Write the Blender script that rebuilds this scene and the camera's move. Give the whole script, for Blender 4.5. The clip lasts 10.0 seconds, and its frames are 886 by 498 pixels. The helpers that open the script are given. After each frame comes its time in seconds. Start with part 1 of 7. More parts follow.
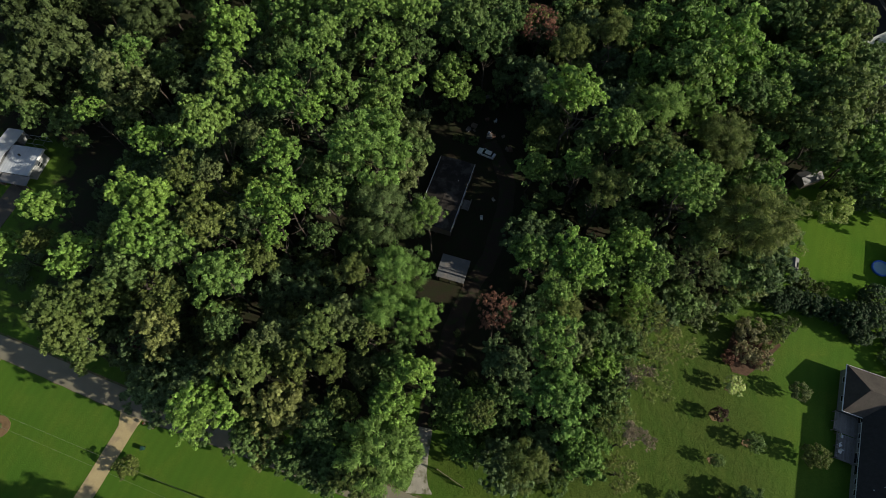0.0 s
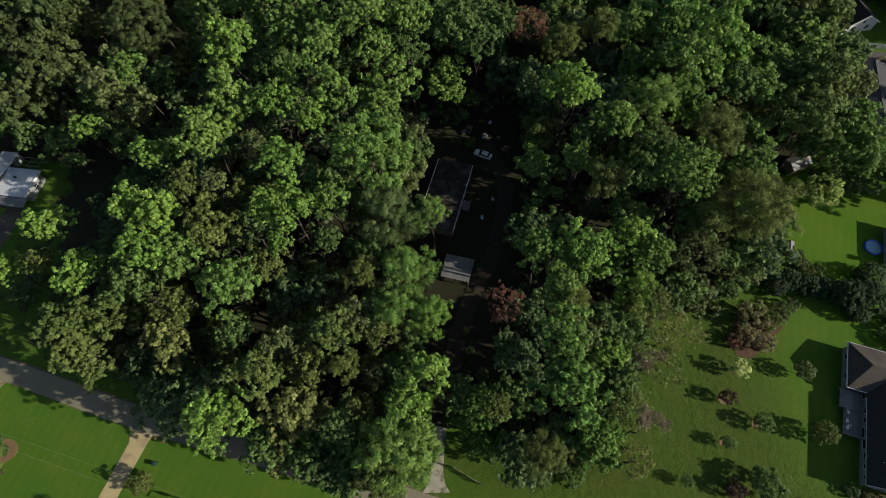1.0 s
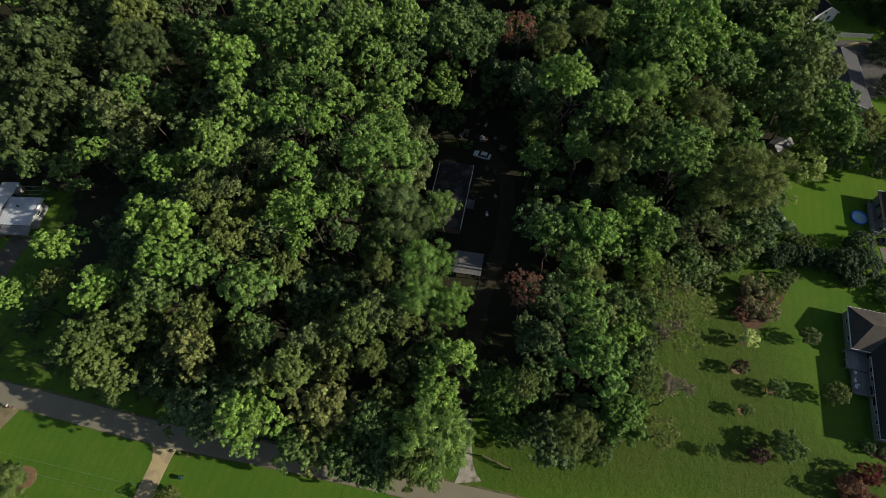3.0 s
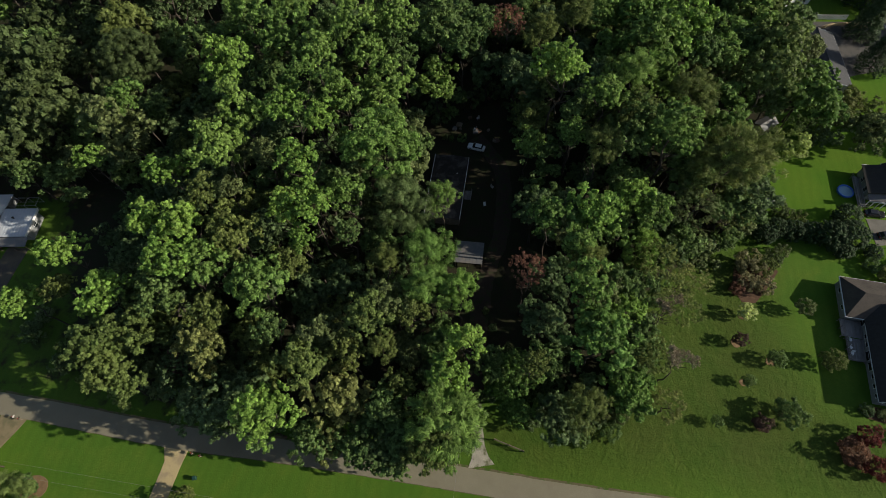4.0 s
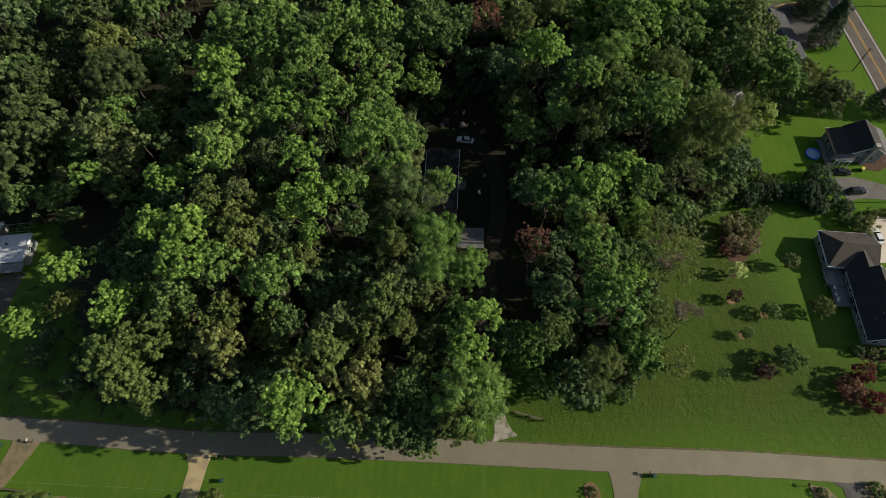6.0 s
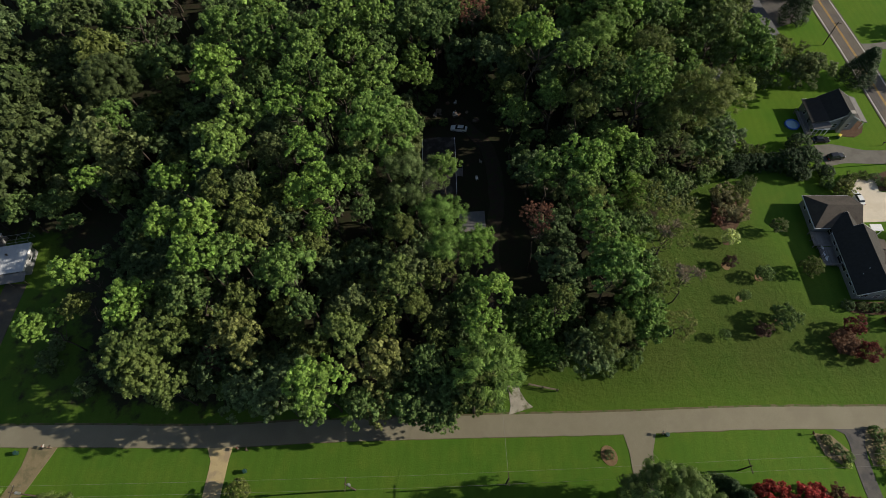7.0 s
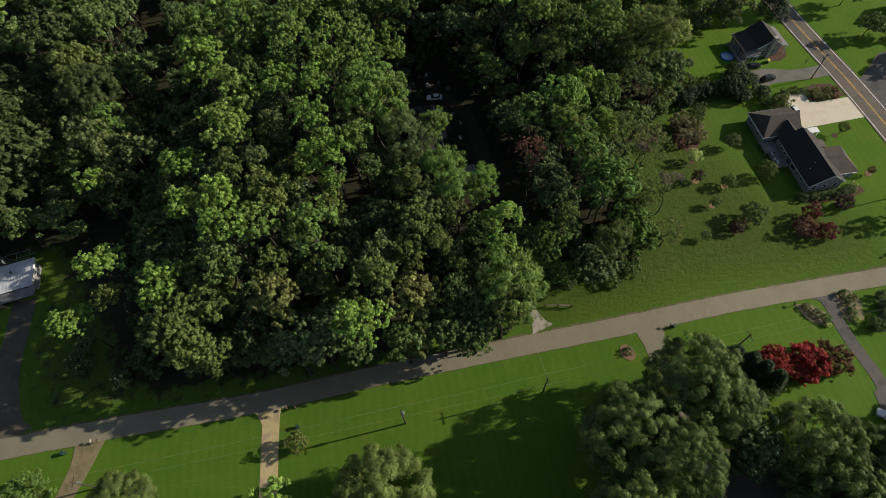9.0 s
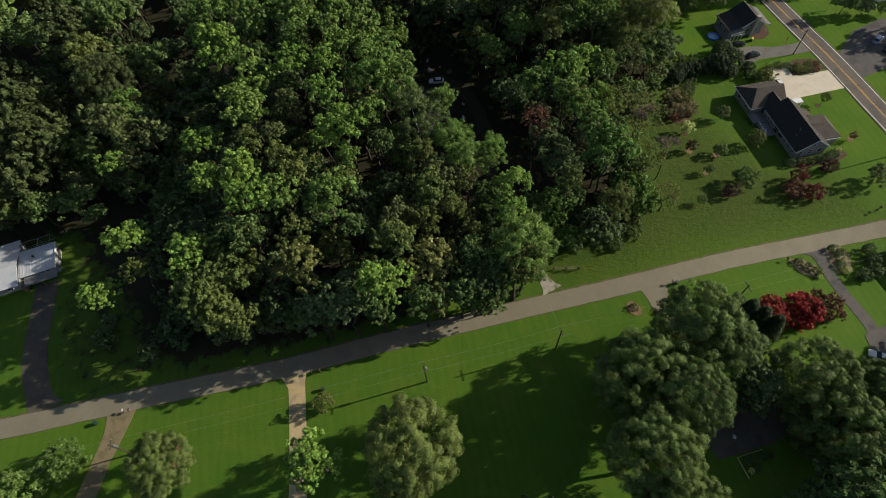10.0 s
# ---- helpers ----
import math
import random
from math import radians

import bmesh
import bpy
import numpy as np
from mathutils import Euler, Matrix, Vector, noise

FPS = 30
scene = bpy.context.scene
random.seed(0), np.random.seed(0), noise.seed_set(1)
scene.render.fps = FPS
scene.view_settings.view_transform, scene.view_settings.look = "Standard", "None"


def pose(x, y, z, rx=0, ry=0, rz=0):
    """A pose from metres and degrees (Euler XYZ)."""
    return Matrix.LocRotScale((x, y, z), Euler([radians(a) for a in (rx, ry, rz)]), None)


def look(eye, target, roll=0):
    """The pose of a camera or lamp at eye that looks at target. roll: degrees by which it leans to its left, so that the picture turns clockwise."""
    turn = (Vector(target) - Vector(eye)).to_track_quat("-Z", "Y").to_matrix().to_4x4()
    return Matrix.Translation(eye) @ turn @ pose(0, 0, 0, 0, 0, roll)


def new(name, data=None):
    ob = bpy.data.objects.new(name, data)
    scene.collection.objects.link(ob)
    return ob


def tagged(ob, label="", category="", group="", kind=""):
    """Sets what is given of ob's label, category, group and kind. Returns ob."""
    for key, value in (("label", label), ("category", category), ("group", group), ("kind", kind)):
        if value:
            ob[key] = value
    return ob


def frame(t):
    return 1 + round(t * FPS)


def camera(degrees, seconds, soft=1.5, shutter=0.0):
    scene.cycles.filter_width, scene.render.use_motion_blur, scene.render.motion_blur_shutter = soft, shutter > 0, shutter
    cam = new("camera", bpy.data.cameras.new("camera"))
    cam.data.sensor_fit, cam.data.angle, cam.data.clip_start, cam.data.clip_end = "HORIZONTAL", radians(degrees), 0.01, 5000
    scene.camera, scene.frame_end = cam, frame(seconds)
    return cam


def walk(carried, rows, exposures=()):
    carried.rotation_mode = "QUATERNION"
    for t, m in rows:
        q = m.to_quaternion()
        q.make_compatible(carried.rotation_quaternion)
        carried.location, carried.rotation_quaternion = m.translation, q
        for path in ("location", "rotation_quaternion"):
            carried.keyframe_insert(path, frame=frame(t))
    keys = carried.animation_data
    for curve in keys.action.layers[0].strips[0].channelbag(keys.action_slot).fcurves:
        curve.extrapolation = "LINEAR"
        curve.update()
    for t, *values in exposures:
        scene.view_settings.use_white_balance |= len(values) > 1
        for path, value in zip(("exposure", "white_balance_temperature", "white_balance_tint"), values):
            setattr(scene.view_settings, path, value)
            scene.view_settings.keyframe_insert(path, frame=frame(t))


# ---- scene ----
cam = camera(80.8, 10.0, soft=0.5)
PATH = [
    (0, (-1.551, -0.851, 107.077), (-1.639, 0.061, 105.076), -5.8),
    (0.5, (-3.145, -2.274, 107.102), (-3.203, -1.340, 105.111), -5.8),
    (1, (-4.644, -3.601, 107.086), (-4.686, -2.644, 105.106), -5.9),
    (1.5, (-6.563, -5.216, 107.103), (-6.580, -4.234, 105.135), -5.6),
    (2, (-7.997, -6.453, 106.971), (-8.001, -5.448, 105.014), -5.6),
    (2.5, (-9.675, -8.342, 106.857), (-9.657, -7.311, 104.915), -5.5),
    (4, (-14.631, -12.825, 106.744), (-14.538, -11.770, 104.816), -5.8),
    (4.5, (-16.246, -14.177, 106.847), (-16.126, -13.127, 104.917), -6),
    (5, (-18.203, -15.123, 106.849), (-18.051, -14.044, 104.938), -5.7),
    (5.5, (-20.211, -16.695, 106.776), (-20.032, -15.606, 104.873), -5.4),
    (6.8, (-27.253, -21.761, 106.558), (-26.980, -20.670, 104.667), -5.7),
    (7, (-28.754, -22.356, 106.711), (-28.467, -21.270, 104.820), -5.6),
    (7.5, (-32.677, -24.620, 106.739), (-32.347, -23.541, 104.851), -5.7),
    (8, (-36.808, -27.144, 106.866), (-36.425, -26.078, 104.980), -6),
    (8.5, (-41.419, -29.873, 106.934), (-40.986, -28.817, 105.053), -6.2),
    (9, (-46.279, -32.660, 107.164), (-45.803, -31.615, 105.289), -6),
    (9.5, (-51.341, -35.790, 107.412), (-50.842, -34.749, 105.540), -5.9),
    (10, (-56.032, -38.656, 107.524), (-55.504, -37.615, 105.658), -5.8),
]
walk(cam, [(t, look(eye, target, roll)) for t, eye, target, roll in PATH], [(0, 0.33, 6500, 8), (4, 0.33, 6550, 9.5), (10, 0.33, 6700, 11.5)])

# ---- light ----
SUN_AZ = math.atan2(-0.284, 0.959)      # the sun stands low in the east-south-east
SUN_EL = radians(24)
world = bpy.data.worlds.new("sky")
scene.world = world
world.use_nodes = True
wn = world.node_tree.nodes
sky = wn.new("ShaderNodeTexSky")
sky.sky_type, sky.sun_disc = "NISHITA", False
sky.sun_elevation, sky.sun_rotation = SUN_EL, math.pi / 2 - SUN_AZ
sky.air_density, sky.dust_density = 1.0, 1.0
wn["Background"].inputs["Strength"].default_value = 0.085
world.node_tree.links.new(sky.outputs[0], wn["Background"].inputs["Color"])
sun = new("sun", bpy.data.lights.new("sun", "SUN"))
sun.data.energy, sun.data.angle, sun.data.color = 4.8, radians(0.5), (1.0, 0.93, 0.80)
sun.matrix_world = look((math.cos(SUN_AZ) * 300, math.sin(SUN_AZ) * 300, 300 * math.tan(SUN_EL)), (0, 0, 0))


# ---- the lie of the land: level, falling gently towards the east ----
def gz(x, y=0.0):
    q = min(1.0, max(0.0, (x - 11) / 60))
    return -3.3 * q * q * (3 - 2 * q)


# ---- materials ----
def node_mat(name):
    m = bpy.data.materials.new(name)
    m.use_nodes = True
    return m, m.node_tree.nodes, m.node_tree.links, m.node_tree.nodes["Principled BSDF"]


def ramp_mix(n, l, fac, a, b):
    mix = n.new("ShaderNodeMix")
    mix.data_type = "RGBA"
    l.new(fac, mix.inputs["Factor"])
    for sock, c in (("A", a), ("B", b)):
        s = [i for i in mix.inputs if i.name == sock and i.type == "RGBA"][0]
        if isinstance(c, tuple):
            s.default_value = (*c, 1)
        else:
            l.new(c, s)
    return [o for o in mix.outputs if o.type == "RGBA"][0]


def noise_fac(n, l, scale, lo, hi, detail=4, coords=None, rough=0.6):
    tex = n.new("ShaderNodeTexNoise")
    tex.inputs["Scale"].default_value, tex.inputs["Detail"].default_value, tex.inputs["Roughness"].default_value = scale, detail, rough
    if coords is not None:
        l.new(coords, tex.inputs["Vector"])
    mr = n.new("ShaderNodeMapRange")
    mr.inputs["From Min"].default_value, mr.inputs["From Max"].default_value = lo, hi
    l.new(tex.outputs["Fac"], mr.inputs["Value"])
    return mr.outputs[0]


def surface(name, a, b, scale=2.0, fine=25.0, rough=0.8, metal=0.0, bump=0.3, spread=(0.35, 0.65), c=None, stain=0.3, vary=0.0):
    """Two tones in a coarse and a fine grain, with stains of tone c and a fine relief."""
    m, n, l, p = node_mat(name)
    geo = n.new("ShaderNodeNewGeometry")
    col = ramp_mix(n, l, noise_fac(n, l, scale, *spread, coords=geo.outputs["Position"]), a, b)
    f2 = noise_fac(n, l, fine, 0.25, 0.75, coords=geo.outputs["Position"])
    col = ramp_mix(n, l, f2, tuple(v * 0.8 for v in a), col) if stain >= 0 else col
    if c:
        col = ramp_mix(n, l, noise_fac(n, l, stain, 0.5, 0.62, coords=geo.outputs["Position"]), col, c)
    if vary:
        info, hsv, mr = n.new("ShaderNodeObjectInfo"), n.new("ShaderNodeHueSaturation"), n.new("ShaderNodeMapRange")
        mr.inputs["To Min"].default_value, mr.inputs["To Max"].default_value = 1 - vary, 1 + vary
        l.new(info.outputs["Random"], mr.inputs["Value"])
        l.new(mr.outputs[0], hsv.inputs["Value"])
        l.new(col, hsv.inputs["Color"])
        col = hsv.outputs[0]
    l.new(col, p.inputs["Base Color"])
    p.inputs["Roughness"].default_value, p.inputs["Metallic"].default_value = rough, metal
    if rough >= 0.85:
        p.inputs["Specular IOR Level"].default_value = 0.2
    if bump:
        bn = n.new("ShaderNodeBump")
        bn.inputs["Strength"].default_value, bn.inputs["Distance"].default_value = bump, 0.04
        l.new(f2, bn.inputs["Height"])
        l.new(bn.outputs[0], p.inputs["Normal"])
    return m


def leaf_mat(name, base, vary=0.14, hue=0.007, leafvary=0.38, glow=0.38):
    m, n, l, p = node_mat(name)
    info, geo, hsv = n.new("ShaderNodeObjectInfo"), n.new("ShaderNodeNewGeometry"), n.new("ShaderNodeHueSaturation")
    hsv.inputs["Color"].default_value = (*base, 1)
    def rng(src, lo, hi):
        mr = n.new("ShaderNodeMapRange")
        mr.inputs["To Min"].default_value, mr.inputs["To Max"].default_value = lo, hi
        l.new(src, mr.inputs["Value"])
        return mr.outputs[0]
    l.new(rng(info.outputs["Random"], 0.5 - hue, 0.5 + hue), hsv.inputs["Hue"])
    mul = n.new("ShaderNodeMath")
    mul.operation = "MULTIPLY"
    l.new(rng(geo.outputs["Random Per Island"], 1 - leafvary, 1 + leafvary), mul.inputs[0])
    l.new(rng(info.outputs["Random"], 1 + vary, 1 - vary), mul.inputs[1])
    tone, mul2 = n.new("ShaderNodeAttribute"), n.new("ShaderNodeMath")      # each clump of leaves has a tone of its own
    tone.attribute_name = "tone"
    mul2.operation = "MULTIPLY"
    l.new(mul.outputs[0], mul2.inputs[0])
    l.new(tone.outputs["Fac"], mul2.inputs[1])
    mul = mul2
    l.new(mul.outputs[0], hsv.inputs["Value"])
    l.new(hsv.outputs[0], p.inputs["Base Color"])
    p.inputs["Roughness"].default_value = 0.6
    p.inputs["Specular IOR Level"].default_value = 0.18
    tr, mx = n.new("ShaderNodeBsdfTranslucent"), n.new("ShaderNodeMixShader")
    l.new(hsv.outputs[0], tr.inputs["Color"])
    mx.inputs[0].default_value = glow
    l.new(p.outputs[0], mx.inputs[1])
    l.new(tr.outputs[0], mx.inputs[2])
    l.new(mx.outputs[0], n["Material Output"].inputs["Surface"])
    return m


def ground_mat():
    m, n, l, p = node_mat("ground_cover")
    geo = n.new("ShaderNodeNewGeometry")
    pos = geo.outputs["Position"]
    att = n.new("ShaderNodeAttribute")
    att.attribute_name = "cover"
    # lawn: broad patches, mowing lines, fine grain
    lawn = ramp_mix(n, l, noise_fac(n, l, 0.06, 0.35, 0.65, coords=pos), (0.051, 0.121, 0.013), (0.078, 0.139, 0.017))
    dry = noise_fac(n, l, 0.22, 0.46, 0.76, 7, coords=pos)
    lawn = ramp_mix(n, l, dry, lawn, (0.109, 0.150, 0.020))
    mp = n.new("ShaderNodeMapping")
    mp.inputs["Rotation"].default_value = (0, 0, radians(21))
    l.new(pos, mp.inputs["Vector"])
    wave = n.new("ShaderNodeTexWave")
    wave.inputs["Scale"].default_value, wave.inputs["Distortion"].default_value, wave.inputs["Detail"].default_value = 0.16, 7.0, 4
    wave.inputs["Detail Scale"].default_value = 0.4
    l.new(mp.outputs[0], wave.inputs["Vector"])
    hsv = n.new("ShaderNodeHueSaturation")
    mr = n.new("ShaderNodeMapRange")
    mr.inputs["To Min"].default_value, mr.inputs["To Max"].default_value = 0.968, 1.03
    mp2, wave2, pick = n.new("ShaderNodeMapping"), n.new("ShaderNodeTexWave"), n.new("ShaderNodeMix")
    mp2.inputs["Rotation"].default_value = (0, 0, radians(-71.6))
    wave2.inputs["Scale"].default_value, wave2.inputs["Distortion"].default_value, wave2.inputs["Detail"].default_value = 0.15, 9.0, 4
    wave2.inputs["Detail Scale"].default_value = 0.3
    mead = n.new("ShaderNodeAttribute")
    mead.attribute_name = "meadow"
    l.new(pos, mp2.inputs["Vector"])
    l.new(mp2.outputs[0], wave2.inputs["Vector"])
    l.new(mead.outputs["Fac"], pick.inputs[0])
    l.new(wave.outputs["Fac"], pick.inputs[2])
    l.new(wave2.outputs["Fac"], pick.inputs[3])
    l.new(pick.outputs[0], mr.inputs["Value"])
    l.new(mr.outputs[0], hsv.inputs["Value"])
    fine = noise_fac(n, l, 3.0, 0.3, 0.7, 8, coords=pos, rough=0.75)
    lawn = ramp_mix(n, l, fine, (0.052, 0.111, 0.011), lawn)
    yard = n.new("ShaderNodeAttribute")
    yard.attribute_name = "meadow"
    # rough grass; part of this tone also darkens the strip painted as shade
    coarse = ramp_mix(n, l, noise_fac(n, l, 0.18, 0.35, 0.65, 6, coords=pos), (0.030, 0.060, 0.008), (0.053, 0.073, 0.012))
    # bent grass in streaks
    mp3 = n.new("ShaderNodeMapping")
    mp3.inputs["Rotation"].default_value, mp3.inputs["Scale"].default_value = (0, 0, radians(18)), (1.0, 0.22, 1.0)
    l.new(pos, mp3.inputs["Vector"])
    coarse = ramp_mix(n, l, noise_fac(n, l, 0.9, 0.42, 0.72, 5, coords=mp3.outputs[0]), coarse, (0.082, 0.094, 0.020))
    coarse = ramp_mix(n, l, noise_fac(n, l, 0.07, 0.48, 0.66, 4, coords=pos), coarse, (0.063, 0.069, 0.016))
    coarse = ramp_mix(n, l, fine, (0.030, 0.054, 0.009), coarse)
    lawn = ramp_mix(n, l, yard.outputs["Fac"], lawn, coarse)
    wet = n.new("ShaderNodeAttribute")
    wet.attribute_name = "lush"
    rich = ramp_mix(n, l, noise_fac(n, l, 0.10, 0.35, 0.65, 5, coords=pos), (0.063, 0.146, 0.010), (0.106, 0.170, 0.015))
    rich = ramp_mix(n, l, fine, (0.054, 0.116, 0.008), rich)
    lawn = ramp_mix(n, l, wet.outputs["Fac"], lawn, rich)
    l.new(lawn, hsv.inputs["Color"])
    lawn = hsv.outputs[0]
    # woodland floor: litter, moss, bare soil; a share also darkens the shade-tinted lawn
    litter = ramp_mix(n, l, noise_fac(n, l, 0.4, 0.35, 0.65, 6, coords=pos), (0.036, 0.027, 0.018), (0.024, 0.040, 0.012))
    litter = ramp_mix(n, l, fine, (0.022, 0.018, 0.012), litter)
    # the woodland edge is ragged
    ad = n.new("ShaderNodeMath")
    ad.operation = "ADD"
    l.new(att.outputs["Fac"], ad.inputs[0])
    edge = n.new("ShaderNodeMapRange")
    edge.inputs["To Min"].default_value, edge.inputs["To Max"].default_value = -0.35, 0.35
    l.new(noise_fac(n, l, 0.3, 0.3, 0.7, 5, coords=pos), edge.inputs["Value"])
    l.new(edge.outputs[0], ad.inputs[1])
    sm = n.new("ShaderNodeMapRange")
    sm.inputs["From Min"].default_value, sm.inputs["From Max"].default_value = 0.35, 0.65
    l.new(ad.outputs[0], sm.inputs["Value"])
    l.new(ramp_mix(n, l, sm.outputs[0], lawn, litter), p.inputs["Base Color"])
    p.inputs["Roughness"].default_value = 0.95
    p.inputs["Specular IOR Level"].default_value = 0.10
    bn = n.new("ShaderNodeBump")
    bn.inputs["Strength"].default_value, bn.inputs["Distance"].default_value = 0.4, 0.08
    l.new(fine, bn.inputs["Height"])
    tuft, hgt = n.new("ShaderNodeBump"), n.new("ShaderNodeMath")      # tussocks and swathes in the rough grass
    hgt.operation = "MULTIPLY"
    l.new(noise_fac(n, l, 0.7, 0.3, 0.7, 6, coords=pos, rough=0.7), hgt.inputs[0])
    l.new(yard.outputs["Fac"], hgt.inputs[1])
    tuft.inputs["Strength"].default_value, tuft.inputs["Distance"].default_value = 0.8, 0.22
    l.new(hgt.outputs[0], tuft.inputs["Height"])
    l.new(bn.outputs[0], tuft.inputs["Normal"])
    l.new(tuft.outputs[0], p.inputs["Normal"])
    return m


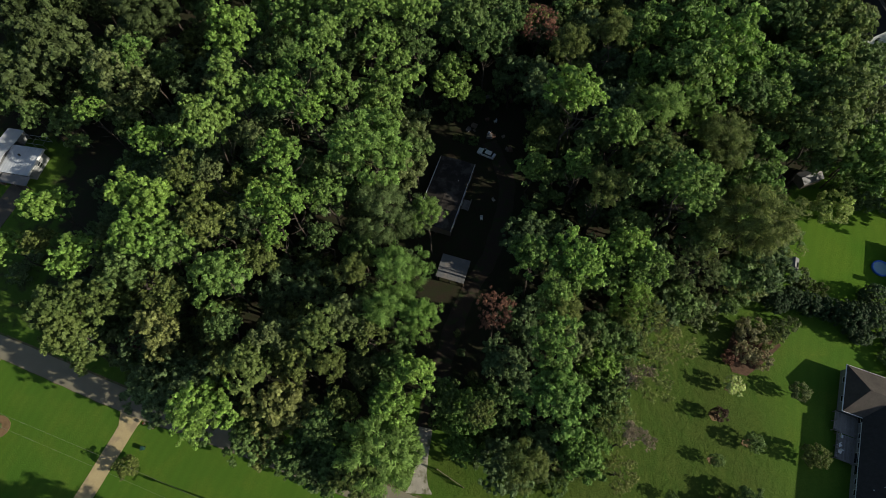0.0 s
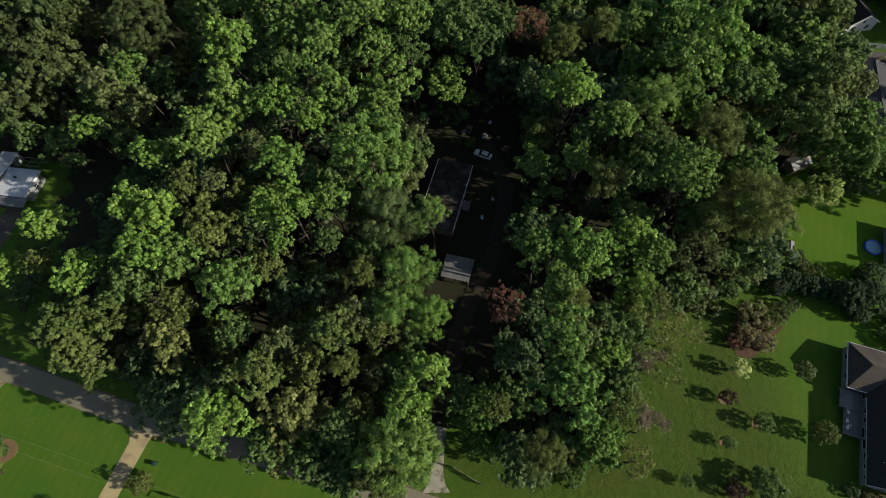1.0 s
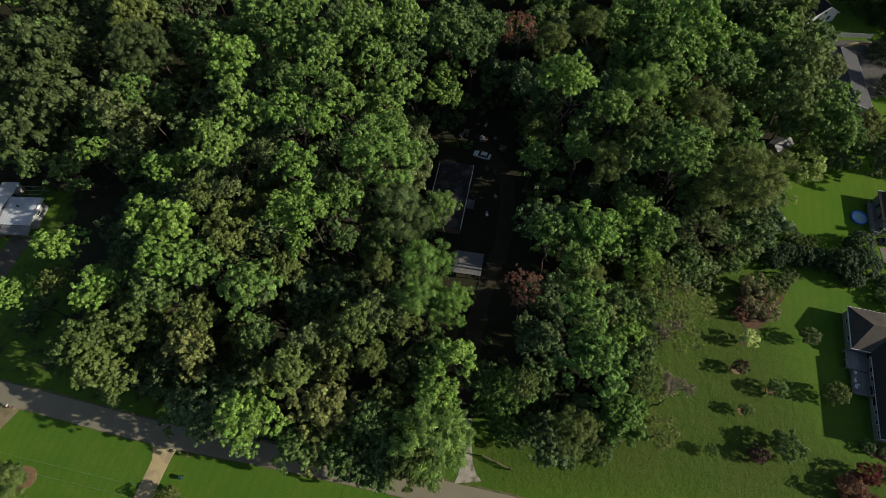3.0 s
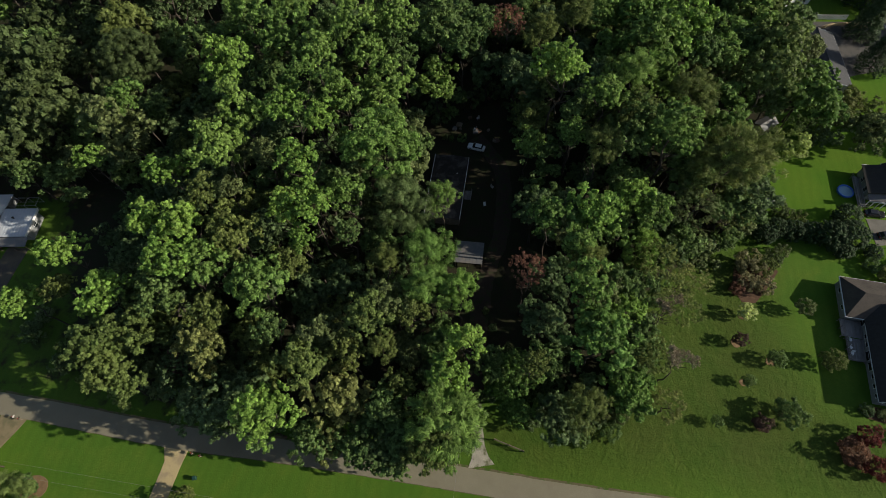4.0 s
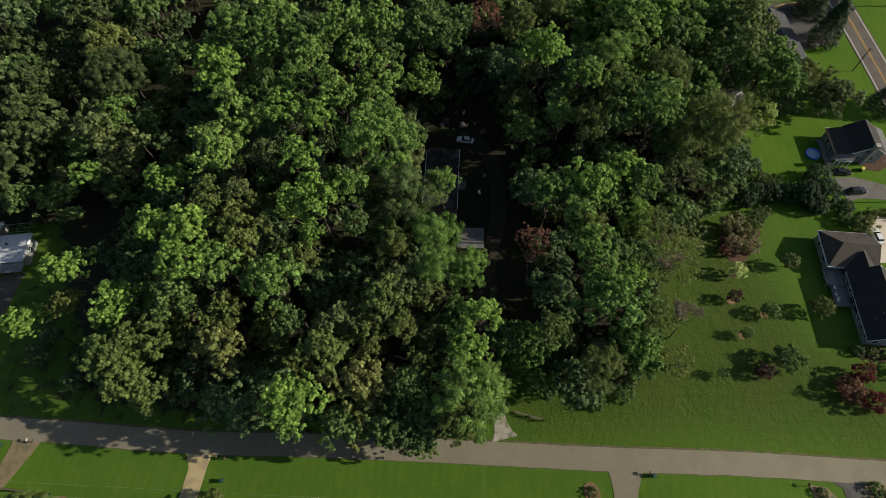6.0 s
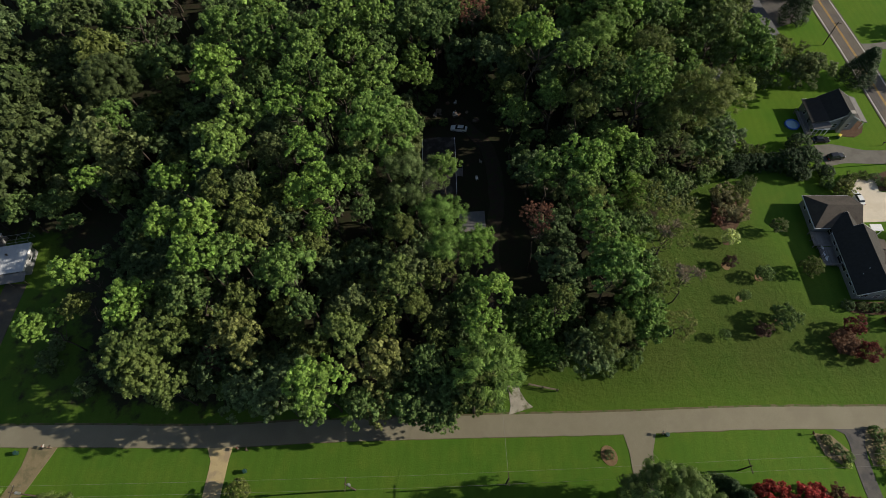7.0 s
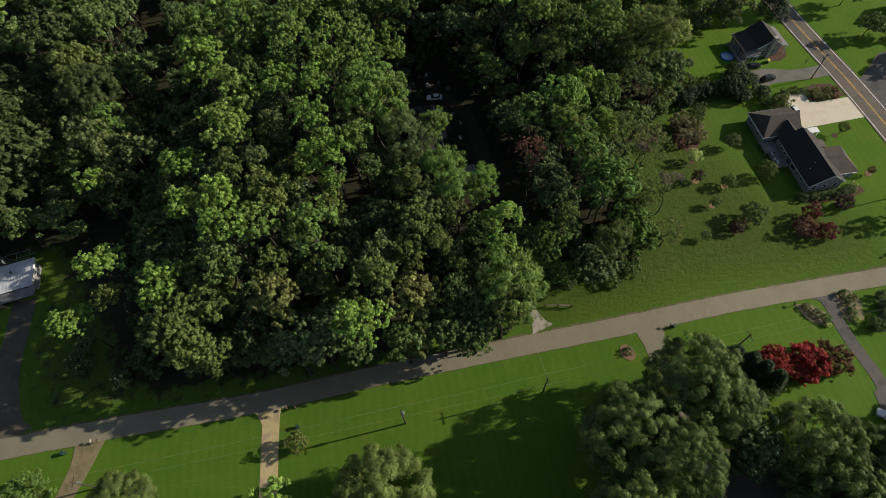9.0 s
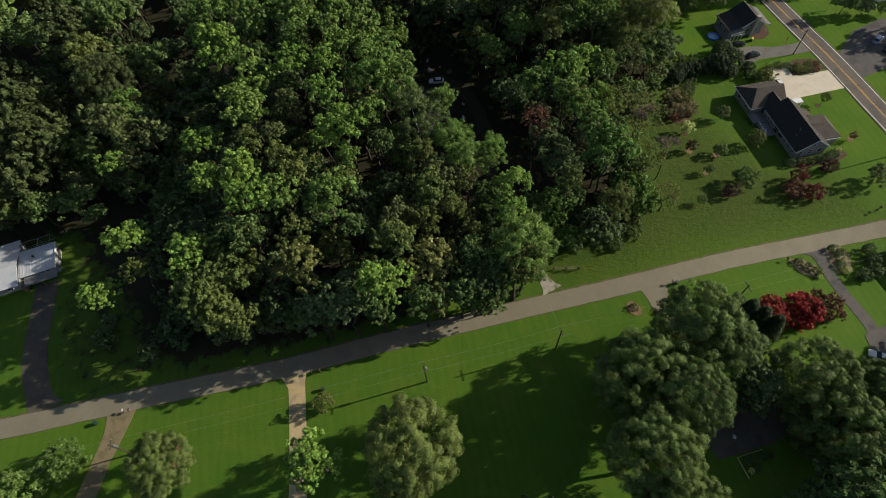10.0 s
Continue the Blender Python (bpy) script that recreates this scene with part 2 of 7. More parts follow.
M = {
    "ground": ground_mat(),
    "road": surface("worn_grey_asphalt", (0.197, 0.178, 0.122), (0.235, 0.214, 0.152), 0.25, 14, 0.9, c=(0.174, 0.155, 0.108), stain=0.12),
    "road_shoulder": surface("gravel_shoulder", (0.10, 0.088, 0.045), (0.15, 0.128, 0.07), 0.6, 9, 0.95, c=(0.05, 0.085, 0.014), stain=0.5),
    "highway": surface("grey_asphalt", (0.125, 0.106, 0.084), (0.155, 0.134, 0.106), 0.3, 18, 0.88, c=(0.09, 0.08, 0.072), stain=0.2),
    "drive_dark": surface("dark_asphalt", (0.088, 0.082, 0.074), (0.118, 0.108, 0.094), 0.5, 16, 0.9, c=(0.06, 0.058, 0.056), stain=0.3),
    "drive_umber": surface("dusty_brown_asphalt", (0.092, 0.079, 0.056), (0.122, 0.105, 0.076), 0.5, 16, 0.9, c=(0.07, 0.06, 0.05), stain=0.3),
    "drive_grey": surface("pale_grey_asphalt", (0.150, 0.140, 0.118), (0.185, 0.172, 0.145), 0.4, 14, 0.9, c=(0.12, 0.11, 0.092), stain=0.3),
    "drive_brown": surface("brown_gravel", (0.200, 0.160, 0.088), (0.250, 0.200, 0.115), 0.5, 9, 0.95, c=(0.140, 0.122, 0.065), stain=0.4),
    "drive_tan": surface("tan_concrete", (0.42, 0.33, 0.170), (0.50, 0.40, 0.215), 0.5, 20, 0.85, c=(0.30, 0.235, 0.14), stain=0.35),
    "concrete": surface("pale_concrete", (0.60, 0.53, 0.41), (0.68, 0.60, 0.47), 0.4, 20, 0.85, c=(0.52, 0.45, 0.34), stain=0.25),
    "gravel": surface("pale_gravel", (0.30, 0.275, 0.22), (0.42, 0.385, 0.31), 0.7, 8, 0.95, c=(0.12, 0.12, 0.07), stain=0.5),
    "dirt": surface("brown_dirt", (0.042, 0.031, 0.022), (0.060, 0.044, 0.030), 0.5, 8, 0.95, c=(0.03, 0.04, 0.015), stain=0.5),
    "paint_white": surface("white_road_paint", (0.62, 0.60, 0.56), (0.72, 0.70, 0.66), 1.0, 12, 0.7, bump=0.1, c=(0.40, 0.37, 0.33), stain=0.8),
    "paint_yellow": surface("yellow_road_paint", (0.48, 0.26, 0.03), (0.56, 0.31, 0.04), 1.0, 12, 0.7, bump=0.1, c=(0.32, 0.19, 0.04), stain=0.8),
    "mulch": surface("brown_mulch", (0.080, 0.046, 0.028), (0.125, 0.074, 0.044), 1.5, 14, 0.95, bump=0.8),
    "straw": surface("tan_straw", (0.17, 0.110, 0.058), (0.26, 0.175, 0.092), 1.5, 14, 0.95, bump=0.8),
    "slate_roof": surface("charcoal_shingles", (0.035, 0.033, 0.030), (0.053, 0.050, 0.046), 1.5, 9, 0.9, bump=0.5),
    "brown_roof": surface("weathered_brown_shingles", (0.074, 0.063, 0.052), (0.108, 0.092, 0.076), 1.0, 9, 0.9, bump=0.5, c=(0.058, 0.049, 0.041), stain=0.5),
    "dull_roof": surface("dark_grey_shingles", (0.062, 0.062, 0.064), (0.088, 0.088, 0.090), 1.0, 9, 0.9, bump=0.5),
    "grey_roof": surface("grey_shingles", (0.13, 0.125, 0.12), (0.18, 0.172, 0.165), 1.0, 9, 0.9, bump=0.5),
    "metal_roof": surface("white_metal_roofing", (0.47, 0.49, 0.51), (0.55, 0.56, 0.57), 0.4, 12, 0.45, bump=0.05, c=(0.40, 0.42, 0.44), stain=0.3),
    "old_roof": surface("stained_flat_roofing", (0.030, 0.026, 0.023), (0.044, 0.038, 0.033), 0.5, 6, 1.0, c=(0.075, 0.067, 0.06), stain=0.35),
    "shed_roof": surface("dull_metal_sheet", (0.130, 0.128, 0.125), (0.165, 0.160, 0.155), 0.6, 6, 0.6, c=(0.17, 0.15, 0.13), stain=0.6),
    "siding_grey": surface("grey_siding", (0.245, 0.248, 0.245), (0.295, 0.298, 0.29), 0.7, 8, 0.85, bump=0.1),
    "siding_white": surface("white_siding", (0.66, 0.66, 0.65), (0.74, 0.74, 0.73), 0.7, 8, 0.7, bump=0.1),
    "brick": surface("brown_brick", (0.19, 0.105, 0.075), (0.26, 0.15, 0.11), 2.0, 9, 0.9, bump=0.5),
    "trim": surface("white_trim", (0.70, 0.70, 0.69), (0.78, 0.78, 0.77), 1, 20, 0.55, bump=0.05),
    "wood_deck": surface("grey_deck_boards", (0.20, 0.185, 0.17), (0.27, 0.25, 0.23), 1.5, 12, 0.85, vary=0.15),
    "wood_post": surface("weathered_timber", (0.17, 0.135, 0.10), (0.26, 0.21, 0.16), 1.5, 12, 0.85),
    "wood_tan": surface("fresh_tan_timber", (0.52, 0.38, 0.20), (0.60, 0.45, 0.25), 1.0, 10, 0.8),
    "bark": surface("grey_brown_bark", (0.048, 0.039, 0.030), (0.082, 0.068, 0.054), 1.2, 10, 0.95, bump=1.0),
    "twig": surface("pale_dead_twigs", (0.25, 0.200, 0.135), (0.34, 0.280, 0.195), 1.2, 10, 0.9),
    "pole": surface("dark_creosoted_timber", (0.050, 0.038, 0.028), (0.085, 0.065, 0.05), 1.2, 12, 0.9),
    "wire": surface("weathered_cable", (0.20, 0.19, 0.17), (0.24, 0.23, 0.21), 1, 10, 0.6, bump=0),
    "glass": surface("dark_window_glass", (0.020, 0.024, 0.028), (0.030, 0.034, 0.040), 1, 10, 0.08, bump=0),
    "rubber": surface("black_rubber", (0.015, 0.015, 0.015), (0.025, 0.025, 0.025), 2, 20, 0.8),
    "steel": surface("galvanised_steel", (0.42, 0.43, 0.44), (0.52, 0.53, 0.54), 2, 20, 0.4, metal=0.8, bump=0.05),
    "car_white": surface("white_car_paint", (0.72, 0.72, 0.70), (0.78, 0.78, 0.76), 1, 20, 0.25, bump=0),
    "car_black": surface("black_car_paint", (0.014, 0.014, 0.016), (0.022, 0.022, 0.024), 1, 20, 0.2, bump=0),
    "car_blue": surface("pale_blue_car_paint", (0.22, 0.30, 0.46), (0.28, 0.36, 0.52), 1, 20, 0.25, bump=0),
    "lamp_red": surface("red_tail_lamp", (0.35, 0.02, 0.02), (0.40, 0.03, 0.03), 1, 20, 0.3, bump=0),
    "lamp_clear": surface("clear_headlamp", (0.65, 0.66, 0.68), (0.7, 0.7, 0.72), 1, 20, 0.15, bump=0),
    "bin_green": surface("dark_green_plastic", (0.014, 0.052, 0.036), (0.020, 0.066, 0.046), 1, 20, 0.5, bump=0),
    "pool_blue": surface("blue_vinyl", (0.03, 0.13, 0.55), (0.05, 0.18, 0.62), 1, 12, 0.4, bump=0),
    "pool_water": surface("turquoise_water", (0.20, 0.36, 0.44), (0.27, 0.43, 0.50), 1, 6, 0.08, bump=0),
    "toy_yellow": surface("yellow_plastic", (0.65, 0.55, 0.05), (0.7, 0.6, 0.08), 1, 12, 0.4, bump=0),
    "stone": surface("pale_stone", (0.33, 0.30, 0.26), (0.42, 0.39, 0.34), 2, 12, 0.9),
    "rust": surface("rusty_scrap", (0.12, 0.07, 0.05), (0.2, 0.13, 0.09), 2, 12, 0.9),
}
LEAF = {
    "bright": leaf_mat("bright_green_leaves", (0.183, 0.299, 0.059)),
    "mid": leaf_mat("green_leaves", (0.110, 0.174, 0.051)),
    "fresh": leaf_mat("fresh_green_leaves", (0.148, 0.238, 0.055)),
    "fern": leaf_mat("dull_fern_green_leaves", (0.101, 0.147, 0.051)),
    "dull": leaf_mat("dull_green_leaves", (0.076, 0.106, 0.036)),
    "lush": leaf_mat("lush_green_leaves", (0.128, 0.223, 0.050)),
    "olive": leaf_mat("olive_leaves", (0.123, 0.156, 0.041)),
    "brown": leaf_mat("brownish_olive_leaves", (0.174, 0.195, 0.061)),
    "grey": leaf_mat("grey_green_leaves", (0.130, 0.165, 0.059)),
    "sunny": leaf_mat("sunny_olive_leaves", (0.128, 0.176, 0.048), leafvary=0.18),
    "blossom": leaf_mat("dusty_olive_leaves_with_faded_blossom", (0.245, 0.230, 0.112)),
    "oak": leaf_mat("deep_green_leaves", (0.110, 0.165, 0.046), leafvary=0.16),
    "dark": leaf_mat("dark_green_leaves", (0.108, 0.160, 0.062)),
    "needle": leaf_mat("dark_conifer_needles", (0.034, 0.062, 0.021), glow=0.1),
    "russet": leaf_mat("russet_leaves", (0.180, 0.088, 0.058)),
    "red": leaf_mat("crimson_leaves", (0.300, 0.040, 0.034), hue=0.008),
    "maroon": leaf_mat("maroon_leaves", (0.150, 0.034, 0.030), hue=0.008),
    "purple": leaf_mat("dark_purple_leaves", (0.088, 0.054, 0.040)),
    "pale": leaf_mat("pale_yellow_green_leaves", (0.560, 0.620, 0.247)),
    "yellow": leaf_mat("yellow_green_leaves", (0.350, 0.430, 0.124)),
    "meadow": leaf_mat("meadow_grass_blades", (0.062, 0.105, 0.014), glow=0.15),
    "autumn": leaf_mat("red_brown_leaves", (0.150, 0.080, 0.044)),
}


# ---- building blocks ----
def finish(bm, name, material, smooth=False):
    me = bpy.data.meshes.new(name)
    bm.to_mesh(me)
    bm.free()
    me.materials.append(material)
    if smooth:
        me.shade_smooth()
    return me


def part(name, bm, material, parent, label="", smooth=False):
    ob = new(name, bm if isinstance(bm, bpy.types.Mesh) else finish(bm, name, material, smooth))
    ob.parent = parent
    return tagged(ob, label)


def thing(name, x, y, turn=0.0, z=None, label="", category="", group="", kind=""):
    """An empty at the base of a thing, turned by degrees about the upright."""
    ob = new(name)
    ob.matrix_basis = pose(x, y, gz(x, y) if z is None else z, 0, 0, turn)
    return tagged(ob, label, category, group, kind)


def box(bm, x0, x1, y0, y1, z0, z1, bevel=0.0):
    r = bmesh.ops.create_cube(bm, size=1)
    bmesh.ops.transform(bm, verts=r["verts"], matrix=Matrix.LocRotScale(((x0 + x1) / 2, (y0 + y1) / 2, (z0 + z1) / 2), None, (x1 - x0, y1 - y0, z1 - z0)))
    if bevel:
        es = list({e for v in r["verts"] for e in v.link_edges})
        bmesh.ops.bevel(bm, geom=es, offset=bevel, segments=2, affect="EDGES", profile=0.5)
    return bm


def boxes(*rows, bevel=0.0):
    bm = bmesh.new()
    for r in rows:
        box(bm, *r, bevel=bevel)
    return bm


def tube(bm, a, b, r0, r1, sides=7):
    a, b = Vector(a), Vector(b)
    d = b - a
    if d.length < 1e-5:
        return bm
    r = bmesh.ops.create_cone(bm, cap_ends=True, segments=sides, radius1=r0, radius2=r1, depth=d.length)
    bmesh.ops.transform(bm, verts=r["verts"], matrix=Matrix.Translation((a + b) / 2) @ d.to_track_quat("Z", "Y").to_matrix().to_4x4())
    return bm


def prism(bm, pts, z0, z1):
    """An upright block over the outline pts; z0 and z1 may be functions of x and y."""
    f0 = z0 if callable(z0) else (lambda x, y: z0)
    f1 = z1 if callable(z1) else (lambda x, y: z1)
    lo = [bm.verts.new((x, y, f0(x, y))) for x, y in pts]
    hi = [bm.verts.new((x, y, f1(x, y))) for x, y in pts]
    n = len(pts)
    bm.faces.new(hi)
    bm.faces.new(lo[::-1])
    for i in range(n):
        bm.faces.new((lo[i], lo[(i + 1) % n], hi[(i + 1) % n], hi[i]))
    bmesh.ops.recalc_face_normals(bm, faces=bm.faces)
    return bm


def smooth_line(pts, step):
    """Points about a step apart along a rounded line through pts."""
    out = []
    for i in range(len(pts) - 1):
        p0, p1, p2, p3 = (Vector(pts[max(0, min(len(pts) - 1, j))]) for j in (i - 1, i, i + 1, i + 2))
        k = max(1, round((p2 - p1).length / step))
        for s in range(k):
            u = s / k
            out.append(0.5 * ((2 * p1) + (p2 - p0) * u + (2 * p0 - 5 * p1 + 4 * p2 - p3) * u * u + (3 * p1 - p0 - 3 * p2 + p3) * u ** 3))
    out.append(Vector(pts[-1]))
    return out


def ribbon(name, pts, halfwidth, material, lift, step=3.0, offset=0.0, wobble=0.0, dash=None, thick=0.12):
    """A strip of paving that follows the ground: pts is its middle line, offset shifts it to the left."""
    line = smooth_line([Vector((p[0], p[1])) for p in pts], step)
    hw = halfwidth if callable(halfwidth) else (lambda u: halfwidth)
    bm = bmesh.new()
    rows = []
    for i, p in enumerate(line):
        d = (line[min(i + 1, len(line) - 1)] - line[max(i - 1, 0)]).normalized()
        nrm = Vector((-d.y, d.x))
        u = i / (len(line) - 1)
        row = []
        for k in (-1, 1):
            w = hw(u) + (noise.noise((p.x * 0.35, p.y * 0.35, k * 9.0)) * wobble if wobble else 0)
            q = p + nrm * (offset + k * w)
            row.append(q)
        rows.append(row)
    top = [[bm.verts.new((q.x, q.y, gz(q.x, q.y) + lift)) for q in row] for row in rows]
    low = [[bm.verts.new((q.x, q.y, gz(q.x, q.y) + lift - thick)) for q in row] for row in rows]
    for i in range(len(rows) - 1):
        if dash and (i % dash[0]) >= dash[1]:
            continue
        bm.faces.new((top[i][0], top[i + 1][0], top[i + 1][1], top[i][1]))
        bm.faces.new((low[i][0], low[i + 1][0], top[i + 1][0], top[i][0]))
        bm.faces.new((top[i][1], top[i + 1][1], low[i + 1][1], low[i][1]))
    for i in (0, len(rows) - 1):
        bm.faces.new((top[i][0], top[i][1], low[i][1], low[i][0]))
    bmesh.ops.recalc_face_normals(bm, faces=bm.faces)
    return new(name, finish(bm, name, material))


def slab(name, pts, material, lift, depth=0.12):
    """A level-edged patch of paving or soil over an outline."""
    bm = prism(bmesh.new(), pts, lambda x, y: gz(x, y) + lift - depth, lambda x, y: gz(x, y) + lift)
    return new(name, finish(bm, name, material))


def inside(x, y, poly):
    hit, j = False, len(poly) - 1
    for i in range(len(poly)):
        (xi, yi), (xj, yj) = poly[i], poly[j]
        if (yi > y) != (yj > y) and x < (xj - xi) * (y - yi) / (yj - yi) + xi:
            hit = not hit
        j = i
    return hit


# ---- ground ----
WOODS = [(-92, 31), (-68, 21.5), (-40, 12), (-14, 4), (-12, 20), (6, 14), (6, 3), (16, 0), (25, 8), (30, 25), (50, 33), (66, 40), (72, 62), (96, 74), (98, 112),
         (140, 130), (140, 260), (-260, 260), (-260, 92), (-130, 88), (-100, 80), (-96, 60)]
# lawn beside the woods whose colour is darkened to deepen its shade
SHADE_TINT = [(-112, 33.6), (-96.5, 27.6), (-71, 18.2), (-47, 10.6), (-40, 8.4), (-40, 14), (-92, 33), (-90, 60), (-94, 84), (-128, 90), (-128, 81), (-104, 77), (-106, 66), (-112, 58), (-113, 44)]
LUSH = [(80, -34), (80, -8), (88, 6), (82, 26), (70, 38), (76, 58), (96, 60), (104, 70), (112, 100), (170, 130), (190, 40), (150, -60), (96, -40)]
SUNNY = [(-132, 8), (-128, 33), (-106, 24.5), (-99, 21), (-100, 6), (-114, -6)]
VERGE = [(-6, -3), (-6, 0), (28, -11.5), (72, -25), (72, -33), (44, -22), (28, -17)]
MEADOW = [(-14, 4), (-12, -2), (40, -20), (72, -31), (70, -14), (58, -2), (60, 18), (66, 34), (40, 36), (20, 14), (4, 14)]
HOLLOW = [(-74, 50), (-66, 44), (-58, 54), (-54, 66), (-53, 88), (-51, 104), (-50, 132), (-64, 140), (-66, 112), (-66, 96), (-70, 88), (-84, 92), (-90, 80), (-84, 58)]
CLEARING = [(-14, 30), (-11, 48), (-12, 82), (14, 84), (14, 50), (9, 26), (-2, 8), (-12, 6)]


def build_ground():
    far = [3500, 1800, 900, 450, 280]
    xs = np.array([-v for v in far] + list(np.arange(-170, 171, 2.5)) + far[::-1])
    ys = np.array([-v for v in far] + list(np.arange(-110, 201, 2.5)) + far[::-1])
    nx, ny = len(xs), len(ys)
    verts = [(x, y, gz(x, y) + (0.0 if abs(x) > 175 else 0.05 * noise.noise((x * 0.08, y * 0.08, 0)))) for y in ys for x in xs]
    faces = [(j * nx + i, j * nx + i + 1, (j + 1) * nx + i + 1, (j + 1) * nx + i) for j in range(ny - 1) for i in range(nx - 1)]
    me = bpy.data.meshes.new("ground")
    me.from_pydata(verts, [], faces)
    at = me.attributes.new("cover", "FLOAT", "POINT")
    def blend(vals, times):
        """Lets a kind of cover run out gently over a few metres."""
        g = np.array(vals, dtype=float).reshape(ny, nx)
        for _ in range(times):
            p = np.pad(g, 1, mode="edge")
            g = (p[1:-1, 1:-1] * 2 + p[:-2, 1:-1] + p[2:, 1:-1] + p[1:-1, :-2] + p[1:-1, 2:]) / 6
        return g.ravel()

    # the shade strip takes some litter and rough-grass colour to look darker
    woods = [1.0 if inside(v[0], v[1], WOODS) or (abs(v[0]) > 175 or v[1] > 175) else 0.38 if inside(v[0], v[1], SHADE_TINT) else 0.0 for v in verts]
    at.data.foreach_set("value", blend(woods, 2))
    me.attributes.new("meadow", "FLOAT", "POINT").data.foreach_set("value", blend([0.85 if inside(v[0], v[1], MEADOW) else 0.6 if inside(v[0], v[1], SHADE_TINT) else 0.0 for v in verts], 10))
    me.attributes.new("lush", "FLOAT", "POINT").data.foreach_set("value", blend([1.0 if inside(v[0], v[1], LUSH) else 0.42 if inside(v[0], v[1], SUNNY) or inside(v[0], v[1], VERGE) else 0.0 for v in verts], 8))
    me.materials.append(M["ground"])
    me.shade_smooth()
    return tagged(new("ground", me), "mown green lawns, a strip darkened as shade, and shaded leaf-littered woodland floor", "ground", kind="structure")


build_ground()

# ---- roads and drives ----
LANE = [(-190, 62), (-150, 45), (-126, 35.1), (-96.5, 24.4), (-71, 14.9), (-47, 7.3), (-16.6, -2.9), (6.9, -11.0), (28.9, -18.0), (43.6, -23.0), (67, -31.2), (93, -40.5)]
HIGHWAY = [(190, 260), (160, 172), (145, 125), (131, 79), (124.5, 58), (119.8, 44.5), (115.4, 31), (111.4, 18), (106.4, 4), (102.3, -7), (90, -42), (64, -120)]
tagged(ribbon("road_shoulder", LANE, 2.42, M["road_shoulder"], 0.045, wobble=0.22, step=1.5), "narrow gravelly shoulder along the lane", "shoulder", kind="structure")
tagged(ribbon("road", LANE, 2.15, M["road"], 0.07, wobble=0.12, step=2.0, offset=-0.15), "worn grey-brown asphalt lane without markings", "road", kind="structure")
tagged(ribbon("highway", HIGHWAY, 3.75, M["highway"], 0.09, wobble=0.1), "grey two-lane asphalt road with painted lines", "road", kind="structure")
for off, nm, mt, lb in ((-3.2, "edge_line", "paint_white", "solid white edge line"), (3.2, "edge_line", "paint_white", "solid white edge line"),
                        (0.17, "centre_line", "paint_yellow", "solid yellow centre line"), (-0.17, "centre_line", "paint_yellow", "solid yellow centre line")):
    tagged(ribbon(nm, HIGHWAY, 0.09 if mt == "paint_yellow" else 0.11, M[mt], 0.10, offset=off, thick=0.02), lb, "road marking", kind="structure")

DRIVE = "driveway"
tagged(ribbon("driveway", [(-69.0, 12.6), (-69.6, 9.5), (-71.4, 5), (-74.2, -2), (-80, -15), (-88, -32)], lambda u: 1.75 + 1.0 * max(0, 1 - u * 16), M["drive_tan"], 0.055), "tan concrete driveway across a lawn", DRIVE, kind="structure")
tagged(ribbon("driveway", [(-102.6, 26.4), (-104.2, 23.2), (-108.2, 18.1), (-113.3, 11.6), (-127, -8)], lambda u: 1.9 + 1.5 * max(0, 1 - u * 6), M["drive_brown"], 0.055, wobble=0.4), "brown gravel driveway with ragged edges", DRIVE, kind="structure")
tagged(ribbon("driveway", [(-117.6, 33.6), (-118.2, 39), (-117.6, 48), (-114.6, 58), (-111.5, 67)], lambda u: 2.7 + 1.3 * max(0, 1 - u * 9), M["drive_umber"], 0.055, wobble=0.15), "dark asphalt driveway up to the white-roofed house", DRIVE, kind="structure")
tagged(ribbon("driveway", [(9.4, -13.0), (7.6, -17), (5, -24), (-2, -44)], lambda u: 2.1 + 1.3 * max(0, 1 - u * 9), M["road"], 0.055), "grey asphalt driveway beside a flower bed", DRIVE, kind="structure")
tagged(ribbon("driveway", [(48.6, -26.5), (48.2, -28.2), (45.9, -32.3), (43.7, -38.1), (42.9, -41.5), (41.5, -46.1), (38.7, -50.1)], lambda u: 1.45 + 2.6 * max(0, 1 - u * 8), M["drive_dark"], 0.055), "grey asphalt driveway between shrub beds", DRIVE, kind="structure")
tagged(slab("parking_area", [(38.5, -46.5), (45, -47.5), (50, -52), (50, -64), (34, -62), (35, -52)], M["drive_dark"], 0.075), "dark asphalt parking area in tree shade", "parking area", kind="structure")
tagged(ribbon("driveway", [(-10.6, -2.2), (-10.4, 1.5), (-10.0, 6), (-9.2, 11)], lambda u: 1.25 + 1.3 * max(0, 1 - u * 6), M["gravel"], 0.055, wobble=0.25, step=1.5), "pale gravel driveway leading into the woods", DRIVE, kind="structure")
tagged(ribbon("dirt_track", [(-9.4, 9.5), (-7.5, 18), (-2, 34.5), (4.2, 46), (7.6, 56), (8.8, 66), (5.2, 77)], 1.9, M["dirt"], 0.065, wobble=0.5, step=1.5), "brown dirt track through the shaded clearing", "track", kind="structure")
tagged(slab("driveway", [(93.6, 22.2), (97.4, 20.2), (95.2, 16.9), (97.0, 15.7), (105.9, 12.4), (103.4, 4.7), (87.8, 10.0), (82.5, 11.8), (84.6, 17.6), (90.0, 20.0)], M["concrete"], 0.06), "pale concrete driveway and parking pad", DRIVE, kind="structure")
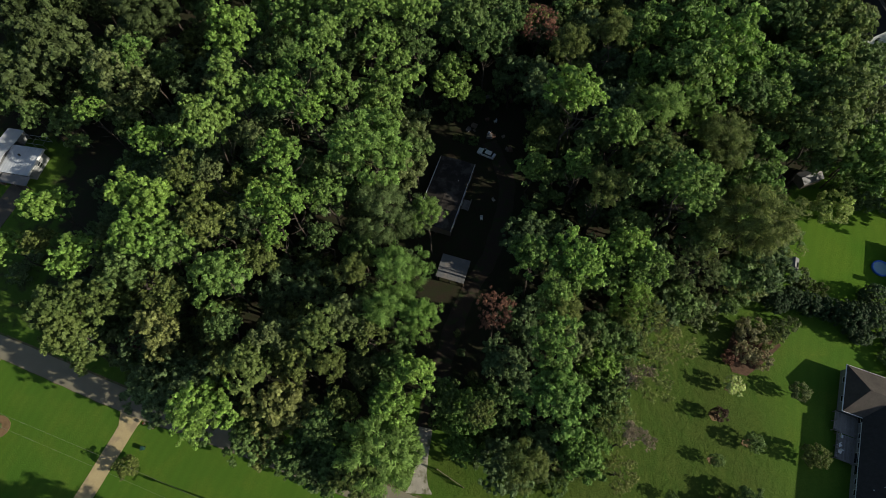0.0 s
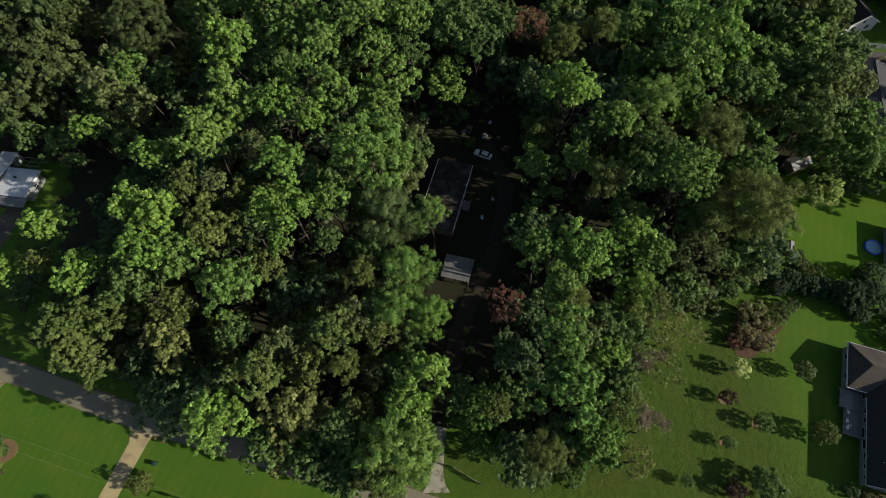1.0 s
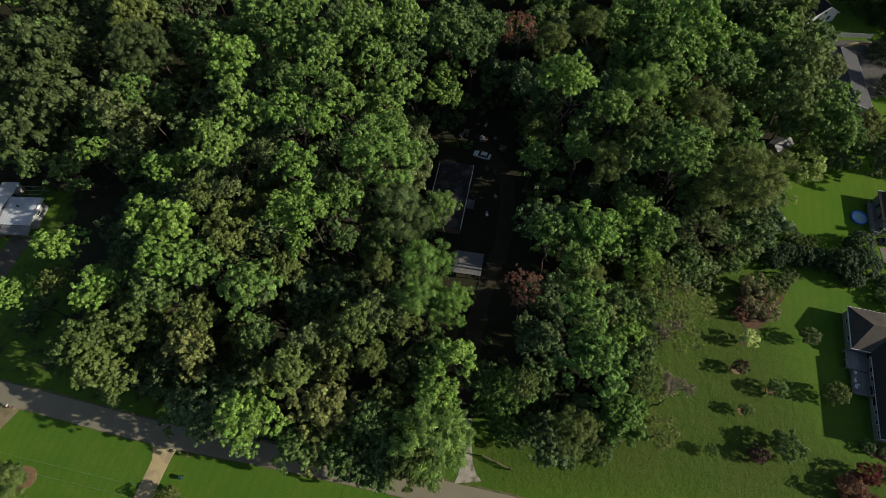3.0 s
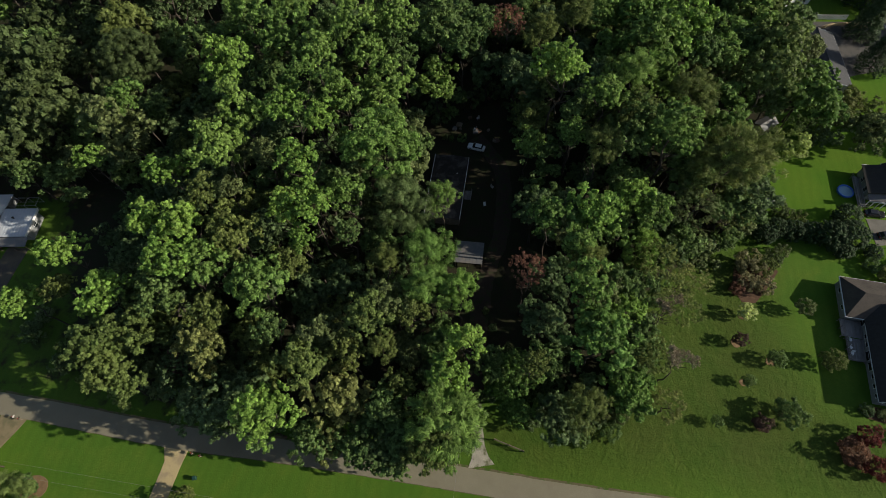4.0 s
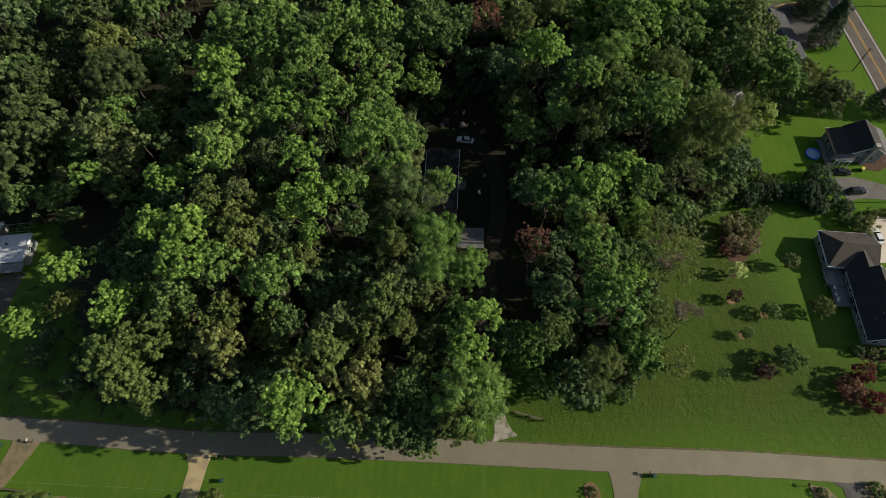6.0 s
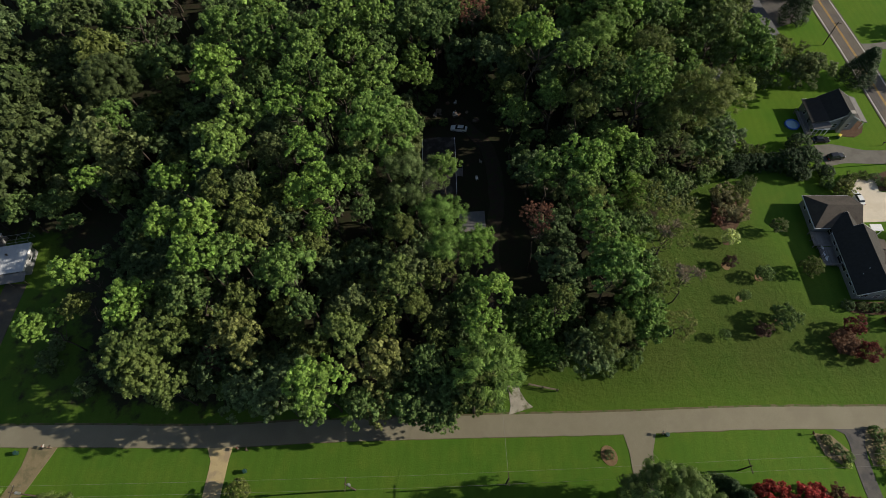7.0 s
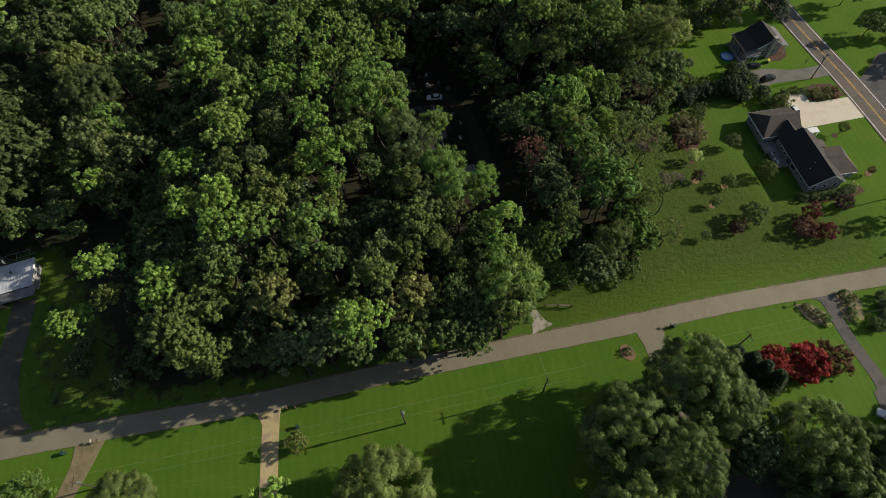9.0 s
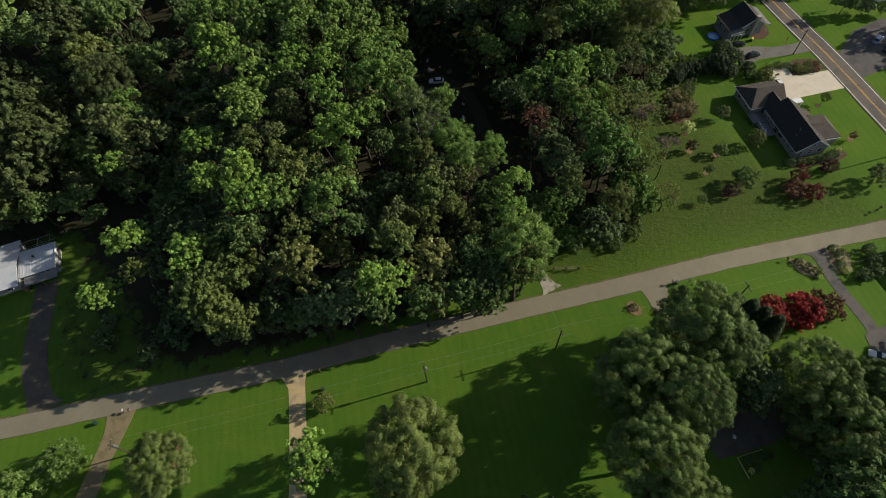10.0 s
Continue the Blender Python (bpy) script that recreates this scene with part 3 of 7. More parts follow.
tagged(ribbon("driveway", [(111.8, 23.2), (107, 24.2), (100.5, 26.8), (94.0, 30.6), (90, 31.5)], lambda u: 2.3 + 1.6 * max(0, 1 - u * 7) + 1.6 * max(0, (u - 0.55) * 2), M["drive_grey"], 0.06), "grey asphalt driveway with a parked black car", DRIVE, kind="structure")
tagged(slab("driveway", [(111.5, 15.5), (114.8, 15.8), (127, 20), (140, 19), (140, 2), (121, 3.5), (112, 4.5), (107.5, 4.5)], M["drive_dark"], 0.055), "dark asphalt forecourt across the road", DRIVE, kind="structure")
tagged(ribbon("driveway", [(126.5, 61.2), (130, 60.4), (136, 59.4), (143, 57.2), (160, 52), (185, 45)], lambda u: 1.5 + 2.2 * max(0, 1 - u * 14), M["drive_grey"], 0.06), "pale grey driveway across the road", DRIVE, kind="structure")


tagged(slab("parking_area", [(108.7, 78.2), (114.5, 78.6), (120.5, 78.6), (129.0, 83.5), (131.5, 93.0), (127.0, 98.3), (113.0, 101.8), (104.5, 103.5), (104.0, 95.7), (112.8, 93.2)], M["drive_dark"], 0.06), "dark asphalt yard beside a long house", "parking area", kind="structure")


# ---- plants ----
def leaf_points(centres, radii, per, size, up=0.45, seed=0, out=1.0, shell=(0.5, 1.08), flat=0.72, spray=0.0, loose=0.42):
    """Corners of many small three-cornered leaf sprays round flattened clump centres; they face outwards and upwards.
    With spray they are long and narrow and point outwards, like the fronds of a fine-leaved tree."""
    rng = np.random.default_rng(seed)
    cs, rs = np.repeat(centres, per, axis=0), np.repeat(radii, per)
    k = len(cs)
    d = rng.normal(size=(k, 3))
    d /= np.linalg.norm(d, axis=1, keepdims=True)
    rad = cs / (np.linalg.norm(cs, axis=1, keepdims=True) + 1e-6)
    d = d + 0.45 * rad + np.array([0, 0, up])
    d /= np.linalg.norm(d, axis=1, keepdims=True)
    p = cs + d * (rs * rng.uniform(*shell, size=k))[:, None] * np.array([1, 1, flat])
    nrm = d * out + rng.normal(size=(k, 3)) * loose + np.array([0, 0, 0.3])
    nrm /= np.linalg.norm(nrm, axis=1, keepdims=True)
    along = rng.normal(size=(k, 3))
    if spray:
        along = np.cross(rad + 0.8 * d + rng.normal(size=(k, 3)) * 0.35, nrm)
    a = np.cross(nrm, along)
    a /= np.linalg.norm(a, axis=1, keepdims=True)
    b = np.cross(nrm, a)
    s = size * rng.uniform(0.55, 1.45, size=k)[:, None]
    la, lb = 1 + 1.1 * spray, 1 - 0.5 * spray
    return np.stack([p + a * s * 1.15 * la, p - a * s * 0.75 * la + b * s * 0.72 * lb, p - a * s * 0.75 * la - b * s * 0.72 * lb], axis=1).reshape(-1, 3)


def leaf_mesh(name, v, materials, slots=None, tone=None):
    k = len(v) // 3
    me = bpy.data.meshes.new(name)
    me.vertices.add(len(v))
    me.vertices.foreach_set("co", v.astype(np.float32).ravel())
    me.loops.add(3 * k)
    me.loops.foreach_set("vertex_index", np.arange(3 * k, dtype=np.int32))
    me.polygons.add(k)
    me.polygons.foreach_set("loop_start", np.arange(0, 3 * k, 3, dtype=np.int32))
    me.polygons.foreach_set("loop_total", np.full(k, 3, dtype=np.int32))
    if slots is not None:
        me.polygons.foreach_set("material_index", slots.astype(np.int32))
    me.attributes.new("tone", "FLOAT", "FACE").data.foreach_set("value", (np.ones(k) if tone is None else tone).astype(np.float32))
    me.update(calc_edges=True)
    for m in materials:
        me.materials.append(m)
    return me


def crown_points(seed, n, rz=0.85, bough=0.34, low=-0.5, ragged=0.22, sub=8, clump=0.15, lobes=0, uneven=0.12):
    """Boughs over a lumpy ball of radius about 1, or over several lobes of uneven height, each bough a bunch of clumps: the clumps' centres and radii."""
    rng = np.random.default_rng(seed)

    def ball(k, floor):
        i = np.arange(k) + 0.5
        z = 1 - 2 * i / k
        phi = i * 2.39996 + rng.normal(size=k) * 0.4
        return np.stack([np.sqrt(1 - z * z) * np.cos(phi), np.sqrt(1 - z * z) * np.sin(phi), z], axis=1)[z > floor]

    if lobes:
        turn = rng.uniform(0, 6.28)
        mids = [np.array([rng.uniform(-0.15, 0.15), rng.uniform(-0.15, 0.15), 0.48])]
        for k in range(lobes - 1):
            a, out = turn + k * 6.283 / (lobes - 1) + rng.uniform(-0.35, 0.35), rng.uniform(0.42, 0.66)
            mids.append(np.array([math.cos(a) * out, math.sin(a) * out, rng.uniform(-0.42, 0.26)]))
        size = [rng.uniform(0.34, 0.46) for _ in mids]
        c = []
        for m, w in zip(mids, size):
            q = m + ball(max(6, round(n / lobes * 1.35)), -0.55) * w * rng.uniform(0.75, 1.2, size=(1, 3))
            c.append(q[[all(np.linalg.norm(p - o) > 0.75 * v for o, v in zip(mids, size) if o is not m) for p in q]])
        c = np.vstack(c) * np.array([1, 1, rz])
        core = np.vstack([m * np.array([1, 1, rz]) * 0.8 + rng.normal(size=(2, 3)) * 0.1 for m in mids])
        c = np.vstack([c, core])
    else:
        d = ball(n, low)
        lump = np.array([noise.noise((v[0] * 1.7 + seed * 3.1, v[1] * 1.7, v[2] * 1.7)) for v in d])
        r = 0.72 + ragged * 1.6 * lump + rng.uniform(-uneven, uneven, len(d))
        c = d * r[:, None] * np.array([1, 1, rz])
        c = np.vstack([c, rng.normal(size=(max(3, n // 6), 3)) * 0.28 * np.array([1, 1, rz])])
    rb = bough * rng.uniform(0.75, 1.25, len(c))
    e = rng.normal(size=(len(c), sub, 3))
    e /= np.linalg.norm(e, axis=2, keepdims=True)
    e += 0.55 * (c / (np.linalg.norm(c, axis=1, keepdims=True) + 1e-6))[:, None, :] + np.array([0, 0, 0.35])
    e /= np.linalg.norm(e, axis=2, keepdims=True)
    cc = (c[:, None, :] + e * (rb * 0.85)[:, None, None] * rng.uniform(0.4, 1.25, (len(c), sub, 1))).reshape(-1, 3)
    if lobes:
        cc = cc / np.array([np.quantile(np.hypot(cc[:, 0], cc[:, 1]), 0.96), np.quantile(np.hypot(cc[:, 0], cc[:, 1]), 0.96), cc[:, 2].max() / rz])
    return cc, clump * rng.uniform(0.6, 1.4, len(cc))


def trunk_mesh(seed, limbs=7):
    """A trunk of height 1 that tapers and leans a little, with limbs reaching out into the crown; its girth is scaled apart."""
    rnd = random.Random(seed)
    bm = bmesh.new()
    pts = [Vector((rnd.uniform(-0.012, 0.012) * k, rnd.uniform(-0.012, 0.012) * k, k / 6 * 0.88)) for k in range(7)]
    rad = [0.020, 0.0145, 0.0125, 0.011, 0.009, 0.0065, 0.003]
    for k in range(6):
        tube(bm, pts[k], pts[k + 1], rad[k], rad[k + 1], 8)
    for k in range(limbs):
        z = rnd.uniform(0.42, 0.80)
        a = k * 2.4 + rnd.uniform(-0.4, 0.4)
        base = pts[0].lerp(pts[6], z / 0.88)
        reach = rnd.uniform(0.10, 0.17)
        mid = base + Vector((math.cos(a) * reach * 0.55, math.sin(a) * reach * 0.55, 0.045))
        tip = mid + Vector((math.cos(a + 0.3) * reach * 0.5, math.sin(a + 0.3) * reach * 0.5, 0.07))
        tube(bm, base, mid, 0.0055, 0.0038, 6)
        tube(bm, mid, tip, 0.0038, 0.0012, 6)
    return finish(bm, "trunk", M["bark"], True)


TRUNKS = [trunk_mesh(s) for s in range(4)]
SHAPES = {
    # kind of crown: seed, boughs, roundness, bough size, lowest bough, clumps a bough, clump size, leaves a clump, leaf size
    "oak": [(11, 34, 0.84, 0.27, -0.45, 8, 0.082, 20, 0.050), (12, 37, 0.80, 0.26, -0.45, 8, 0.080, 20, 0.049), (13, 31, 0.88, 0.28, -0.45, 9, 0.086, 20, 0.051)],
    "poplar": [(21, 37, 1.15, 0.25, -0.60, 8, 0.080, 20, 0.050), (22, 34, 1.25, 0.26, -0.60, 9, 0.082, 20, 0.051), (23, 39, 1.12, 0.24, -0.6, 8, 0.078, 20, 0.049)],
    "ash": [(31, 34, 0.98, 0.27, -0.5, 9, 0.078, 21, 0.045), (32, 36, 0.95, 0.27, -0.5, 9, 0.076, 21, 0.044)],
    "under": [(41, 16, 0.9, 0.34, -0.3, 6, 0.16, 24, 0.066), (42, 18, 1.0, 0.33, -0.3, 6, 0.155, 24, 0.064), (43, 15, 0.85, 0.36, -0.3, 6, 0.165, 24, 0.066)],
    "brush": [(45, 9, 1.0, 0.42, -0.2, 4, 0.24, 14, 0.125), (46, 8, 1.0, 0.44, -0.2, 4, 0.25, 14, 0.13)],
    "shrub": [(51, 26, 0.85, 0.32, -0.7, 7, 0.14, 30, 0.046), (52, 24, 0.95, 0.33, -0.7, 7, 0.145, 30, 0.046)],
    "dome": [(81, 104, 0.96, 0.19, -0.8, 5, 0.100, 115, 0.0155), (82, 100, 1.0, 0.19, -0.8, 5, 0.104, 115, 0.0155)],
    "garden": [(55, 44, 0.95, 0.26, -0.75, 7, 0.115, 30, 0.036), (56, 40, 1.0, 0.27, -0.75, 7, 0.12, 30, 0.036)],
    "fine": [(85, 60, 1.0, 0.26, -0.6, 8, 0.10, 34, 0.034)],
    "feather": [(95, 28, 1.0, 0.32, -0.5, 7, 0.13, 72, 0.0225)],
    "drape": [(98, 54, 1.1, 0.28, -0.7, 6, 0.125, 44, 0.031)],
    "airy": [(91, 24, 1.0, 0.40, -0.5, 9, 0.085, 26, 0.028), (92, 20, 1.15, 0.42, -0.5, 10, 0.08, 24, 0.028)],
    "ball": [(61, 42, 0.92, 0.25, -0.7, 7, 0.12, 24, 0.042)],
}
LOBES = {"oak": 5, "poplar": 6, "ash": 5, "under": 4, "feather": 4}
SPRAY = {"feather": 1.0, "drape": 0.8, "airy": 0.8}
CROWNS, POINTS = {}, {}


def crown_corners(shape, pick):
    key = (shape, pick % len(SHAPES[shape]))
    if key not in POINTS:
        seed, n, rz, bough, low, sub, clump, per, size = SHAPES[shape][key[1]]
        c, r = crown_points(seed, n, rz, bough, low, ragged={"dome": 0.05, "garden": 0.12, "ball": 0.12}.get(shape, 0.22), sub=sub, clump=clump, lobes=LOBES.get(shape, 0), uneven=0.04 if shape == "dome" else 0.12)
        POINTS[key] = (leaf_points(c, r, per, size, seed=seed, spray=SPRAY.get(shape, 0.0), loose=0.16 if shape == "dome" else 0.42), np.repeat(np.random.default_rng(seed + 500).uniform(0.6, 1.4, len(c)), per))
    return POINTS[key]


def crown(shape, colour, pick):
    key = (shape, colour, pick % len(SHAPES[shape]))
    if key not in CROWNS:
        CROWNS[key] = leaf_mesh("crown", crown_corners(shape, pick)[0], [LEAF[colour]], tone=crown_corners(shape, pick)[1])
    return CROWNS[key]


WORDS = {"bright": "bright green", "mid": "green", "fresh": "fresh green", "fern": "dull fern-green", "dull": "dull green", "lush": "lush green", "olive": "olive green", "brown": "brownish olive", "grey": "grey-green", "oak": "deep green", "sunny": "sunny olive", "blossom": "dusty olive", "dark": "dark green",
         "needle": "dark green", "russet": "russet", "red": "crimson", "maroon": "dark red", "purple": "dark purple", "pale": "pale yellow-green", "yellow": "yellow-green", "autumn": "red-brown"}
seeds = random.Random(7)
planted, tops = [], []


def tree(x, y, top, r, colour="mid", shape=None, name="tree", label="", group="woodland trees", squash=1.0, girth=1.0):
    """A broadleaf tree: its crown's middle stands over (x, y), and top is the height of the crown above sea level zero of the plan."""
    shape = shape or seeds.choice(("oak", "poplar", "oak", "ash"))
    g = gz(x, y)
    rz = SHAPES[shape][0][2] * squash
    h = top - g
    ob = thing(name, x, y, seeds.uniform(0, 360), label=label or f"tall broadleaf tree with {WORDS[colour]} summer crown", category="tree", group=group)
    t = part("trunk", TRUNKS[seeds.randrange(4)], None, ob)
    t.scale = (h * girth, h * girth, max(0.3, h - 0.7 * r * rz))
    c = part("crown", crown(shape, colour, seeds.randrange(9)), None, ob)
    c.location = (0, 0, h - r * rz * 1.02)
    c.scale = (r, r * seeds.uniform(0.92, 1.08), r * squash)
    planted.append((x, y, r))
    tops.append((x, y, top))
    return ob


def shrub(x, y, r, h, colour="mid", shape="shrub", name="shrub", label="", group="", lift=0.0):
    ob = thing(name, x, y, seeds.uniform(0, 360), label=label or f"{WORDS[colour]} garden shrub on the ground", category="shrub", group=group)
    rz = SHAPES[shape][0][2]
    s = part("stem", TRUNKS[seeds.randrange(4)], None, ob)
    s.scale = (max(h, 1) * 1.3, max(h, 1) * 1.3, h * 0.75)
    c = part("crown", crown(shape, colour, seeds.randrange(9)), None, ob)
    k = (h - lift) / (1.75 * rz)
    c.location, c.scale = (0, 0, h - rz * k * 1.0), (r, r, k)
    return ob


def conifer_mesh(seed, colour):
    """A cone of drooping sprays, 1 high and about 0.3 wide."""
    rng = np.random.default_rng(seed)
    cs, rs = [], []
    for k in range(95):
        z = 0.06 + 0.90 * (k / 95) ** 0.9
        w = 0.27 * (1 - z) ** 0.85 + 0.015
        a = k * 2.4 + rng.uniform(-0.3, 0.3)
        cs.append((math.cos(a) * w * 0.75, math.sin(a) * w * 0.75, z - 0.03))
        rs.append(0.035 + 0.25 * w)
    cs = np.array(cs)
    return leaf_mesh("crown", leaf_points(cs, np.array(rs), 90, 0.012, up=-0.1, seed=seed, spray=0.6), [LEAF[colour]])


CONIFERS = [conifer_mesh(71, "needle"), conifer_mesh(72, "needle")]


def conifer(x, y, h, w=1.0, group="conifers", label="dark green conifer with drooping boughs"):
    ob = thing("conifer", x, y, seeds.uniform(0, 360), label=label, category="conifer", group=group)
    t = part("trunk", TRUNKS[seeds.randrange(4)], None, ob)
    t.scale = (h * 0.8, h * 0.8, h)
    c = part("crown", CONIFERS[seeds.randrange(2)], None, ob)
    c.scale = (h * w, h * w, h)
    return ob


def bare_mesh(seed):
    """A leafless crown of forking twigs, about 1 high and 1 wide."""
    rnd = random.Random(seed)
    bm = bmesh.new()

    def grow(a, d, length, r, depth):
        b = a + d * length
        tube(bm, a, b, r, r * 0.65, 5 if depth > 3 else 3)
        if depth:
            for _ in range(3):
                e = (d + Vector((rnd.uniform(-1, 1), rnd.uniform(-1, 1), rnd.uniform(-0.35, 0.55)))).normalized()
                grow(a.lerp(b, rnd.uniform(0.55, 1.0)), e, length * rnd.uniform(0.62, 0.86), max(r * 0.62, 0.0072), depth - 1)
    grow(Vector((0, 0, 0)), Vector((0.03, 0, 1)), 0.24, 0.022, 6)
    return finish(bm, "bare_crown", M["twig"])


BARE = [bare_mesh(3), bare_mesh(4)]


def bare_tree(x, y, h, head, w=1.0, label="tall slender dead tree with a head of grey-brown twigs"):
    """A slender trunk with a leafless head of the given height at its top."""
    ob = thing("bare_tree", x, y, seeds.uniform(0, 360), label=label, category="tree")
    t = part("trunk", TRUNKS[seeds.randrange(4)], None, ob)
    t.scale = (h * 0.5, h * 0.5, h - 0.5 * head)
    c = part("bare_crown", BARE[seeds.randrange(2)], None, ob)
    c.location = (0, 0, h - head)
    c.scale = (head * w, head * w, head)
    return ob


def crowns(rows):
    """Trees by the place of the sunny side of their crowns: x, y, height of that side, radius, colour."""
    for x, y, z, r, col in rows:
        tree(x + 0.10 * r, y + 0.32 * r, z + 0.10 * r, r * 1.16, col)


def woods(rows):
    for x, y, top, r, col, habit in rows:
        tree(x, y, top, r, col, habit or None, girth=0.6)


# the tall woods: middle of the crown, height of its top, radius, colour of the leaves, habit
woods([(-104.8, 106.3, 28.8, 10.3, "dull", ""), (-98.1, 94.4, 25.2, 8.5, "dull", ""), (-104.0, 88.1, 22.4, 8.9, "dull", ""), (-98.0, 109.9, 22.8, 6.1, "dull", ""), (-78.2, 105.0, 26.9, 8.3, "dull", "dome"),
       (-77.5, 81.7, 26.7, 6.7, "grey", ""), (-74.9, 87.0, 26.6, 4.3, "fresh", ""), (-83.8, 74.1, 22.0, 3.0, "bright", ""), (-49.4, 84.8, 35.9, 5.5, "bright", "poplar"), (-45.3, 68.6, 36.5, 4.8, "fresh", "poplar"),
       (-50.9, 61.6, 34.1, 5.5, "fresh", "ash"), (-42.2, 60.0, 29.4, 2.9, "grey", ""), (-36.1, 67.9, 33.8, 4.4, "bright", ""), (-35.4, 93.9, 35.2, 6.5, "fresh", ""), (-28.8, 79.4, 36.1, 4.8, "fresh", ""),
       (-33.0, 73.5, 35.6, 3.6, "fresh", ""), (-25.2, 67.4, 37.0, 4.3, "fresh", "poplar"), (-29.4, 63.4, 33.3, 3.6, "bright", ""), (-19.6, 86.8, 38.7, 5.0, "fresh", "poplar")])
woods([(-18.6, 82.4, 32.5, 4.8, "fresh", ""), (-10.9, 87.8, 36.7, 5.0, "fresh", "poplar"), (-12.0, 85.3, 29.4, 4.6, "mid", ""), (-15.3, 75.5, 30.7, 5.9, "fresh", ""), (-17.5, 69.7, 28.8, 4.5, "fresh", ""),
       (-3.7, 83.2, 22.0, 4.6, "fresh", ""), (-1.2, 91.9, 31.5, 6.4, "mid", ""), (3.6, 87.0, 26.6, 5.2, "mid", ""), (9.5, 94.7, 25.4, 5.0, "mid", ""), (16.0, 94.0, 24.9, 4.3, "russet", "airy"),
       (-19.2, 56.7, 33.8, 7.3, "lush", "fine"), (-34.4, 53.0, 35.0, 4.1, "bright", "poplar"), (-33.8, 46.0, 31.2, 4.7, "bright", "poplar"), (-38.7, 46.9, 30.0, 3.3, "bright", ""), (-27.0, 48.4, 27.8, 3.5, "fresh", ""),
       (-16.0, 47.0, 25.8, 6.7, "fern", "feather"), (-8.7, 46.8, 22.9, 3.4, "fresh", "feather"), (-27.9, 41.3, 24.7, 2.6, "mid", ""), (-53.3, 52.2, 30.6, 3.6, "olive", "")])
woods([(-48.2, 51.9, 29.3, 2.4, "grey", ""), (-65.1, 49.7, 29.2, 3.8, "bright", ""), (-58.2, 47.1, 31.4, 4.8, "bright", ""), (-49.1, 44.1, 29.7, 5.5, "olive", ""), (-59.5, 39.7, 30.0, 4.9, "bright", ""),
       (-53.4, 38.4, 28.3, 4.6, "fresh", ""), (-44.7, 32.5, 28.3, 5.4, "fresh", ""), (-39.9, 38.5, 22.9, 3.9, "olive", ""), (-36.7, 41.3, 24.9, 2.7, "bright", ""), (-85.5, 50.4, 23.2, 4.7, "bright", ""),
       (-86.0, 43.1, 20.6, 3.0, "olive", ""), (-75.8, 38.8, 23.9, 5.0, "bright", ""), (-76.3, 29.3, 24.3, 4.9, "sunny", ""), (-69.7, 30.2, 23.1, 5.4, "sunny", ""), (-75.2, 25.1, 22.1, 4.9, "sunny", ""),
       (-72.6, 22.0, 17.6, 3.9, "sunny", ""), (-57.0, 24.7, 22.6, 5.0, "brown", ""), (-54.7, 29.8, 24.4, 3.7, "olive", ""), (-33.9, 22.6, 24.4, 3.9, "grey", "")])
woods([(-25.9, 23.1, 26.2, 4.2, "sunny", ""), (-21.4, 25.7, 24.6, 3.9, "grey", ""), (-18.3, 23.0, 23.1, 3.4, "olive", ""), (-21.6, 35.1, 22.9, 3.2, "olive", "feather"), (-13.1, 34.9, 23.6, 5.3, "lush", "feather"),
       (-14.5, 27.1, 25.3, 4.8, "lush", "feather"), (-9.2, 25.4, 24.7, 3.6, "bright", "feather"), (-10.1, 16.0, 24.1, 4.0, "bright", ""), (-14.1, 10.7, 22.9, 3.9, "bright", ""), (-24.1, 17.5, 23.5, 2.8, "olive", "feather"),
       (-22.5, 11.6, 20.0, 2.7, "olive", ""), (-25.2, 8.0, 20.3, 3.3, "mid", ""), (-38.2, 17.0, 25.8, 4.5, "sunny", ""), (-33.5, 12.1, 21.1, 5.6, "brown", ""), (-44.6, 10.3, 25.3, 5.0, "bright", ""),
       (-15.9, 3.8, 23.4, 7.0, "fresh", "drape"), (-43.5, 24.7, 23.6, 2.9, "mid", ""), (-30.6, 18.3, 23.1, 3.5, "olive", ""), (18.9, 63.3, 39.4, 5.3, "bright", "poplar")])
woods([(20.8, 81.8, 30.3, 3.9, "olive", "feather"), (28.1, 60.1, 31.3, 4.5, "fresh", ""), (36.6, 66.1, 30.3, 5.1, "fresh", "feather"), (44.8, 72.6, 32.4, 7.0, "fresh", ""), (52.7, 78.4, 35.9, 6.8, "bright", "poplar"),
       (48.5, 70.2, 20.7, 5.4, "fresh", ""), (48.5, 59.5, 27.8, 5.8, "olive", "feather"), (37.3, 46.2, 35.5, 4.8, "fresh", "poplar"), (51.0, 43.2, 27.9, 8.0, "olive", "feather"), (24.3, 48.8, 28.8, 4.1, "olive", "feather"),
       (12.3, 57.4, 22.2, 3.4, "fresh", ""), (20.3, 54.8, 26.0, 2.9, "lush", ""), (36.4, 57.4, 26.6, 4.1, "mid", ""), (18.7, 34.9, 28.4, 5.2, "bright", ""), (10.8, 36.1, 26.6, 4.2, "fresh", ""),
       (14.1, 28.9, 27.2, 3.6, "fresh", ""), (29.1, 39.6, 22.7, 3.8, "bright", ""), (30.6, 31.2, 14.4, 4.6, "bright", "feather"), (32.4, 35.8, 21.4, 3.8, "fresh", "")])
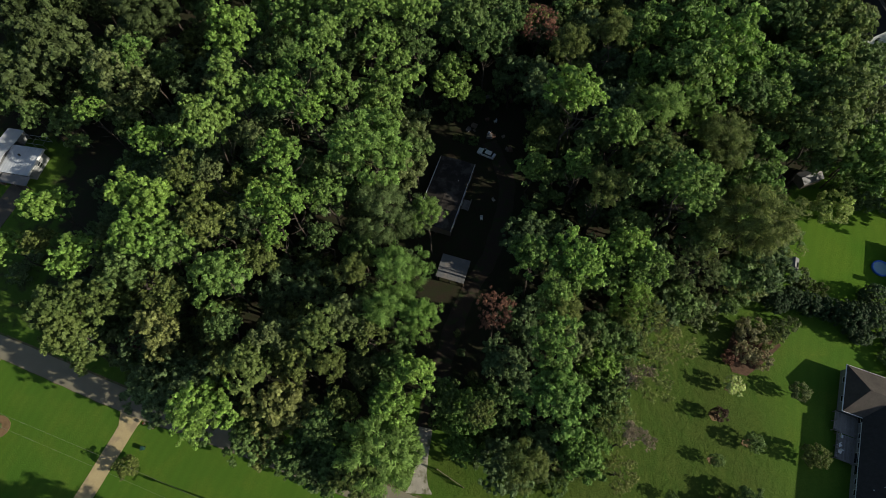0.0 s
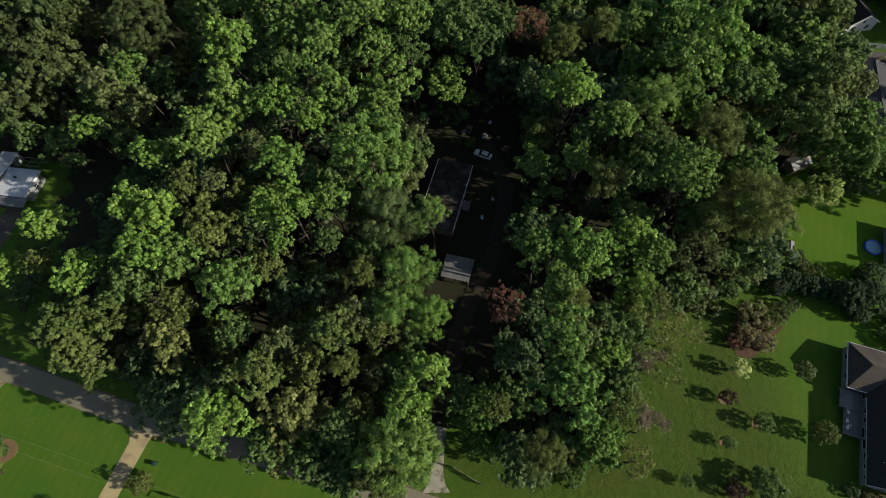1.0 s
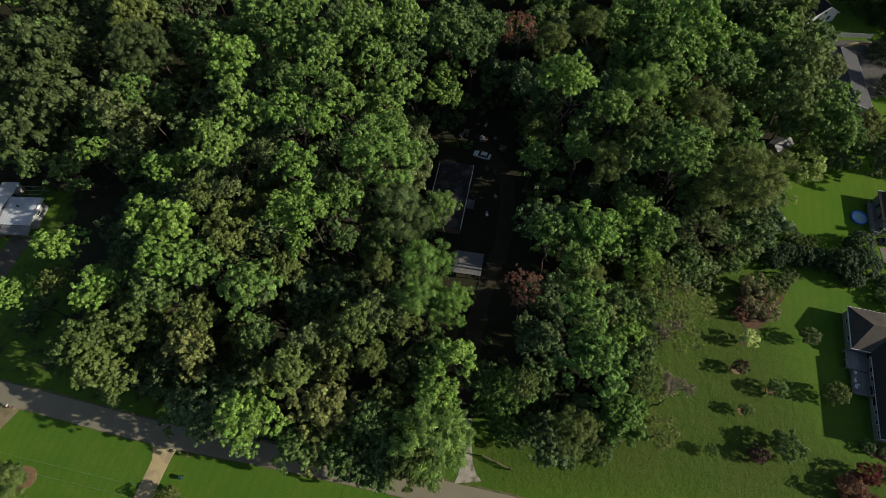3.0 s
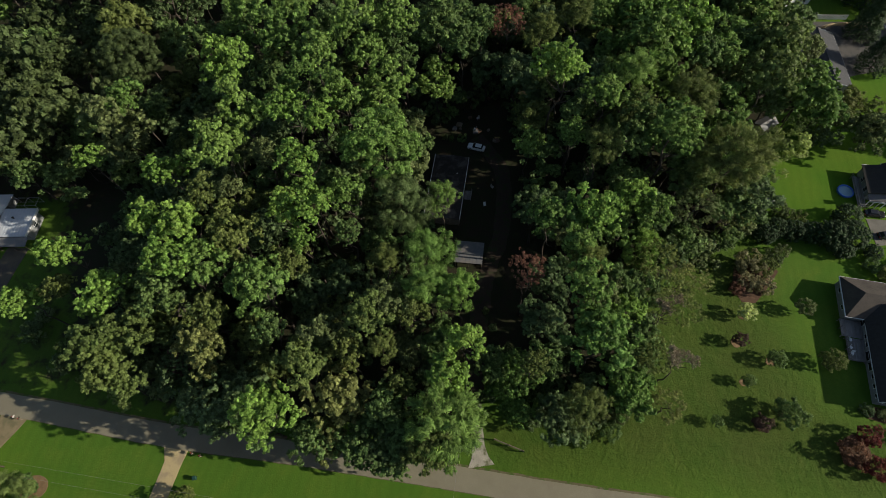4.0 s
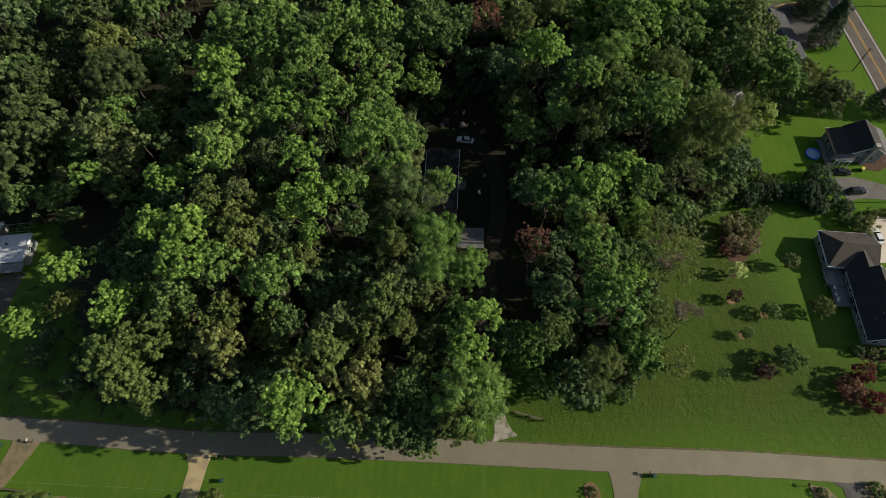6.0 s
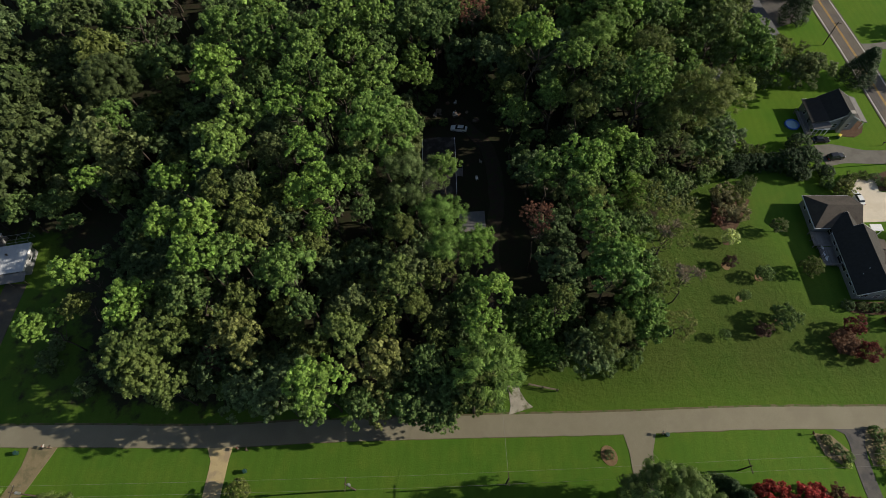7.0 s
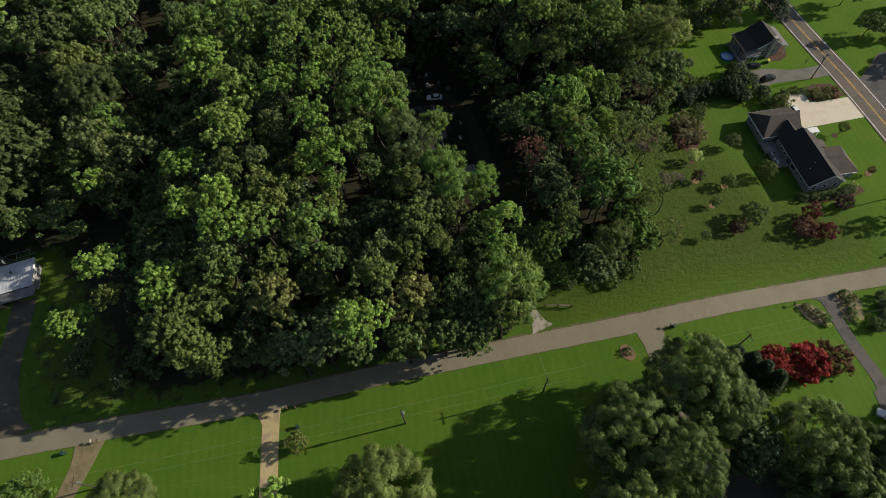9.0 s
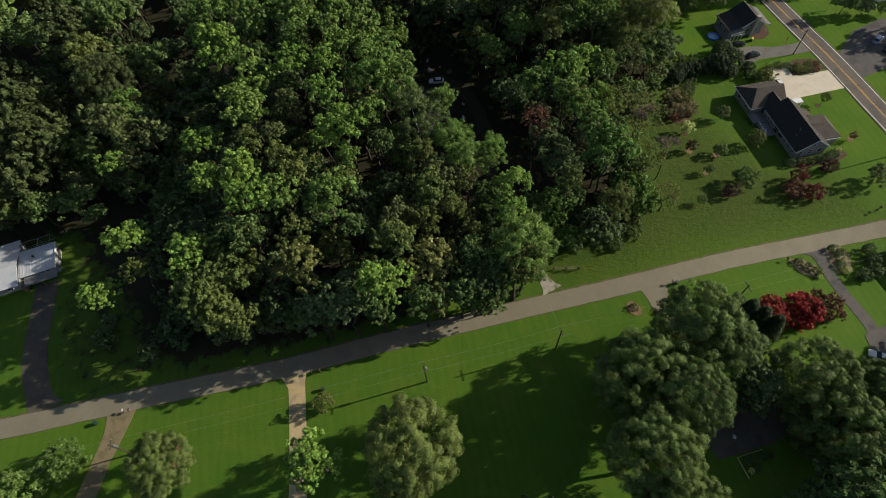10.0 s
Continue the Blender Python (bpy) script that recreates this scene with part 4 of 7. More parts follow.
woods([(14.9, 26.4, 25.2, 3.6, "olive", "feather"), (46.3, 33.8, 6.1, 5.7, "grey", ""), (12.9, 21.0, 28.8, 4.2, "lush", "poplar"), (12.6, 11.7, 27.0, 5.8, "lush", ""), (23.2, 19.5, 12.8, 4.6, "bright", ""),
       (0.6, 9.7, 24.1, 2.5, "olive", "poplar"), (3.7, 26.2, 25.5, 3.4, "russet", "airy"), (18.5, 5.7, 13.3, 5.3, "lush", ""), (8.3, 2.4, 18.5, 3.9, "olive", "feather"), (22.4, 11.4, 10.8, 4.2, "mid", ""), (-3.2, 9.6, 10.5, 3.6, "lush", "oak"), (-5.4, 13.4, 13.5, 3.6, "mid", "oak"), (-1.8, 5.6, 9.0, 3.2, "lush", "oak"), (-0.4, 11.4, 15.0, 3.8, "fresh", "oak"), (4.0, 12.4, 14.5, 4.0, "mid", "oak"),
       (82.5, 93.7, 23.1, 8.1, "sunny", "oak"), (77.4, 73.9, 24.2, 6.7, "sunny", "oak"), (69.9, 63.5, 25.1, 6.5, "sunny", "oak"), (83.3, 64.0, 16.7, 6.8, "fresh", ""), (88.1, 61.6, 12.5, 5.4, "lush", ""),
       (55.7, 72.5, 26.7, 5.2, "mid", ""), (39.0, 91.6, 25.7, 5.4, "fresh", ""), (48.0, 91.8, 27.1, 6.8, "lush", ""), (29.0, 83.0, 32.3, 4.1, "olive", "feather")])
woods([(70.5, 76.3, 21.2, 4.8, "mid", ""), (62.5, 72.1, 24.3, 4.5, "fresh", ""), (-95.0, 43.0, 18.7, 3.9, "bright", ""), (-62.7, 61.4, 28.8, 4.3, "bright", "")])
# the rest of the woods, further off or lower
crowns([(-87.9, 115, 21, 5.2, "dull"), (-95.8, 112, 20.5, 5.5, "dull"), (-102, 124, 24, 6, "dull"), (-87.2, 118.5, 23.5, 5, "dull"), (-82, 123.5, 30, 6, "dull"), (-70.4, 125, 27.8, 5.5, "mid"),
        (-47.4, 102.3, 29.9, 5.5, "fresh"), (-41.9, 85.7, 25.7, 4, "mid"), (-56, 92, 15, 4, "dark"), (-62, 72, 13, 4, "dark"), (-105, 79, 14, 3.4, "mid"), (-26, 98, 27, 5, "mid"), (-12, 97, 27, 5, "mid")])
crowns([(-63.5, 33.5, 25.5, 3.6, "mid"), (-64, 25, 15, 2.6, "purple"), (-30, 33, 17, 4.4, "dark"), (-17.6, 0.0, 15.5, 3.6, "mid"), (-22.5, 1.6, 17.5, 3.8, "mid"), (-29.5, 2.6, 17, 3.8, "mid"), (-27, 0.2, 8.9, 3.4, "mid"), (-25, 8.5, 15, 4, "mid"),
        (5.5, 18, 18, 4.4, "dark"), (4.9, 1.4, 11, 4.2, "dark"), (33, 38, 17, 5, "dark"), (28, 36, 17, 4.4, "fresh"), (10, 42, 17, 4, "dark"), (30, 68, 25, 5, "dark"), (19, 2.5, 9, 4, "lush"), (24, 13, 10, 4, "mid")])
crowns([(58, 60, 21, 5.5, "fresh"), (56, 50, 19, 5, "lush"), (62, 70, 21, 5, "olive"), (83, 76, 18, 5, "grey"), (88, 84, 17, 5, "mid"), (78, 86, 20, 5.4, "fresh"), (68, 80, 21, 5.4, "lush"), (86, 95, 19, 5.6, "olive"), (73, 97, 22, 5.6, "mid"),
        (55, 82, 24, 5.4, "mid"), (38, 78, 23, 5, "fresh"), (91, 70, 11, 4.0, "lush"), (86, 66, 11, 3.6, "grey"), (24, 92, 19, 4.2, "olive"), (33, 52, 24, 4.6, "mid"), (39, 50, 24, 4.4, "fresh")])

# lower trees that fill the woods, and the taller ones that go on to the north
fill = random.Random(23)
FILL = ("dark", "mid", "dark", "grey", "mid", "olive")


def free(x, y, gap):
    return all((x - a) ** 2 + (y - b) ** 2 > (gap + 0.55 * r) ** 2 for a, b, r in planted)


def canopy(x, y):
    """Height of the tall trees round a place."""
    near = sorted(((x - a) ** 2 + (y - b) ** 2, h) for a, b, h in tall)[:3]
    return sum(h for _, h in near) / 3


tall = [t for t in tops if t[2] > 9]
count = 0
for _ in range(4000):
    x, y = fill.uniform(-118, 98), fill.uniform(4, 108)
    if count < 190 and inside(x, y, WOODS) and not inside(x, y, CLEARING) and not (x > 57 and y < 60) and not (x < -78 and y < 78) and free(x, y, 2.2):
        r = fill.uniform(3.4, 4.8)
        tree(x, y, fill.uniform(8, 13) if inside(x, y, HOLLOW) else max(11.0, canopy(x, y) * fill.uniform(0.52, 0.70)), r, fill.choice(FILL), "under", name="understorey_tree", label="lower green tree in the shade of the taller woods", group="understorey trees")
        count += 1
thicket = []
# a dense lower layer, and boughs reaching out over the lane
for _ in range(9000):
    x, y = fill.uniform(-125, 98), fill.uniform(6, 150)
    if count < 385 and not (x < -78 and y < 92) and inside(x, y, WOODS) and not inside(x, y, CLEARING) and not (x > 60 and y < 60) and all((x - a) ** 2 + (y - b) ** 2 > 9 for a, b, _r in planted):
        h, r, col = fill.uniform(6, 9) if inside(x, y, HOLLOW) else max(7.0, canopy(x, y) * fill.uniform(0.32, 0.48)), fill.uniform(2.6, 3.6), fill.choice(("dark", "dark", "mid"))
        if count < 300 and y < 90:
            tree(x, y, gz(x) + h, r, col, "under", name="understorey_tree", label="lower green tree in the shade of the taller woods", group="understorey trees")
        else:
            thicket.append((x, y, h, r))
            planted.append((x, y, r))
        count += 1
# mostly hidden by the canopy; added so lane, verge and west garden lie shaded
for x, y, h, r, col in ((-24, 1.6, 16.5, 3.8, "mid"), (-31.5, 3.4, 17, 3.8, "mid"), (-39, 5.8, 17.5, 3.8, "mid"), (-19.5, 0.9, 20.5, 4.2, "olive"), (-26.5, 2.2, 17, 4.2, "fern"), (-35.5, 5.6, 16, 4.2, "brown"), (-47.5, 10.0, 18, 4.4, "mid"), (-53, 12.6, 20, 4.6, "dark"), (-58.5, 14.6, 18.5, 4.6, "dark"), (-50, 17, 17, 4.2, "dark"), (-57, 20, 16, 4.2, "dark"), (-64, 23, 15, 4.2, "dark"), (-79, 33, 12, 4.0, "dark"), (-75.5, 27, 11, 4.6, "dark"), (-72.5, 32.5, 12, 4.8, "dark"),
                        (-76, 38, 12, 4.8, "dark"), (-79, 45, 10, 3.6, "dark"), (-70, 44, 12, 4, "dark"), (-66, 52, 13, 4.2, "dark"), (-63.5, 61, 17.5, 4.4, "dark"), (-58, 65.5, 17, 4.2, "dark"), (-69, 68.5, 14, 4.4, "dark"), (-72, 58, 11, 4, "dark"), (-69, 37, 15, 4.4, "dark"), (-73, 50, 13, 4.2, "dark"), (-67.5, 47.5, 15, 4.4, "dark"), (-78, 53, 11, 3.8, "dark"), (-66, 57, 15, 4.4, "dark"), (-80, 61, 10, 4, "dark"), (-75, 64, 12, 4.2, "dark"), (-83, 36.5, 8, 3.2, "dark"), (-61, 27.5, 16, 4.2, "dark")):
    tree(x, y, h, r, col, "oak", label=f"{WORDS[col]} tree added at the edge of the woods for its shade", group="shaded edge trees")


def undergrowth():
    """The rest of the dense lower layer, as one mass of leaves on thin stems."""
    chunks, tones, stems = [], [], bmesh.new()
    for x, y, h, r in thicket:
        v, tn = crown_corners("under", fill.randrange(9))
        chunks.append(v * r + np.array([x, y, gz(x) + h - r * 0.9]))
        tones.append(tn)
        tube(stems, (x, y, gz(x) - 0.3), (x, y, gz(x) + h - r * 0.6), 0.12, 0.06, 5)
    for x, y, h, r in brush:
        v, tn = crown_corners("brush", fill.randrange(9))
        chunks.append(v * np.array([r, r, h * 0.62]) + np.array([x, y, gz(x) + h * 0.45]))
        tones.append(tn)
    ob = tagged(new("undergrowth", leaf_mesh("undergrowth", np.vstack(chunks), [LEAF["dark"]], None, np.concatenate(tones))), "dense dark green undergrowth beneath the tall woods", "undergrowth", kind="stuff")
    part("stems", stems, M["bark"], ob)


brush, taken = [], set()
for _ in range(16000):
    x, y = fill.uniform(-118, 98), fill.uniform(2, 112)
    spot = (round(x / 3.2), round(y / 3.2))
    if len(brush) < 340 and spot not in taken and inside(x, y, WOODS) and not inside(x, y, CLEARING) and not (x < -88 and y < 90) and not (x > 62 and y < 60):
        taken.add(spot)
        brush.append((x, y, fill.uniform(3.0, 6.5), fill.uniform(2.0, 3.0)))
undergrowth()


def far_woods():
    """The woods that go on to the north, as one mass of crowns on trunks."""
    cols = ["mid", "olive", "grey", "fresh", "dark"]
    chunks, slots, tones, n = [], [], [], 0
    stems = bmesh.new()
    far_rows = [(-124 + 10 * i + fill.uniform(-2, 2), 138 + 10 * j + fill.uniform(-2, 2)) for i in range(22) for j in range(7) if 138 + 10 * j < 205 - max(0, (i - 8)) * 5]
    for k in range(5000):
        x, y = far_rows[k] if k < len(far_rows) else (fill.uniform(-175, 130), fill.uniform(84, 200))
        if n >= 215 or not inside(x, y, WOODS) or inside(x, y, HOLLOW) or (x > 92 and y < 118) or not free(x, y, 3.6) or y < 100 - 0.15 * abs(x) - (30 if x < -100 else 0):
            continue
        shape, r, h, a = "under" if y > 134 else fill.choice(("oak", "poplar", "under")), fill.uniform(5.0, 6.8), fill.uniform(19, 29), fill.uniform(0, 6.28)
        v, tn = crown_corners(shape, fill.randrange(9))
        rot = np.array([[math.cos(a), math.sin(a), 0], [-math.sin(a), math.cos(a), 0], [0, 0, 1]])
        rz = SHAPES[shape][0][2]
        chunks.append((v @ rot) * r + np.array([x, y, gz(x) + h - r * rz]))
        tones.append(tn[:len(v) // 3])
        slots.append(np.full(len(v) // 3, fill.choice((0, 0, 0, 1, 2, 3, 4))))
        tube(stems, (x, y, gz(x) - 0.3), (x, y, gz(x) + h - r * rz * 0.6), 0.32, 0.14, 6)
        planted.append((x, y, r))
        n += 1
    ob = tagged(new("distant_woods", leaf_mesh("distant_woods", np.vstack(chunks), [LEAF[c] for c in cols], np.concatenate(slots), np.concatenate(tones))), "green broadleaf woods going on into the distance", "woods", kind="stuff")
    part("trunks", stems, M["bark"], ob)


far_woods()

crowns([(58, 118, 22, 6, "mid"), (68, 112, 21, 6, "olive"), (78, 116, 22, 6, "mid"), (88, 113, 19, 5.5, "mid"), (63, 104, 22, 6, "mid"), (48, 108, 23, 6, "grey"), (98, 121, 18, 5.5, "mid"), (82, 128, 22, 6, "olive"), (70, 126, 22, 6, "mid"),
        (92, 128, 20, 6, "mid"), (108, 126, 18, 5.5, "mid"), (54, 128, 24, 6, "mid"), (118, 120, 15, 5, "mid"), (-72, 139, 24, 6, "mid"), (-63, 146, 24, 6, "mid"), (-80, 146, 24, 6, "mid"), (-70, 152, 24, 6, "mid"), (-76, 131, 20, 5, "dark")])
for x, y, h, r, col in ((60, 42, 10, 3.4, "grey"), (64, 46, 9, 3.2, "mid"), (61, 50, 11, 3.6, "mid"), (66.5, 52, 9, 3.2, "grey"), (56.5, 44, 12, 3.6, "olive"), (63, 39.5, 7, 2.8, "mid"), (58, 37.5, 8, 3.0, "grey"), (69.5, 48.5, 7, 2.6, "mid"), (53, 34, 8, 3.0, "mid"), (52, 51, 14, 4.0, "mid"), (55.5, 54.5, 15, 4.2, "dark"), (60, 55, 13, 3.6, "mid"), (50, 57, 15, 4.0, "mid"), (57, 64.5, 15, 4.0, "mid"), (61, 62, 14, 3.8, "dark"), (79, 106, 14, 4.2, "mid"), (83, 103, 13, 4.0, "dark"), (76, 110, 14, 4.2, "mid"), (86, 106, 13, 4.0, "mid")):
    tree(x, y, gz(x) + h, r, col, "under", name="understorey_tree", label="vine-hung green tree at the edge of the woods", group="understorey trees")
for x, y, h, r, col in ((52.5, 36.6, 17, 4.2, "brown"), (36.4, 23.2, 14, 4.0, "brown"), (25.4, 1.2, 10, 3.2, "brown"), (31.5, 28.5, 17, 4.2, "olive"), (42, 37, 21, 4.4, "grey"), (36, 58, 28, 4.6, "olive"), (54, 68, 24, 4.6, "brown")):
    tree(x, y, gz(x) + h, r, col, "airy", label="thin-crowned tree with bare limbs showing", group="airy trees")
for x, y, r, h in ((-102.4, 42.5, 2.4, 3.4), (-100.4, 46.4, 2.0, 2.8), (-94.0, 33.6, 2.2, 4.0), (-90.5, 36.5, 2.0, 3.4), (-87, 39, 2.4, 4.4)):
    shrub(x, y, r, h, "dark", label="dark green bush in the shade of the woods", group="woodland brush")
# brush along the edges of the woods and on their floor
for x, y, r, h, col in ((-88, 33, 1.6, 2.2, "dark"), (-80, 29, 1.3, 1.8, "mid"), (-66, 22.5, 1.5, 2.2, "mid"), (-58, 19, 1.4, 2.0, "dark"), (-48, 15, 1.5, 2.4, "dark"), (-33, 9, 1.4, 2, "mid"),
                        (-21, 2.6, 1.7, 2.6, "grey"), (-17.5, 1.8, 1.4, 2.2, "mid"), (0.5, 4, 1.8, 2.4, "dark"), (9, -0.8, 1.8, 2.6, "mid"), (15, -0.5, 2.0, 3.0, "mid"), (12, 1.5, 2.0, 3.4, "dark"), (8.5, 3, 2.2, 4.0, "dark"), (17.5, 1.8, 2.0, 3.2, "grey"), (21.5, 3.5, 2.0, 3.4, "mid"), (22, 7, 2.4, 4.4, "mid"), (25.5, 9.5, 2.0, 3.6, "grey"), (5, 6, 2.2, 4.2, "dark"), (2.5, 8.5, 2.0, 3.6, "mid"), (27.5, 13.5, 1.8, 3.0, "olive"), (0.5, 12.5, 2.2, 4.5, "dark"), (3.5, 11, 2.2, 5.0, "dark"), (6.5, 9.5, 2.4, 5.5, "dark"), (9.5, 14.5, 2.4, 5.5, "dark"), (6, 14, 2.2, 5.0, "dark"), (1, 16, 2.2, 5.0, "mid"), (2.5, 5.0, 2.0, 3.4, "mid")):
    shrub(x, y, r, h, col, label="wild green brush at the edge of the woods", group="woodland brush")
for _ in range(60):
    x, y = fill.uniform(-8, 12), fill.uniform(10, 84)
    if (inside(x, y, CLEARING) and not (-10 < x < 4 and 36 < y < 76) and abs(x - (4 if y < 50 else 8)) > 3) and fill.random() < 0.6:
        shrub(x, y, fill.uniform(0.7, 1.4), fill.uniform(0.9, 1.8), fill.choice(("dark", "mid", "grey")), label="wild green brush in the shaded clearing", group="woodland brush")

# ---- garden trees and shrubs ----
YARD = "trees on the east lawn"


def yard_tree(x, y, h, r, colour, label, shape="garden", group=YARD):
    return tree(x, y, gz(x) + h, r, colour, shape, name="garden_tree", label=label, group=group, girth=0.9)


yard_tree(64.2, 16.3, 4.4, 1.9, "grey", "small round-headed green tree on a lawn", "ball")
yard_tree(63.6, 4.6, 5.2, 2.4, "olive", "small airy green tree beside a deck")
yard_tree(51.4, 17.4, 4.4, 2.0, "pale", "small pale yellow-green tree on a lawn", "ball")
yard_tree(47.4, 12.0, 3.8, 1.7, "purple", "small dark reddish-brown tree in a mulched ring")
yard_tree(53.0, 7.0, 4.0, 1.9, "mid", "small green tree in a mulched ring")
yard_tree(45.2, 3.8, 3.4, 1.4, "mid", "small thin green tree in a mulched ring")
yard_tree(49.8, -3.6, 5.6, 3.0, "mid", "spreading airy green tree on a lawn")
yard_tree(44.0, -4.4, 3.6, 1.8, "purple", "small brownish tree on a lawn")
yard_tree(35.6, -2.6, 3.0, 1.2, "mid", "small sapling on a lawn")
yard_tree(62.9, -10.2, 4.4, 2.3, "maroon", "red-leaved maple in a mulched bed", "garden", "red maples")
yard_tree(58.4, -12.4, 4.6, 2.6, "autumn", "dark red maple in a mulched bed", "garden", "red maples")
yard_tree(61.6, -15.8, 4.2, 2.4, "maroon", "red-leaved maple in a mulched bed", "garden", "red maples")
yard_tree(72.8, -12.2, 3.4, 2.0, "purple", "dark purple-leaved tree in a mulched ring", "ball")
yard_tree(78.6, -21.0, 5.2, 2.9, "grey", "round grey-green tree on a lawn", "shrub")
yard_tree(86.6, -8.8, 2.6, 1.0, "russet", "thin russet sapling in a straw ring")
yard_tree(91.6, 4.4, 4.2, 1.5, "olive", "thin olive tree on the front lawn")
yard_tree(81.0, 56.2, 8.4, 4.1, "yellow", "dense yellow-green tree at the edge of the woods", "ball")
for x, y, r, col in ((47.4, 12.0, 1.5, "straw"), (52.6, 7.0, 1.4, "straw"), (45.0, 3.8, 1.1, "straw"), (44.2, -4.4, 1.3, "mulch"), (51.4, 17.4, 1.2, "mulch"), (86.6, -8.8, 1.3, "straw"),
                     (72.6, -11.6, 1.7, "mulch"), (60.6, -12.4, 4.4, "mulch"), (49.8, -3.6, 1.2, "mulch"), (90.6, 4.6, 1.2, "mulch")):
    e = [fill.uniform(0.8, 1.05) for _ in range(8)]
    pts = [(x + math.cos(k * math.tau / 24) * r * e[k // 3] * 0.74, y + math.sin(k * math.tau / 24) * r * e[k // 3] * 0.74) for k in range(24)]
    tagged(slab("mulch_ring", pts, M[col], 0.05), "ring of brown mulch on the lawn", "mulch bed", "mulch rings")
tagged(slab("mulch_bed", [(52.2, 24.2), (52.9, 20.6), (55.7, 19.8), (59.2, 22.0), (64.4, 26.1), (63.7, 28.4), (60.0, 29.0), (55.0, 29.0)], M["mulch"], 0.05), "brown mulched bed under flowering shrubs", "mulch bed")
# flowering shrubs and dark conifers between the two gardens
for x, y, r, h, col in ((57, 28.4, 3.0, 5.0, "blossom"), (60.6, 27, 2.4, 4.2, "olive"), (58.4, 22.8, 2.2, 4.0, "blossom"), (55.6, 24.6, 2.2, 3.6, "blossom"), (52.4, 23.2, 1.6, 2.6, "russet"), (63.4, 28.6, 2.2, 3.4, "grey"),
                        (66.5, 30.4, 1.8, 3.0, "grey"), (71.4, 40.2, 2.3, 4.2, "grey"), (73.8, 37.6, 2.0, 3.6, "olive")):
    shrub(x, y, r, h, col, label=f"large {WORDS[col]} flowering shrub at the garden edge", group="flowering shrubs")
for x, y, rr, h in ((85.2, 35.8, 3.4, 5.0), (82.4, 30.4, 4.0, 6.8), (78.4, 31.4, 3.8, 6.6), (75.0, 33.4, 3.0, 4.8), (71.2, 34.6, 3.0, 4.8), (68.0, 36.0, 2.8, 4.6), (86.4, 26.2, 2.2, 3.0), (64.5, 35, 2.8, 4.6), (80, 28.0, 2.6, 4.0)):
    shrub(x, y, rr, h, "needle", "dome", name="juniper", label="large dark green juniper between two gardens", group="juniper screen")
# last three are added to keep the white house and its yard in shade
for x, y, h, w in ((117, 51, 11.5, 1.6), (118.5, 80, 15, 1.15), (122.5, 92.5, 15, 1.15), (131.5, 105, 17, 1.3), (129, 114, 18, 1.3), (125, 122, 17, 1.3)):
    conifer(x, y, h, w, "roadside conifers", "tall dark conifer beside the road")
tree(100.0, 54.4, 8.6, 6.0, "grey", "oak", label="grey-green garden tree beside the house", group="garden trees")
for x, y, r, h, col in ((88.4, 21.6, 1.8, 2.4, "olive"), (91.4, 22.6, 1.5, 2.0, "olive"), (94.2, 21.8, 1.5, 2.0, "olive"), (96.8, 20.6, 1.3, 1.6, "dark"), (86.6, 19.8, 2.6, 3.6, "brown"), (98.2, 17.4, 1.5, 1.8, "brown"),
                        (100.2, 15.6, 1.4, 1.6, "olive"), (102.4, 14.6, 1.2, 1.2, "autumn"), (99.6, 18.8, 1.2, 1.4, "brown"), (102.2, 17.4, 1.3, 1.6, "olive"), (104.6, 16.4, 1.1, 1.2, "autumn"), (96.6, 18.6, 0.9, 1.0, "mid"), (84.4, 23.2, 2.0, 2.6, "mid")):
    shrub(x, y, r, h, col, label=f"{WORDS[col]} shrub in a bed beside the concrete drive", group="drive shrubs")
tagged(slab("mulch_bed", [(96.4, 21.4), (101.6, 21.4), (106.0, 19.0), (105.6, 13.4), (97.2, 16.0), (95.6, 17.0)], M["mulch"], 0.05), "mulched shrub bed beside the concrete drive", "mulch bed")
for x, y, r, h, col in ((66.2, -5.6, 1.4, 1.8, "dark"), (68.8, -7.0, 1.2, 1.7, "grey"), (71.0, -8.0, 1.2, 1.7, "mid"), (73.6, -8.8, 1.3, 1.9, "mid"), (76.0, -9.8, 1.4, 2.1, "dark"), (78.2, -10.2, 1.3, 1.8, "dark"),
                        (80.0, -9.4, 1.0, 1.6, "yellow")):
    shrub(x, y, r, h, col, "ball", label=f"clipped {WORDS[col]} shrub along the house wall", group="foundation shrubs")
tagged(slab("mulch_bed", [(66, -7), (69.5, -8.9), (77, -11.9), (81.4, -12), (81.8, -9.6), (77.4, -8.9), (68.5, -5.2)], M["mulch"], 0.05), "mulched bed along the house gable", "mulch bed")
bare_tree(25.4, 6.0, 24.4, 7.6, 1.15)
bare_tree(27.2, 15.6, 25.4, 8.0, 1.05, "tall leaning half-dead tree with bare grey limbs")
tree(27.6, 16.0, 23.4, 4.2, "olive", "airy", label="slender tree with a thin drooping olive crown", girth=0.5)
tree(24.2, 8.6, 17.0, 3.6, "olive", "airy", label="slender tree with a thin drooping olive crown", girth=0.5)
tagged(slab("mulch_bed", [(99.6, 34.9), (102.2, 33.4), (105.2, 34.0), (107.6, 36.4), (108.2, 39.0), (106.0, 40.4), (103.6, 37.6), (100.2, 37.0)], M["mulch"], 0.05), "curved mulched bed at the corner of the grey house", "mulch bed")
